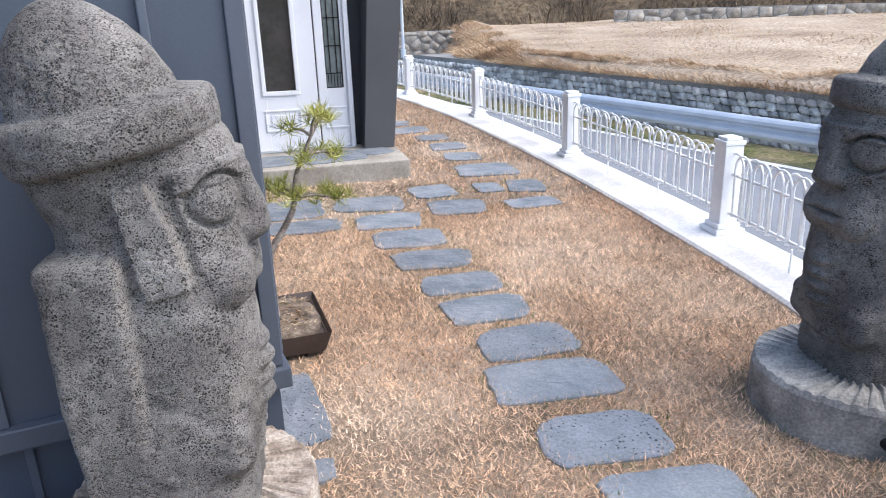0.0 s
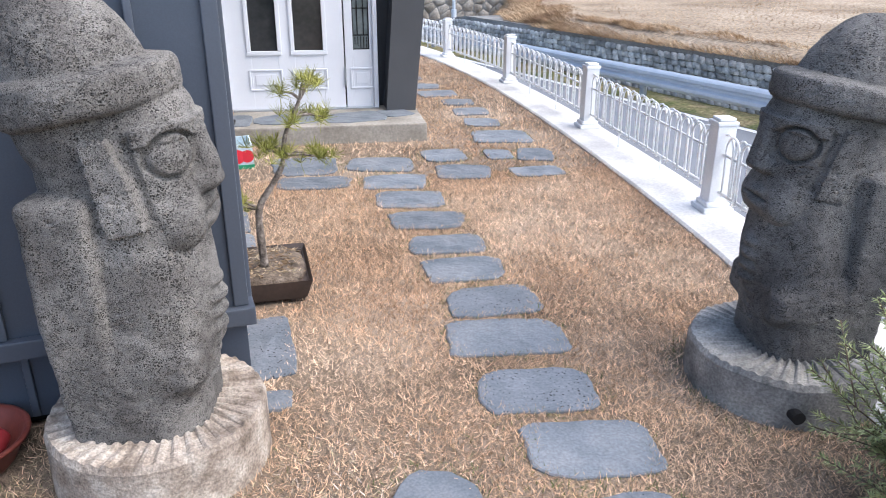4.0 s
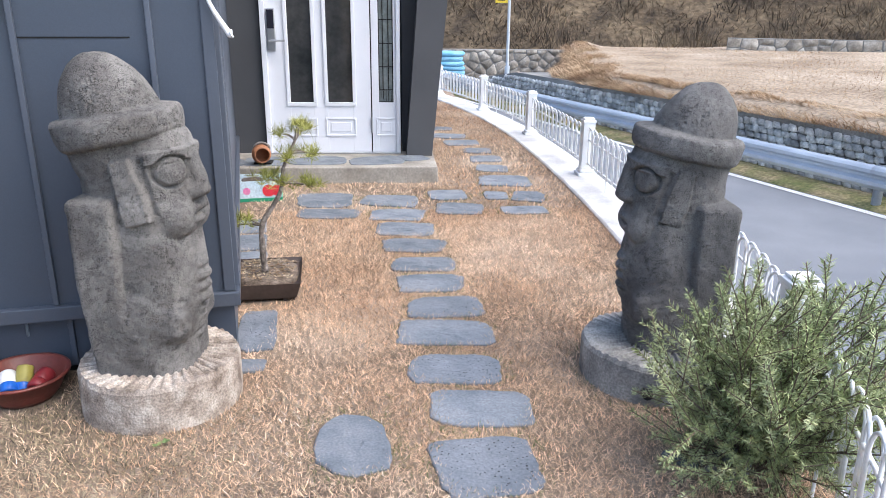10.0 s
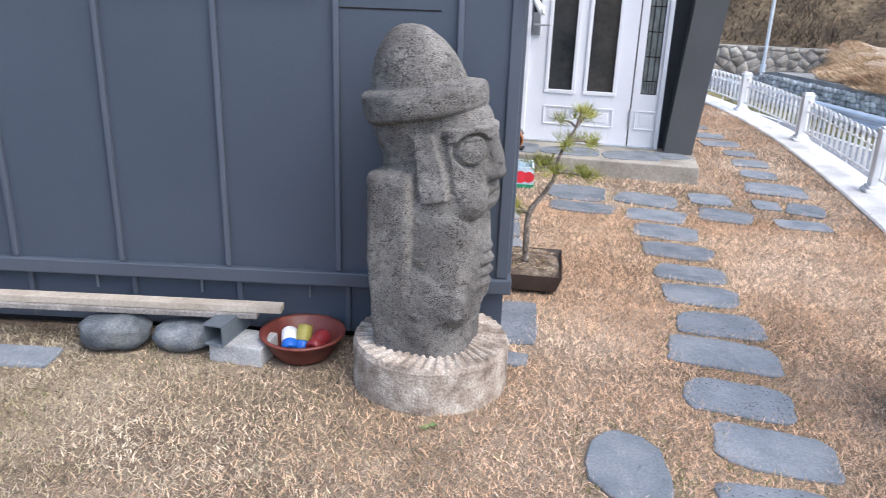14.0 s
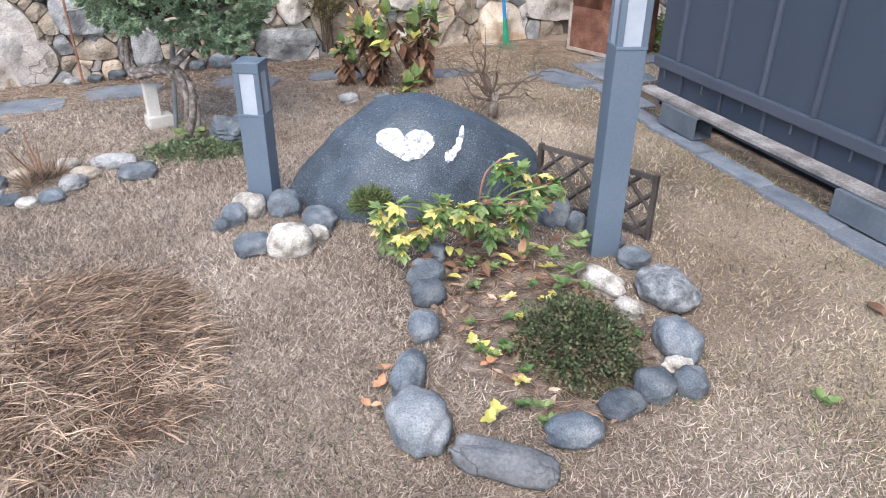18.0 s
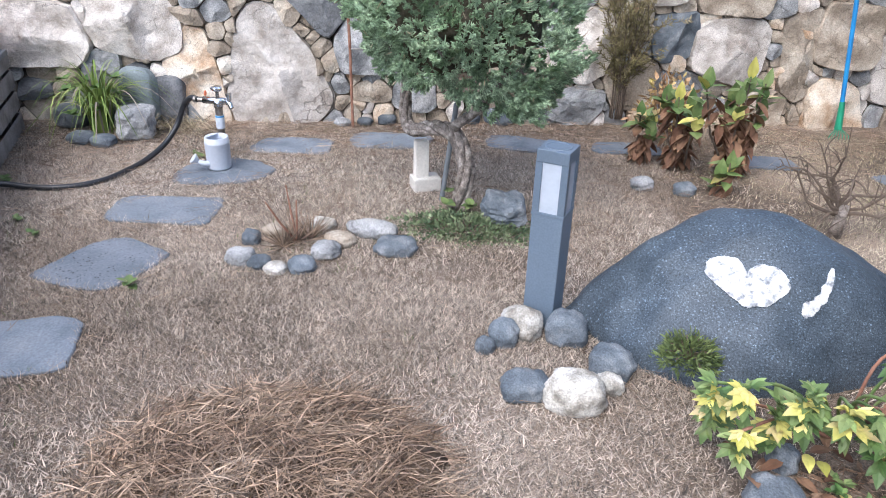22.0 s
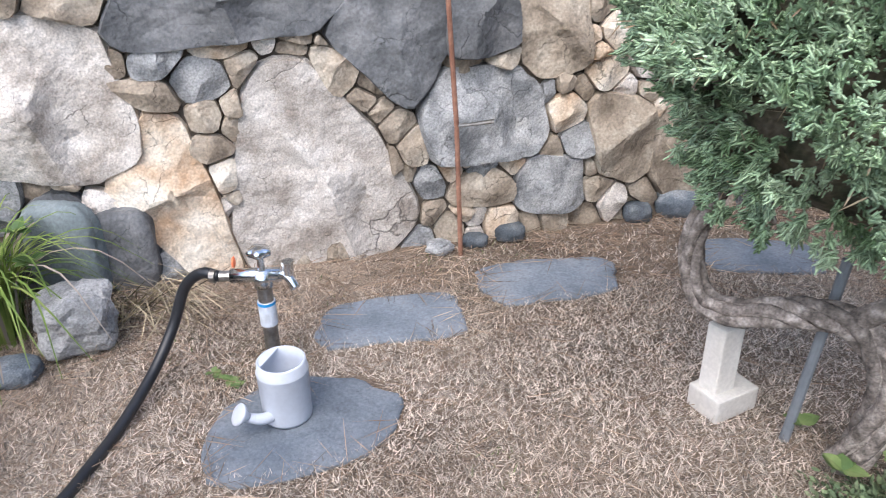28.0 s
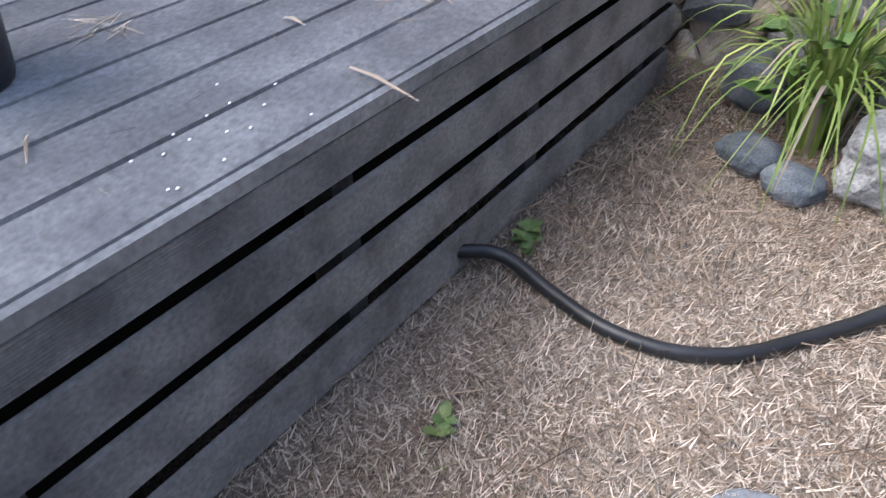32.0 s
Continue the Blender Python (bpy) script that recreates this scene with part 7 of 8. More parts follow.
for row in ((3.53, 0.12, 0.16, 0.15, TAN), (4.05, 0.15, 0.20, 0.18, CREAM), (2.22, 0.14, 0.24, 0.09, GREY), (2.33, 0.50, 0.15, 0.22, PALE), (1.80, 0.30, 0.20, 0.22, TAN), (1.72, 0.75, 0.24, 0.18, PALE), (2.10, 0.80, 0.14, 0.14, GREY), (1.55, 1.10, 0.26, 0.14, TAN), (2.62, 0.25, 0.18, 0.16, TAN), (2.95, 0.22, 0.15, 0.14, GREY), (4.05, 0.62, 0.22, 0.20, TAN), (4.45, 0.40, 0.20, 0.26, PALE), (4.35, 0.92, 0.24, 0.14, GREY), (4.85, 0.75, 0.22, 0.20, CREAM)):
    stone(*row)
for row in ((-1.17, 0.55, 0.31, 0.20, PALE), (-0.80, 0.36, 0.15, 0.10, GREY), (-1.18, 0.30, 0.09, 0.05, TAN), (-1.24, 0.20, 0.12, 0.06, DARK), (-1.00, 0.30, 0.07, 0.07, TAN), (-1.20, 0.08, 0.12, 0.06, TAN), (-0.62, 0.20, 0.13, 0.18, DARK), (-0.92, 0.12, 0.14, 0.10, GREY), (-1.65, 0.30, 0.22, 0.25, PALE), (-1.75, 0.75, 0.28, 0.20, TAN), (-1.25, 0.90, 0.20, 0.13, GREY), (-1.2, 1.2, 0.28, 0.14, PALE), (-2.15, 0.35, 0.24, 0.26, CREAM)):
    stone(*row)


def hull(points):
    pts = sorted(set(points))
    out = []
    for seq in (pts, pts[::-1]):
        half = []
        for p in seq:
            while len(half) > 1 and (half[-1][0] - half[-2][0]) * (p[1] - half[-2][1]) - (half[-1][1] - half[-2][1]) * (p[0] - half[-2][0]) <= 1e-9:
                half.pop()
            half.append(p)
        out += half[:-1]
    return out


def resample(poly, n):
    seg = [math.hypot(b[0] - a[0], b[1] - a[1]) for a, b in zip(poly, poly[1:] + poly[:1])]
    total, out, i, acc = sum(seg), [], 0, 0.0
    for k in range(n):
        s = total * k / n
        while acc + seg[i] < s:
            acc += seg[i]
            i += 1
        t = (s - acc) / max(seg[i], 1e-9)
        a, b = poly[i], poly[(i + 1) % len(poly)]
        out.append((a[0] + (b[0] - a[0]) * t, a[1] + (b[1] - a[1]) * t))
    return out


def stone_wall():
    rg = np.random.default_rng(11)
    for t in range(9000):
        u, z = rg.uniform(WALL_L0, WALL_L1), rg.uniform(0.02, WALL_H)
        r = rg.uniform(0.04, 0.075) if t < 4500 else rg.uniform(0.022, 0.04)
        if z > 1.25 or u > 4.6 or u < -1.9:
            r = rg.uniform(0.07, 0.24)
        if all(math.hypot(u - s[0], z - s[1]) > 0.90 * s[2] + r * 0.85 for s in SEEDS):
            GROUPS.append(((TAN, TAN, GREY, PALE, CREAM, TAN)[int(rg.integers(0, 6))], [len(SEEDS)], r))
            SEEDS.append((u, z, r, len(GROUPS) - 1))
    core = boxed(WALL_L0, 0.05, -0.1, WALL_L1, 0.7, WALL_H)
    for v in core.verts:
        v.co.y += 0.06 * v.co.z * (v.co.y < 0.3)
    wall = solid("wall_stone", core, M_MORTAR, WALL, "retaining wall of large fitted natural boulders", "wall", kind="structure")
    for i, (kind, ids, r) in enumerate(GROUPS):
        corners = []
        for k in ids:
            u, z, rk, _ = SEEDS[k]
            lim = rk * 1.55 + 0.05
            poly = [(u + lim * math.cos(2 * math.pi * q / 14), z + lim * math.sin(2 * math.pi * q / 14)) for q in range(14)]
            poly = clip_cell(clip_cell(poly, 0, -1, 0.06), 0, 1, WALL_H + 0.05)
            for a, b, s, g in SEEDS:
                if g != i and abs(a - u) < 1.3 and abs(b - z) < 1.3:
                    poly = clip_cell(poly, a - u, b - z, ((a * a + b * b - s * s) - (u * u + z * z - rk * rk)) / 2)
                    if len(poly) < 3:
                        break
            if len(poly) > 2:
                corners += poly
        if len(corners) < 3:
            continue
        poly = rounded(hull(corners), 1)
        cx, cz = sum(p[0] for p in poly) / len(poly), sum(p[1] for p in poly) / len(poly)
        span = max(math.hypot(a - cx, b - cz) for a, b in poly)
        gap = 0.001 + 0.004 * rg.random()
        large = r > 0.085
        pts = []
        for a, b in resample(poly, 44 if large else 20):
            d = math.hypot(a - cx, b - cz)
            k = (d - gap) / d * (1 + 0.035 * noise.noise(Vector((a * 14, b * 14, i))) + 0.02 * noise.noise(Vector((a * 40, b * 40, i))))
            pts.append((cx + (a - cx) * k, cz + (b - cz) * k))
        bulge = min(0.13, 0.30 * r + 0.025) * rg.uniform(0.8, 1.2)
        out0 = rg.uniform(-0.01, 0.03) if large else rg.uniform(0.01, 0.05)
        cuts = [(rg.normal(0, 0.38), rg.normal(0.08, 0.34), bulge * rg.uniform(0.78, 0.98)) for _ in range(5)]
        rings = []
        bm = bmesh.new()
        prof = ((1.0, 0.12), (1.0, 0.02), (0.99, -0.42), (0.968, -0.76), (0.925, -0.94), (0.81, -1.02), (0.64, -1.07), (0.44, -1.10), (0.22, -1.12), (0.07, -1.13))
        for s, dep in prof if large else prof[1:8:2] + prof[-1:]:
            ring = []
            for a, b in pts:
                x, zz = cx + (a - cx) * s, cz + (b - cz) * s
                y = dep * bulge if dep < 0 else dep
                n3 = Vector((x * 6, zz * 6, i * 3.3))
                if dep < 0.05:
                    y = min(max([y] + [p * (x - cx) + q * (zz - cz) - c for p, q, c in cuts]), 0.02 if s > 0.97 else -0.01)
                    y += (0.024 * noise.noise(n3) + 0.013 * abs(noise.noise(n3 * 2.6)) + 0.007 * noise.noise(n3 * 6.5)) * min(1, span * 4)
                ring.append(bm.verts.new((x, y + out0 * (dep < 0.1) + 0.06 * zz, zz)))
            rings.append(ring)
        n = len(pts)
        for a, b in zip(rings, rings[1:]):
            for k in range(n):
                bm.faces.new((a[k], a[(k + 1) % n], b[(k + 1) % n], b[k]))
        bm.faces.new(rings[-1])
        bmesh.ops.recalc_face_normals(bm, faces=bm.faces)
        ob = part("boulder" if large else "packing_stone", bm, kind, wall, smooth=True)
        ob.data.set_sharp_from_angle(angle=math.radians(26 if large else 34))


stone_wall()
solid("ground_terrace", boxed(WALL_L0 - 3, 0.5, WALL_H - 0.2, WALL_L1 + 3, 8, WALL_H + 0.02), M_BANK, WALL, "dry grass terrace above the stone wall", "terrace", kind="structure")

# stones at the foot of the wall, sedge clump
for x, y, a, b, h, rz, s, mt, lab in ((-5.60, -1.92, 0.18, 0.21, 0.20, 20, 200, M_ROCK_GREY, "rough pale grey rock beside the sedge"), (-5.91, -2.055, 0.11, 0.245, 0.37, -8, 201, M_TEAL, "upright smooth blue-grey stone leaning on the wall"), (-5.985, -1.885, 0.12, 0.20, 0.31, 10, 202, M_ROCK_DARK, "dark grey stone leaning on the wall"), (-5.46, -2.20, 0.13, 0.16, 0.07, 0, 203, M_RIVER, "small grey stone under the sedge"), (-5.44, -2.05, 0.12, 0.14, 0.07, 0, 204, M_RIVER, "small grey stone under the sedge"), (-5.72, -2.42, 0.16, 0.2, 0.16, 0, 205, M_RIVER, "grey stone behind the sedge"), (-6.25, -0.52, 0.10, 0.12, 0.07, 0, 206, M_RIVER, "small grey pebble at the wall foot"), (-6.2, -0.66, 0.08, 0.1, 0.05, 0, 207, M_RIVER, "small grey pebble at the wall foot"), (-6.15, -0.8, 0.09, 0.1, 0.05, 0, 208, M_ROCK_GREY, "small grey pebble at the wall foot"), (-6.42, 0.2, 0.12, 0.2, 0.12, 0, 209, M_RIVER, "smooth grey stone at the wall foot"), (-6.38, 0.02, 0.1, 0.12, 0.08, 0, 210, M_RIVER, "smooth grey stone at the wall foot")):
    solid("foot_stone", boulder(a, b, h, s, 0.20 if mt is M_ROCK_GREY else 0.06 if h > 0.25 else 0.10, 4, flat=0.06, square=4.6 if h > 0.19 else 3.0), mt, pose(x, y, 0, 0, 0, rz), lab, "stone", "wall foot stones", smooth=mt is not M_ROCK_GREY)
    FOOT.append((x, y, a * 0.4, b * 0.4, radians(rz)))


def sedge(x, y, n, ln, seed):
    rg = np.random.default_rng(seed)
    q = thing("sedge_clump", pose(x, y, 0), "arching yellow-green sedge clump by the stone wall", "grass clump")
    for k in range(n):
        a = rg.uniform(0, 6.28)
        L = ln * rg.uniform(0.6, 1.15)
        out = rg.uniform(0.1, 1.0) ** 0.6
        r = rg.uniform(0.01, 0.08)
        bend = rg.normal(0, 0.22)
        pts = smooth_path([(r * math.cos(a), r * math.sin(a), 0), (L * out * 0.28 * math.cos(a), L * out * 0.28 * math.sin(a), L * (0.62 - 0.18 * out)), (L * out * 0.66 * math.cos(a + bend * 0.5), L * out * 0.66 * math.sin(a + bend * 0.5), L * (0.92 - 0.45 * out)), (L * out * math.cos(a + bend), L * out * math.sin(a + bend), max(0.012, L * (1.08 - 0.98 * out)))], 3)
        bm = bmesh.new()
        w = rg.uniform(0.006, 0.0125)
        side = Vector((-math.sin(a), math.cos(a), 0))
        keel = Vector((0, 0, -0.22))
        rows = []
        for i, p in enumerate(pts):
            h = w * (1 - (i / len(pts)) ** 2.2) / 2
            rows.append([bm.verts.new(p - side * h), bm.verts.new(p + keel * h), bm.verts.new(p + side * h)])
        for r0, r1 in zip(rows, rows[1:]):
            for i in (0, 1):
                bm.faces.new((r0[i], r0[i + 1], r1[i + 1], r1[i]))
        part("blade", bm, M_BLADE if rg.random() < 0.9 else M_STRAW_GREY, q)


sedge(-5.67, -2.19, 165, 0.52, 3)


def dry_tuft(x, y, n, ln, seed):
    rg = np.random.default_rng(seed)
    a = rg.uniform(-0.9, 1.7, n)
    d = np.stack([np.cos(a), np.sin(a)], 1)
    o = np.concatenate([np.array((x, y)) + rg.normal(size=(n, 2)) * 0.075, np.zeros((n, 1))], 1)
    L = ln * rg.uniform(0.5, 1.1, (n, 1))
    m = np.concatenate([o[:, :2] + d * L * 0.5, L * rg.uniform(0.10, 0.5, (n, 1))], 1)
    e = np.concatenate([o[:, :2] + d * L + rg.normal(size=(n, 2)) * 0.03, rg.uniform(0.012, 0.05, (n, 1))], 1)
    v, f = stack(blades(o, m, 0.0045), blades(m, e, 0.0035))
    tagged(new("dry_grass_tuft", arrays("dry_grass_tuft", v, f, M_STRAW_SHADE)), "fallen tan dry grass beside the blue-grey stone", "dry grass", kind="stuff")


dry_tuft(-5.86, -1.82, 120, 0.30, 14)
rosettes("broadleaf_seedling", pose(-5.75, -2.28, 0), "glossy green broad-leaved seedlings in the sedge", [(0, 0, 0.30), (0.10, 0.10, 0.28), (-0.02, 0.16, 0.32), (0.12, -0.08, 0.26), (0.15, 0.02, 0.20), (0.05, 0.22, 0.25), (0.02, -0.15, 0.30), (0.16, 0.14, 0.18), (0.2, -0.02, 0.14)], M_LEAF_DEEP, 0.062, 0.042, 8, 9)

# ---- juniper ----
def juniper():
    rg = np.random.default_rng(21)
    q = thing("juniper_tree", pose(0, 0, 0), "trained juniper with twisted trunk and dense round crown", "tree")
    main = smooth_path([(-4.975, 0.125, -0.02), (-4.945, 0.15, 0.11), (-4.935, 0.158, 0.24), (-4.96, 0.13, 0.325), (-5.00, 0.075, 0.385), (-5.06, -0.03, 0.38), (-5.125, -0.12, 0.34), (-5.20, -0.172, 0.335), (-5.25, -0.20, 0.42), (-5.25, -0.185, 0.56), (-5.20, -0.10, 0.80)], 6)
    part("trunk", tube(bmesh.new(), main, [(0.036 - 0.00026 * k) * (1 + 0.22 * noise.noise(Vector((k * 0.6, 0, 0)))) for k in range(len(main))], 14), M_BARK, q, "grey-brown twisted stringy trunk", smooth=True)
    for j in range(5):
        strand = []
        for k, w in enumerate(main):
            a = 6.283 * j / 5 + 0.13 * k
            t = (main[min(k + 1, len(main) - 1)] - main[max(k - 1, 0)]).normalized()
            s1 = t.cross(Vector((0.3, 0.9, 0.2))).normalized()
            strand.append(w + (s1 * math.cos(a) + t.cross(s1) * math.sin(a)) * (0.029 - 0.0002 * k))
        part("bark_strand", tube(bmesh.new(), strand, [(0.019 - 0.0001 * k) * (1 + 0.3 * noise.noise(Vector((k * 0.5, j * 5, 0)))) for k in range(len(main))], 9), M_BARK, q, smooth=True)
    part("limb", tube(bmesh.new(), smooth_path([(-5.00, 0.075, 0.385), (-4.96, 0.11, 0.44), (-4.92, 0.20, 0.52), (-4.97, 0.34, 0.68)], 5), [0.029 - 0.0008 * k for k in range(16)], 10), M_BARK, q, smooth=True)
    c = Vector((-5.07, 0.085, 0.95))
    R = Vector((0.52, 0.545, 0.50))
    for k in range(26):
        d = Vector((rg.normal(), rg.normal(), rg.normal(0, 0.8))).normalized()
        e = c + Vector((d.x * R.x, d.y * R.y, d.z * R.z)) * 0.8
        s = Vector((-5.22, -0.12, 0.70)) if e.y < 0.1 else Vector((-4.97, 0.34, 0.66))
        part("branch", tube(bmesh.new(), smooth_path([s, (s + e) / 2 + Vector((0, 0, 0.04)), e], 4), [0.015 - 0.0012 * i for i in range(9)], 5), M_BARK, q, smooth=True)
    # sprays of scale leaves: plumes of short blunt shoots over a lumpy crown
    n = 6600
    k = np.arange(n)
    ph, th = np.arccos(1 - 2 * (k + 0.5) / n), math.pi * (1 + 5 ** 0.5) * k
    d = np.stack([np.cos(th) * np.sin(ph), np.sin(th) * np.sin(ph), np.cos(ph)], 1) + rg.normal(size=(n, 3)) * 0.03
    d /= np.linalg.norm(d, axis=1, keepdims=True)
    lump = np.array([noise.noise(Vector(v) * 3.2 + Vector((3, 0, 0))) + 0.7 * noise.noise(Vector(v) * 7.5 + Vector((9, 0, 0))) for v in d])
    ok = (d[:, 2] > -0.86) & (lump > -0.8)
    d, lump = d[ok], lump[ok]
    n = len(d)
    rr = 0.95 + 0.24 * lump - 0.06 * rg.random(n)
    p = np.array(c) + d * np.array(R) * rr[:, None] * np.where(d[:, 2:3] < 0, np.array([[1, 1, 0.88]]), 1.0)
    p[:, 2] -= 0.20 * d[:, 1] * np.clip((0.35 - d[:, 2]) / 0.7, 0, 1)
    ax = d * 0.9 + rg.normal(size=(n, 3)) * 0.25 + np.array((0, 0, 0.42))
    ax /= np.linalg.norm(ax, axis=1, keepdims=True)
    vq = []
    size = rg.uniform(0.75, 1.3, (n, 1))
    for j in range(22):
        o = p - ax * 0.012 + rg.normal(size=(n, 3)) * 0.0045 + ax * rg.uniform(0, 0.022, (n, 1)) * size
        dj = ax + rg.normal(size=(n, 3)) * 0.42
        dj /= np.linalg.norm(dj, axis=1, keepdims=True)
        vq.append(plumes(o, o + dj * rg.uniform(0.009, 0.020, (n, 1)) * size, 0.0062))
    v, f = stack(*vq)
    ob = part("foliage", arrays("foliage", v, f, M_JUNIPER), M_JUNIPER, q, "dense blue-green scale foliage")
    pick = rg.choice(n, 420, replace=False)
    o = p[pick] + d[pick] * 0.01
    dj = d[pick] * 0.6 + rg.normal(size=(420, 3)) * 0.6
    v, f = stack(blades(o, o + dj / np.linalg.norm(dj, axis=1, keepdims=True) * rg.uniform(0.02, 0.075, (420, 1)), 0.0035))
    tagged(part("dry_shoots", arrays("dry_shoots", v, f, M_TWIG_PALE), M_TWIG_PALE, q), "dead tan shoots caught in the crown", kind="stuff")
    # Solid inner blob; its dark brown puts the crown's shade into the colour.
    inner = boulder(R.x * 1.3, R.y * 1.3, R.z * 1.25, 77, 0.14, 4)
    part("inner_shade", inner, mat("dark_inner_twigs", [(0.035, 0.038, 0.022), (0.085, 0.075, 0.05), (0.13, 0.105, 0.075)], 22, 90, 0.95, 0, 0.8, 60, 0.4), q, "inner blob darkened as the shade and twigs inside the crown", m=pose(c.x, c.y, c.z - R.z * 0.60))


juniper()
wb = thing("support_block", pose(-5.20, -0.10, 0, 0, 0, 25), "white chalky block propping the juniper branch", "block")
part("upright", boxed(-0.03, -0.04, 0.0, 0.03, 0.03, 0.265, bevel=0.006), M_STYRO, wb)
part("base", boxed(-0.045, -0.055, 0, 0.06, 0.09, 0.07, bevel=0.006), M_STYRO, wb)
keep_clear(pose(-5.20, -0.10, 0, 0, 0, 25), 0.06, 0.08)
stake = thing("garden_stake", pose(-5.06, 0.025, 0), "grey plastic stake propping the juniper", "stake")
part("stake", rod(bmesh.new(), (0.0, 0.0, -0.02), (-0.02, 0.06, 0.50), 0.013, n=10), M_STICK, stake)
part("tie", tube(bmesh.new(), [(-0.02, 0.058, 0.48), (-0.01, 0.08, 0.55), (-0.02, 0.09, 0.64)], 0.003, 5), M_ROD, stake)
solid("moss_rock", boulder(0.23, 0.20, 0.14, 220, 0.20, 4, flat=0.10, square=3.4), M_RIVER, pose(-4.86, 0.36, 0, 0, 0, 15), "angular grey rock among groundcover", "rock")
mound_leaves("groundcover", pose(-4.74, 0.20, 0), "low dark green mat of groundcover", 3400, 0.19, 0.33, 0.055, 0.020, 0.010, mat("groundcover_leaf", [(0.06, 0.09, 0.045), (0.13, 0.17, 0.085), (0.27, 0.29, 0.18)], 14, 30, 0.7, 0, 0, 60, 0.2, island=0.4), 9, "groundcover")
rosettes("groundcover_leaves", pose(-5.0, 0.08, 0), "round green leaves at the juniper foot", [(0.12, 0.12, 0.06), (0.10, 0.0, 0.05), (0.05, 0.30, 0.05), (-0.06, -0.02, 0.05)], M_LEAF, 0.055, 0.045, 10, 8)
rs = thing("plant_stake", pose(-6.12, -0.72, 0), "thin rusty iron stake against the stone wall", "stake")
part("rod", tube(bmesh.new(), [(0, 0, -0.02), (-0.02, -0.01, 0.5), (-0.10, -0.06, 1.5)], 0.009, 7), M_ROD, rs)
part("clip", tube(bmesh.new(), [(-0.02, -0.02, 0.50), (-0.02, 0.05, 0.505), (-0.015, 0.12, 0.515)], [0.006, 0.006, 0.008], 6), M_PIPE, rs)

# ---- withered hydrangeas and ferny shrub ----
def hydrangea(x, y, h, w, seed, stems=4):
    rg = np.random.default_rng(seed)
    q = thing("withered_hydrangea", pose(x, y, 0), "hydrangea with brown withered and fresh green leaves", "plant", "hydrangeas")
    for s in range(stems):
        tip = Vector((rg.normal(0, w * 0.35), rg.normal(0, w * 0.45), h * rg.uniform(0.65, 1.0)))
        stalk = part("stem", tube(bmesh.new(), [(rg.normal(0, 0.03), rg.normal(0, 0.04), 0), (tip.x * 0.7, tip.y * 0.7, tip.z * 0.5), tip], [0.008, 0.006, 0.005], 6), M_TWIG, q)
        for j in range(int(tip.z / 0.022)):
            z = tip.z * (0.12 + 0.78 * rg.random())
            b = Vector((tip.x * 0.85 * z / tip.z, tip.y * 0.85 * z / tip.z, z))
            a = rg.uniform(0, 6.28)
            d = Vector((math.cos(a) * 0.65, math.sin(a) * 0.65, -rg.uniform(0.5, 1.3))).normalized()
            bm = bmesh.new()
            broad_leaf(bm, b, b + d * rg.uniform(0.08, 0.13), rg.uniform(0.045, 0.07), (0, 0, 1), fold=0.6, droop=-0.1)
            part("withered_leaf", bm, M_LEAF_BROWN, stalk)
        for j in range(8):
            a = 6.28 * j / 6 + rg.uniform(-0.3, 0.3)
            el = rg.uniform(-0.3, 0.9) if j < 6 else 1.4
            d = Vector((math.cos(a) * math.cos(el), math.sin(a) * math.cos(el), math.sin(el)))
            bm = bmesh.new()
            b = tip - Vector((0, 0, rg.uniform(0, 0.10)))
            broad_leaf(bm, b, b + d * rg.uniform(0.09, 0.13), rg.uniform(0.05, 0.07), (0, 0, 1) if el < 1 else (1, 0, 0))
            part("leaf", bm, M_LEAF_YEL if rg.random() < 0.12 else M_LEAF, stalk)


hydrangea(-5.85, 1.06, 0.33, 0.14, 1, 3)
hydrangea(-5.78, 1.28, 0.46, 0.22, 2, 5)
hydrangea(-5.76, 1.58, 0.58, 0.22, 3, 6)
hydrangea(-5.45, 1.50, 0.18, 0.08, 4, 2)
river_stone(-5.45, 1.06, 0.09, 0.13, 0.07, 20, 230, material=M_ROCK_GREY, label="pale stone beside the hydrangeas", group="hydrangea stones")
river_stone(-5.42, 1.28, 0.1, 0.12, 0.07, 0, 231, label="grey stone beside the hydrangeas", group="hydrangea stones")
mound_leaves("yellow_spirea", pose(-6.20, 1.25, 0.12), "small yellow and brown-leaved shrub by the wall", 520, 0.13, 0.20, 0.36, 0.045, 0.022, M_SPIREA, 14)
leafy_shrub("fern_shrub", pose(-6.60, 0.98, 0.05), "brown-green feathery shrub against the stone wall", 16, 0.22, 1.0, 46, 0.035, 0.006, mat("brown_green_spray", [(0.14, 0.12, 0.045), (0.23, 0.20, 0.09), (0.30, 0.24, 0.13)], 6, 30, 0.8, 0, 0, 60, 0.2, island=0.35), 17)
br = thing("blue_rake", pose(-6.68, 2.38, 0), "blue-handled rake with a green head leaning on the wall", "rake")
part("handle", rod(bmesh.new(), (0.02, 0.03, 0.20), (-0.16, -0.10, 1.75), 0.014, n=10), M_BLUEROD, br)
part("socket", rod(bmesh.new(), (0.035, 0.04, 0.06), (0.018, 0.028, 0.24), 0.024, 0.017, n=10), M_GREENP, br, "green plastic socket")
hd = bmesh.new()
for k in range(7):
    tube(hd, [(0.03, 0.04, 0.08), (0.05, 0.0 + 0.018 * k, 0.03), (0.07, -0.02 + 0.022 * k, 0.005)], 0.003, 4)
part("tines", hd, M_GREENP, br)


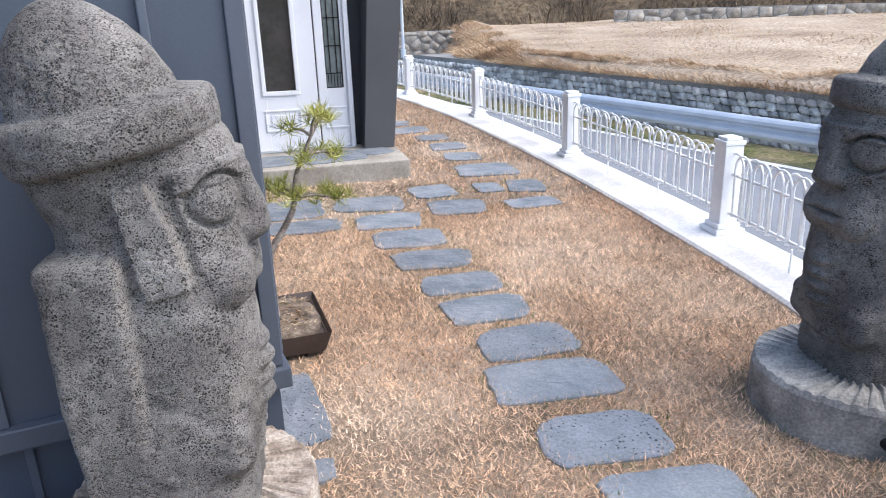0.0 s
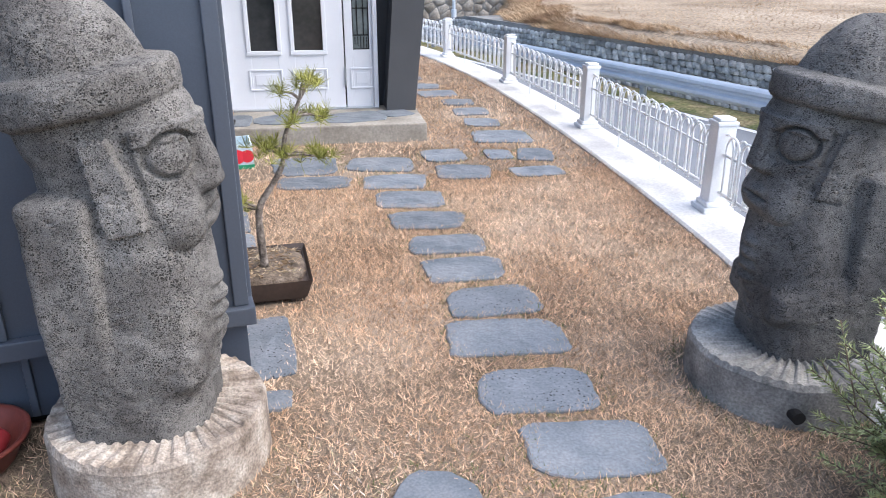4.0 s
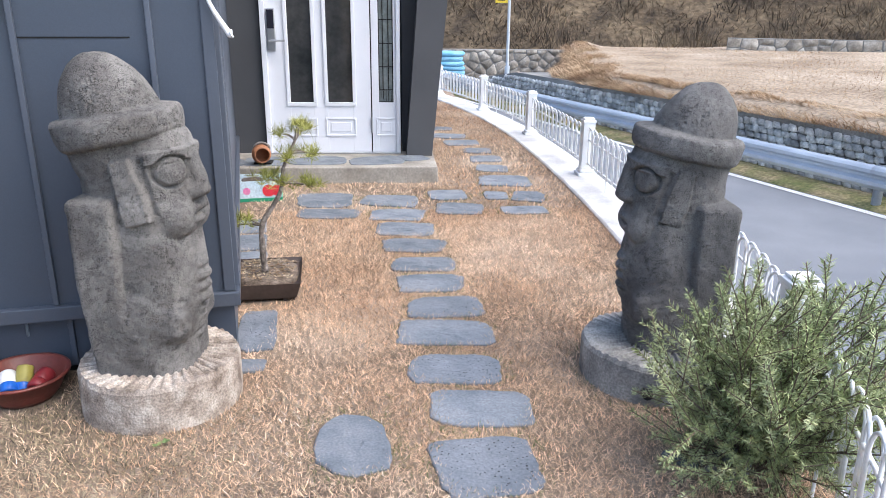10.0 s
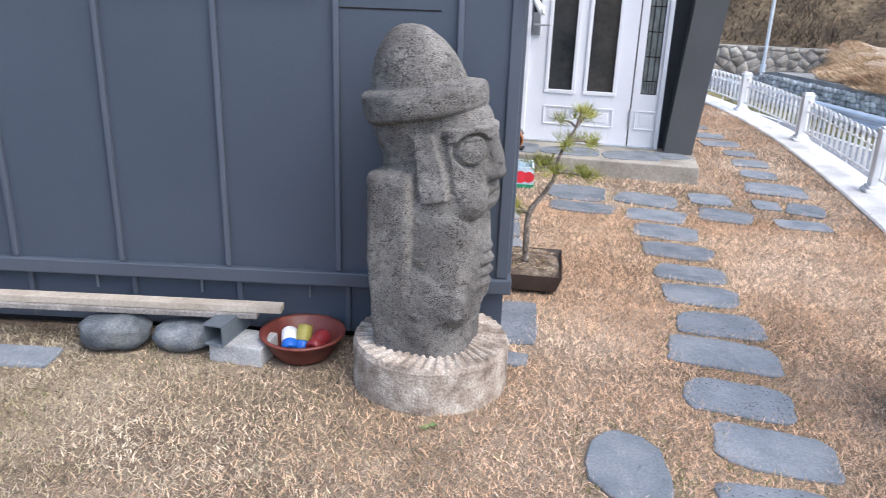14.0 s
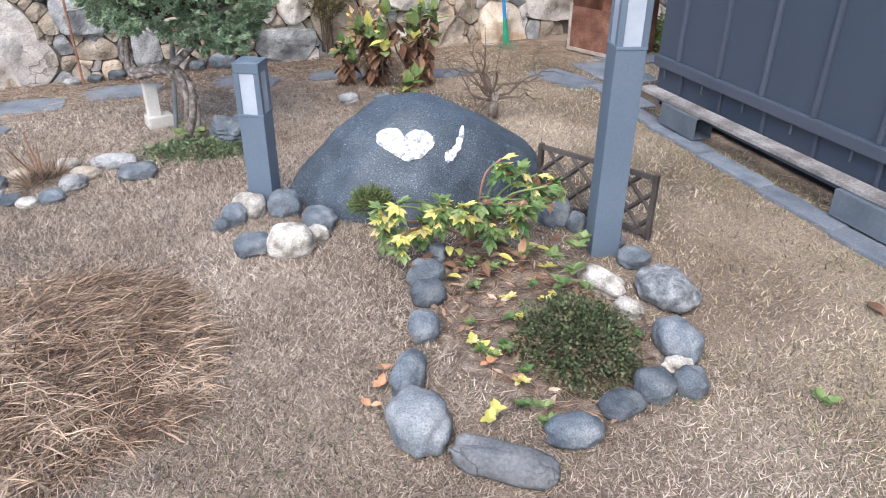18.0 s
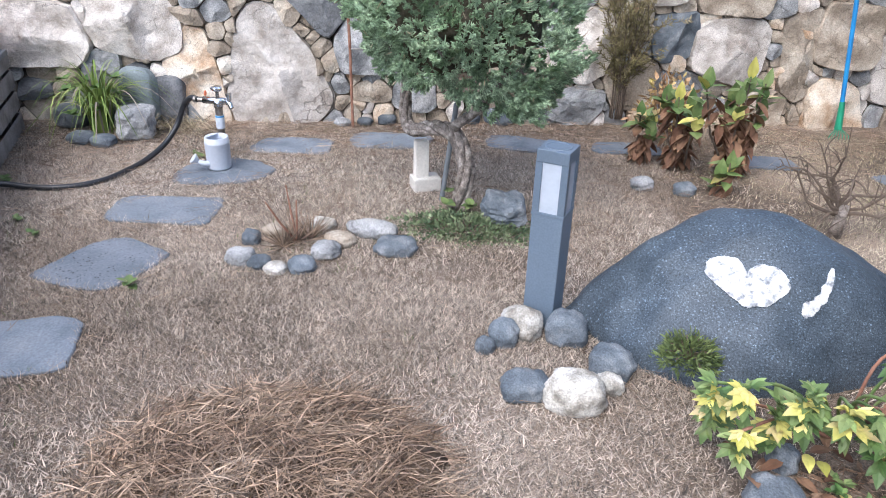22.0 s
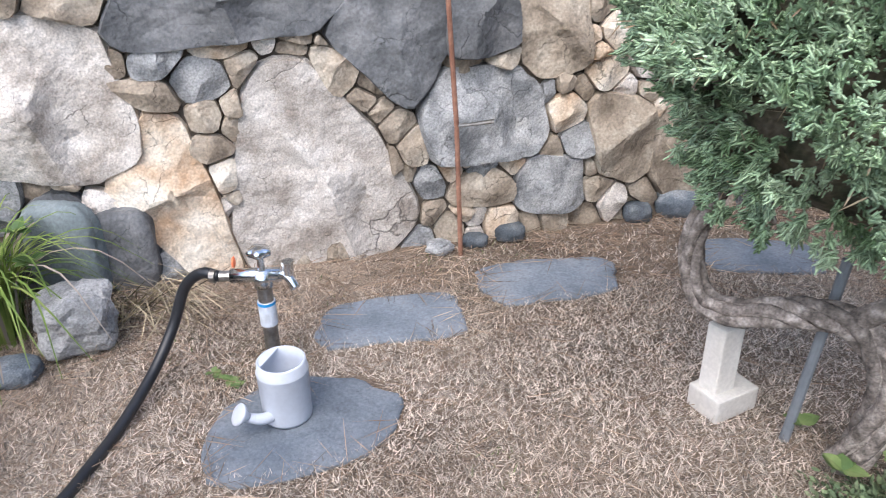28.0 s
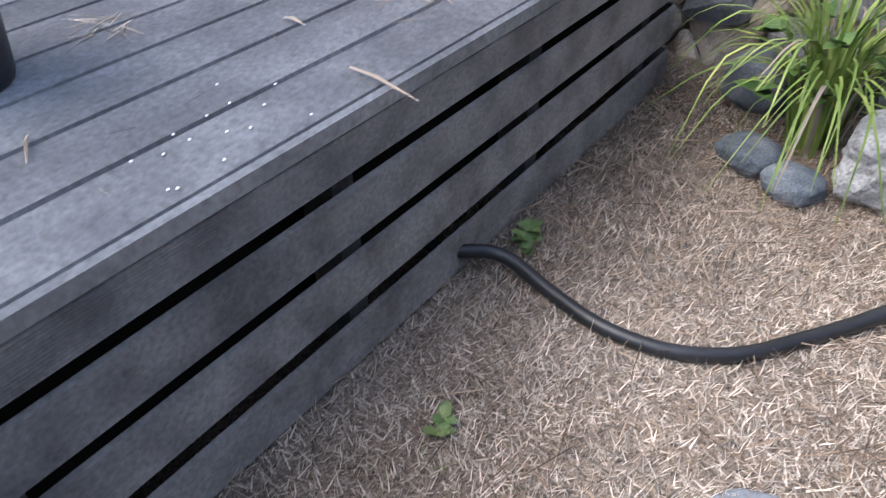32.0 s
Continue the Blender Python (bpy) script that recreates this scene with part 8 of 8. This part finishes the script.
def rust_box():
    m = pose(-6.30, 3.06, 0.02, 0, 0, 34)
    q = thing("rusty_fire_box", m, "open rusty sheet-iron fire box standing on edge", "box")
    w, d, h = 0.26, 0.42, 0.36
    part("front", boxed(-w, -0.006, 0.0, w, 0, h - 0.02), M_RUST, q)
    part("side", boxed(-w, 0, 0, -w + 0.006, d, h + 0.05), M_RUST, q)
    part("side", boxed(w - 0.006, 0, 0, w, d, h + 0.05), M_RUST, q)
    part("back", boxed(-w, d, 0, w, d + 0.006, h + 0.08), M_RUST, q)
    for c in ((-w - 0.012, -0.012, 0, -w + 0.012, 0.0, h), (w - 0.012, -0.012, 0, w + 0.012, 0.0, h), (-w, -0.012, -0.004, w, -0.006, 0.022)):
        part("angle_iron", boxed(*c), M_RUST_EDGE, q, "pale rusty angle iron")
    part("ash", boxed(-w + 0.01, 0.0, 0.01, w - 0.01, d, 0.05), M_MORTAR, q)


rust_box()
mound_leaves("ivy_patch", pose(-6.45, 3.75, 0.0), "dark green plant behind the fire box", 900, 0.2, 0.2, 0.3, 0.05, 0.02, M_LEAF, 15)

# ---- garden tap, can and hose ----
tap = thing("garden_tap", pose(-5.43, -1.30, 0), "chrome garden tap on a steel standpipe", "tap")
part("standpipe", rod(bmesh.new(), (0, 0, -0.02), (0, 0, 0.31), 0.021, n=16), M_PIPE, tap, "dull steel standpipe")
part("sleeve", rod(bmesh.new(), (0, 0, 0.17), (0, 0, 0.245), 0.0245, n=18), mat("plastic_sleeve", [(0.50, 0.53, 0.58), (0.6, 0.63, 0.68)], 4, 40, 0.4), tap, "clear plastic sleeve")
part("band", rod(bmesh.new(), (0, 0, 0.235), (0, 0, 0.243), 0.025, n=18), M_BLUEROD, tap, "blue band")
part("tee", rod(rod(bmesh.new(), (0, 0, 0.29), (0, 0, 0.335), 0.026, n=16), (0.0, -0.085, 0.325), (0, 0.05, 0.325), 0.020, n=16), M_CHROME, tap, smooth=True)
part("union", rod(bmesh.new(), (0, -0.115, 0.325), (0, -0.08, 0.325), 0.015, n=10), M_PIPE, tap, "brass hose union")
part("spindle", rod(bmesh.new(), (0, 0, 0.33), (0, 0, 0.385), 0.011, 0.009, n=12), M_CHROME, tap)
knob = bmesh.new()
n = 40
lathe(knob, [(0.0, 0.380), (0.018, 0.380), (0.030, 0.388), (0.032, 0.398), (0.026, 0.406), (0.010, 0.408), (0, 0.409)], n)
for v in knob.verts:
    a = math.atan2(v.co.y, v.co.x)
    k = 1 + 0.10 * math.cos(5 * a)
    v.co.x *= k
    v.co.y *= k
part("knob", knob, M_CHROME, tap, "lobed chrome handle", smooth=True)
part("bib", tube(bmesh.new(), smooth_path([(0.0, 0.04, 0.325), (0.01, 0.062, 0.33), (0.02, 0.078, 0.318), (0.028, 0.09, 0.295)], 5), 0.014, 12), M_CHROME, tap, smooth=True)
part("bib_handle", rod(bmesh.new(), (0.02, 0.075, 0.335), (0.02, 0.075, 0.375), 0.013, 0.017, n=12), M_CHROME, tap)
part("tag", boulder(0.03, 0.01, 0.03, 3, 0.1, 2), mat("orange_plastic", [(0.7, 0.16, 0.07), (0.8, 0.22, 0.1)], 4, 40, 0.5), tap, "small orange tag", m=pose(-0.01, -0.075, 0.345))


def can():
    q = thing("watering_can", pose(-5.225, -1.235, 0.014, 0, 0, 0) @ Matrix.Scale(0.88, 4), "pale grey plastic watering can on the slab", "watering can")
    prof = [(0.0, 0.003), (0.066, 0.003), (0.071, 0.0), (0.073, 0.01), (0.075, 0.16), (0.0765, 0.163), (0.0765, 0.168), (0.074, 0.172), (0.072, 0.196), (0.068, 0.201), (0.064, 0.199), (0.066, 0.16), (0.068, 0.02), (0, 0.012)]
    part("body", lathe(bmesh.new(), prof, 44), M_CAN, q, smooth=True)
    hood = bmesh.new()
    ring = [(0.066 * math.cos(a), 0.066 * math.sin(a)) for a in np.linspace(-0.35 - math.pi / 2 - 0.95, -0.35 - math.pi / 2 + 0.95, 20)]
    top = [hood.verts.new((x, y, 0.199)) for x, y in ring]
    low = [hood.verts.new((x, y, 0.193)) for x, y in ring]
    hood.faces.new(top)
    hood.faces.new(low[::-1])
    for k in range(len(ring)):
        j = (k + 1) % len(ring)
        hood.faces.new((top[k], low[k], low[j], top[j]))
    part("hood", hood, M_CAN, q)
    part("spout", tube(bmesh.new(), smooth_path([(0.045, -0.03, 0.035), (0.075, -0.06, 0.045), (0.085, -0.10, 0.06)], 6), [0.020 - 0.0005 * k for k in range(13)], 14), M_CAN, q, smooth=True)
    part("rose", lathe(bmesh.new(), [(0.0, 0), (0.012, 0), (0.018, 0.012), (0.032, 0.03), (0.033, 0.036), (0.028, 0.038), (0, 0.040)], 26), M_CAN, q, "round sprinkler rose", m=Matrix.Translation((0.083, -0.095, 0.06)) @ Vector((0.45, -0.8, 0.75)).to_track_quat("Z", "Y").to_matrix().to_4x4(), smooth=True)


can()
hose = thing("garden_hose", pose(0, 0, 0), "black rubber garden hose from the tap to the deck", "hose")
part("clamp", rod(bmesh.new(), (-5.43, -1.425, 0.325), (-5.432, -1.44, 0.3255), 0.0185, n=14), M_PIPE, hose, "steel hose clamp")
part("hose", tube(bmesh.new(), smooth_path([(-5.43, -1.415, 0.325), (-5.45, -1.47, 0.325), (-5.47, -1.53, 0.27), (-5.45, -1.575, 0.16), (-5.36, -1.62, 0.07), (-5.20, -1.66, 0.025), (-5.05, -1.69, 0.017), (-4.93, -1.72, 0.016), (-4.83, -1.79, 0.016), (-4.765, -1.90, 0.016), (-4.735, -2.03, 0.02), (-4.70, -2.16, 0.04), (-4.60, -2.215, 0.055), (-4.55, -2.30, 0.06)], 8), 0.0155, 14), M_HOSE, hose, smooth=True)

# ---- deck ----
DECK = pose(-3.895, -1.854, 0, 0, 0, 26.0)     # x along the front edge, y up to the front
DK0, DK1, DKZ = -1.895, 3.0, 0.495
deck = thing("deck", DECK, "dark grey grooved composite garden deck", "deck", kind="structure")


def deck_board(w, l, t, grooves):
    """A board with fine grooves along its length on the upper face; x is its length."""
    bm = bmesh.new()
    n = grooves * 2
    prof = [(0, -t)] + [(w * (0.04 + 0.92 * k / n), -0.003 * (k % 2)) for k in range(n + 1)] + [(w, -t)]
    a = [bm.verts.new((0, y, z)) for y, z in prof]
    b = [bm.verts.new((l, y, z)) for y, z in prof]
    for k in range(len(prof) - 1):
        bm.faces.new((a[k], a[k + 1], b[k + 1], b[k]))
    bm.faces.new(a[::-1])
    bm.faces.new(b)
    bmesh.ops.recalc_face_normals(bm, faces=bm.faces)
    return to_mesh("board", bm)


board = deck_board(0.1495, DK1 - DK0, 0.025, 16)
board.materials.append(M_DECK)
for k in range(14):
    part("board", board, M_DECK, deck, m=pose(DK0, -0.154 - 0.152 * k, DKZ))
fascia = deck_board(0.100, DK1 - DK0, 0.010, 16)
fascia_top = deck_board(0.074, DK1 - DK0, 0.010, 12)
fascia_top.materials.append(M_DECK_SIDE)
fascia.materials.append(M_DECK_SIDE)
part("edge_board", deck_board(0.0185, DK1 - DK0, 0.025, 2), M_DECK, deck, m=pose(DK0, -0.0045, DKZ - 0.001))
for z in (0.393, 0.266, 0.139, 0.004, -0.12):
    part("fascia_board", fascia_top if z > 0.3 else fascia, M_DECK_SIDE, deck, m=pose(DK0, 0.014, z + (0.076 if z > 0.3 else 0.103), -90))
for x in np.arange(DK0 + 0.1, DK1, 0.62):
    part("bearer", boxed(x, -0.10, -0.02, x + 0.05, -0.024, DKZ - 0.03), M_DECK_SIDE, deck)
for z in (0.393, 0.266, 0.139, 0.004, -0.12):
    part("end_board", boxed(-0.022, -2.2, z, 0.0, 0.0, z + (0.076 if z > 0.3 else 0.107), bevel=0.004), M_DECK_SIDE, deck, m=pose(DK0, 0, 0))
# Black box stands in for the shade in the space under the deck.
part("underside", boxed(DK0 + 0.03, -2.2, -0.02, DK1, -0.13, 0.44), M_BLACK, deck, "black box coloured as the shade under the deck")
FOOT.append((*(DECK @ Vector((0.5, -1.1, 0))).to_2d(), 2.42, 1.10, radians(26)))


def deck_point(x, y, z=0.0):
    return DECK @ Vector((x, y, DKZ + z))


tub = thing("rubber_tub", pose(-5.32, -2.955, DKZ + 0.03, 0, 0, 0), "upturned faded red rubber tub on the deck", "tub")
part("wall", lathe(bmesh.new(), [(0.300, 0.02), (0.296, 0.05), (0.285, 0.12), (0.25, 0.34), (0.235, 0.36), (0, 0.365)], 56), M_TUB, tub, smooth=True)
part("rim", lathe(bmesh.new(), [(0.298, 0.022), (0.305, 0.0), (0.322, -0.002), (0.329, 0.004), (0.328, 0.014), (0.310, 0.021), (0.300, 0.028)], 56), M_TUB, tub, "rolled rubber rim", smooth=True)
ps = deck_point(-1.02, -0.30)
solid("tub_stone", boulder(0.09, 0.18, 0.05, 240, 0.06, 3), mat("buff_pebble", [(0.38, 0.31, 0.21), (0.48, 0.41, 0.30)], 8, 90, 0.85), pose(-5.10, -2.69, DKZ, 0, 0, 40), "buff pebble wedged under the tub rim", "stone", smooth=True)
solid("tub_stone", boulder(0.12, 0.16, 0.055, 241, 0.06, 2), M_RIVER, pose(-5.45, -3.1, DKZ), "grey pebble wedged under the tub rim", "stone", smooth=True)
dp = thing("planter_pot", pose(-3.83, -2.51, DKZ), "dark plastic planter pot on the deck", "pot")
part("pot", lathe(bmesh.new(), [(0, 0), (0.115, 0), (0.12, 0.01), (0.15, 0.30), (0.155, 0.30), (0.155, 0.32), (0.14, 0.32), (0.13, 0.27), (0, 0.27)], 36), mat("dark_blue_plastic", [(0.018, 0.021, 0.028), (0.03, 0.034, 0.043)], 4, 40, 0.45), dp, smooth=True)


def litter(n, seed, x0, x1, y0, y1, ln):
    rg = np.random.default_rng(seed)
    b = np.stack([rg.uniform(x0, x1, n), rg.uniform(y0, y1, n), np.full(n, DKZ + 0.003)], 1)
    a = rg.normal(0.5, 0.9, n)
    L = rg.uniform(0.5, 1.2, n) * ln
    t = b + np.stack([np.cos(a) * L, np.sin(a) * L, rg.uniform(0, 0.010, n)], 1)
    return blades(b, t, 0.0022)


parts = [litter(26, 50 + k, c[0] - 0.05, c[0] + 0.05, c[1] - 0.04, c[1] + 0.04, 0.09) for k, c in enumerate(((-1.26, -0.48), (-1.34, -0.30), (-1.40, -0.12), (-1.79, -0.91), (-1.0, -0.20), (-0.55, -0.62), (-1.85, -0.80)))]
parts.append(litter(60, 70, -1.6, 0.6, -1.4, -0.1, 0.07))
v, q = stack(*parts)
ob = new("deck_litter", arrays("deck_litter", v, q, M_STRAW_GREY))
ob.matrix_basis = DECK
tagged(ob, "dry pine needles scattered on the deck", "needles", kind="stuff")
for x, y, a, L in ((-0.645, -0.09, 77, 0.18), (-0.22, -0.33, 60, 0.09), (-0.75, -0.35, 80, 0.07)):
    bm = bmesh.new()
    v0 = [(0, -0.002, 0), (L * 0.4, -0.0032, 0.006), (L, -0.001, 0.002), (L, 0.001, 0.002), (L * 0.4, 0.0032, 0.008), (0, 0.002, 0.001)]
    bm.faces.new([bm.verts.new(p) for p in v0])
    solid("straw_blade", bm, M_STRAW_GREY, DECK @ pose(x, y, DKZ + 0.004, 0, 0, a), "bleached flat straw lying on the deck edge", "straw", "deck straws")
rg = np.random.default_rng(8)
fk = bmesh.new()
for k in range(15):
    x, y = rg.normal(-0.33, 0.09), rg.normal(-0.14, 0.07)
    bmesh.ops.create_icosphere(fk, subdivisions=1, radius=0.0028, matrix=Matrix.LocRotScale((x, y, DKZ + 0.001), None, (1.2, 1.0, 0.3)))
ob = solid("deck_specks", fk, M_WHITEP, DECK, "white droplet specks on the deck boards", "specks", kind="stuff")

# ---- pine needle heap ----
def heap():
    rg = np.random.default_rng(31)
    n = 15000
    r, a = np.sqrt(rg.uniform(0, 1, n)), rg.uniform(0, 6.28, n)
    edge = np.array([1 + 0.25 * noise.noise(Vector((math.cos(v) * 1.6, math.sin(v) * 1.6, 4))) for v in a])
    x, y = 0.60 * r * np.cos(a) * edge, 0.56 * r * np.sin(a) * edge
    lump = np.array([noise.noise(Vector((p * 4, s * 4, 2))) for p, s in zip(x, y)])
    z = 0.06 * (1 - r ** 2) * (1 + 0.8 * lump) + 0.01
    b = np.stack([x, y, z * rg.uniform(0.45, 1.0, n) + 0.006], 1)
    ang = rg.normal(0, 1.6, n) + 2.2 * np.array([noise.noise(Vector((p * 2.5, s * 2.5, 8))) for p, s in zip(x, y)]) + 1.2
    L = rg.uniform(0.07, 0.15, n)
    t = b + np.stack([np.cos(ang) * L, np.sin(ang) * L, rg.normal(0.0, 0.022, n)], 1)
    t[:, 2] = np.maximum(t[:, 2], 0.012)
    return blades(b, t, 0.0032, 0.05)


v, q = heap()
ob = new("needle_heap", arrays("needle_heap", v, q, M_NEEDLE))
ob.matrix_basis = pose(-2.88, -0.12, 0)
tagged(ob, "raked heap of long brown pine needles on the lawn", "needle heap", kind="stuff")
# Core coloured darker than the needles for the shade between them.
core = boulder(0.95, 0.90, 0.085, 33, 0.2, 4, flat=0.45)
solid("needle_heap_core", core, M_NEEDLE_CORE, pose(-2.88, -0.12, 0), "packed brown needle core, darkened as the shade between needles", "needle heap", kind="stuff", smooth=True)


# ---- lawn ----
def clear_of(x, y, pad=0.0):
    ok = np.ones(len(x), bool)
    for cx, cy, a, b, r in FOOT:
        dx, dy = x - cx, y - cy
        u, w = dx * math.cos(r) + dy * math.sin(r), -dx * math.sin(r) + dy * math.cos(r)
        ok &= (np.abs(u / (a - pad)) ** 3 + np.abs(w / (b - pad)) ** 3) > 1
    return ok


EDGE_Y = np.linspace(-12, 16, 200)
EDGE_X = np.array([lawn_edge(min(max(v_, FENCE_END), 14)) + 0.34 * (v_ < 3.0) for v_ in EDGE_Y])


def lawn_mask(x, y):
    ok = x < np.interp(y, EDGE_Y, EDGE_X) + 0.012
    inv = np.array(HOUSE.inverted())
    hx, hy = inv[0, 0] * x + inv[0, 1] * y + inv[0, 3], inv[1, 0] * x + inv[1, 1] * y + inv[1, 3]
    ok &= ~((hx < 0.0) & (hx > -FRONT - 0.3) & (hy > -0.02))
    ok &= ~((y > 7.46) & (x < 1.0))
    inv = np.array(WALL.inverted())
    ok &= inv[1, 0] * x + inv[1, 1] * y + inv[1, 3] < -0.02
    return ok & clear_of(x, y, 0.012)


def turf(n, x0, x1, y0, y1, ln, w, lie, seed, fade=None):
    rg = np.random.default_rng(seed)
    x, y = rg.uniform(x0, x1, n), rg.uniform(y0, y1, n)
    k = lawn_mask(x, y)
    if fade is not None:
        k &= fade(x, y, rg.random(n))
    x, y = x[k], y[k]
    n = len(x)
    b = np.stack([x, y, np.zeros(n) - 0.002], 1)
    a = rg.uniform(0, 6.28, n)
    L = ln * rg.uniform(0.5, 1.25, n)
    el = np.clip(rg.normal(lie, 0.35, n), 0.05, 1.4)
    t = b + np.stack([np.cos(a) * np.cos(el) * L, np.sin(a) * np.cos(el) * L, np.sin(el) * L], 1)
    return spikes(b, t, w * rg.uniform(0.7, 1.3, n))


def warm_side(x, y, r):
    return r < np.clip((x + 0.45 - 0.25 * (3.2 - y)) / 2.4 + 0.5, 0, 1)


def cool_side(x, y, r):
    return ~warm_side(x, y, r)


v, q = stack(turf(560000, -1.9, 2.2, 1.2, 6.5, 0.034, 0.0037, 0.45, 1, warm_side), turf(60000, -0.6, 2.2, 6.5, 14, 0.042, 0.007, 0.55, 2, warm_side))
tagged(new("lawn_path", arrays("lawn_path", v, q, M_STRAW)), "orange-tan withered lawn grass along the path", "grass", kind="stuff")
def house_side(x, y, r):
    """The strip of lawn along the clad wall that takes the shade colour."""
    inv = np.array(HOUSE.inverted())
    d = -(inv[1, 0] * x + inv[1, 1] * y + inv[1, 3])
    return r < np.clip((1.75 - d) / 0.9, 0, 1) * np.clip((0.9 - x) / 1.4, 0, 1)


def open_side(x, y, r):
    return cool_side(x, y, r) & ~house_side(x, y, (r * 7.31) % 1.0)


def shade_side(x, y, r):
    return cool_side(x, y, r) & house_side(x, y, (r * 7.31) % 1.0)


v, q = stack(turf(480000, -6.7, 1.2, -3.0, 3.7, 0.033, 0.0045, 0.40, 3, open_side), turf(150000, -4.2, -2.0, -1.4, 1.2, 0.033, 0.0042, 0.40, 7, open_side), turf(120000, -2.6, 0.8, 1.2, 3.6, 0.033, 0.0042, 0.40, 8, open_side), turf(260000, -5.9, -3.6, -2.6, 1.2, 0.034, 0.0034, 0.38, 4, open_side))
tagged(new("lawn_garden", arrays("lawn_garden", v, q, M_STRAW_GREY)), "grey-tan withered lawn grass in the garden", "grass", kind="stuff")
v, q = stack(turf(480000, -6.7, 1.2, -3.0, 3.7, 0.033, 0.0045, 0.40, 3, shade_side), turf(120000, -2.6, 0.8, 1.2, 3.6, 0.033, 0.0042, 0.40, 8, shade_side))
tagged(new("lawn_wall_side", arrays("lawn_wall_side", v, q, M_STRAW_SHADE)), "olive-brown lawn grass along the clad wall, darkened for its shade", "grass", kind="stuff")


def near_slab(x, y, r):
    return (r < 0.5) & ~clear_of(x, y, -0.05)


def patches(x, y, r):
    f = np.array([noise.noise(Vector((a * 1.1, b * 1.1, 6))) + 0.6 * noise.noise(Vector((a * 3.7, b * 3.7, 1))) for a, b in zip(x, y)])
    return r < np.clip((f - 0.22 + 0.42 * (x > -4.6) * (y > 1.9) + 0.2 * (x > -2.6) * (y < 1.2)) * 1.3, 0, 0.6)


v, q = stack(turf(60000, 0.2, 2.0, 2.6, 8.0, 0.03, 0.0035, 0.8, 5, near_slab), turf(120000, -6.5, 1.0, -3.0, 3.6, 0.032, 0.0038, 0.7, 6, patches))
tagged(new("green_grass", arrays("green_grass", v, q, M_GREEN)), "sparse green grass in the withered lawn", "grass", kind="stuff")


def needle_scatter(n, x0, x1, y0, y1, seed, fade=None):
    rg = np.random.default_rng(seed)
    x, y = rg.uniform(x0, x1, n), rg.uniform(y0, y1, n)
    k = lawn_mask(x, y)
    if fade is not None:
        k &= fade(x, y, rg.random(n))
    x, y = x[k], y[k]
    n = len(x)
    b = np.stack([x, y, rg.uniform(0.012, 0.024, n)], 1)
    a = rg.uniform(0, 6.28, n)
    L = rg.uniform(0.06, 0.16, n)
    return blades(b, b + np.stack([np.cos(a) * L, np.sin(a) * L, rg.normal(0, 0.008, n)], 1), 0.0022)


def by_wall(x, y, r):
    inv = np.array(WALL.inverted())
    d = -(inv[1, 0] * x + inv[1, 1] * y + inv[1, 3])
    return r < np.exp(-d / 0.6)


def by_house(x, y, r):
    inv = np.array(HOUSE.inverted())
    d = -(inv[1, 0] * x + inv[1, 1] * y + inv[1, 3])
    return r < np.exp(-d / 0.16)


v, q = stack(needle_scatter(36000, -6.8, -4.4, -3, 3.2, 41, by_wall), needle_scatter(6000, -5.3, -0.4, 2.6, 4.0, 42, by_house), needle_scatter(1200, -6, -3.4, -2.5, 1.5, 43), needle_scatter(260, -5.4, -4.9, -1.5, -0.9, 44))
tagged(new("fallen_needles", arrays("fallen_needles", v, q, M_NEEDLE)), "fallen brown pine needles along walls and slabs", "needles", kind="stuff")
for k, (x, y, s) in enumerate(((-4.82, -2.23, 0.045), (-4.80, -2.20, 0.04), (-5.38, -1.42, 0.032), (-5.42, -1.48, 0.03), (-4.40, -1.86, 0.035), (-4.28, -1.70, 0.035), (-3.95, -1.05, 0.05), (-2.15, 2.75, 0.04), (-2.55, 2.85, 0.045), (-0.30, 3.22, 0.022), (-2.3, 2.3, 0.04), (-1.8, 2.4, 0.035))):
    rosettes("lawn_weed", pose(x, y, 0), "small fresh green weed in the dry lawn", [(0, 0, 0.015), (0.02, 0.02, 0.012)], M_LEAF, s, s * 0.7, 300 + k, 5)
bm = bmesh.new()
broad_leaf(bm, (0, 0, 0.02), (0.09, 0.01, 0.03), 0.05, (0, 0, 1))
solid("fallen_leaf", bm, M_LEAF_BROWN, pose(-2.75, 2.80, 0), "curled brown leaf lying on the lawn", "leaf")
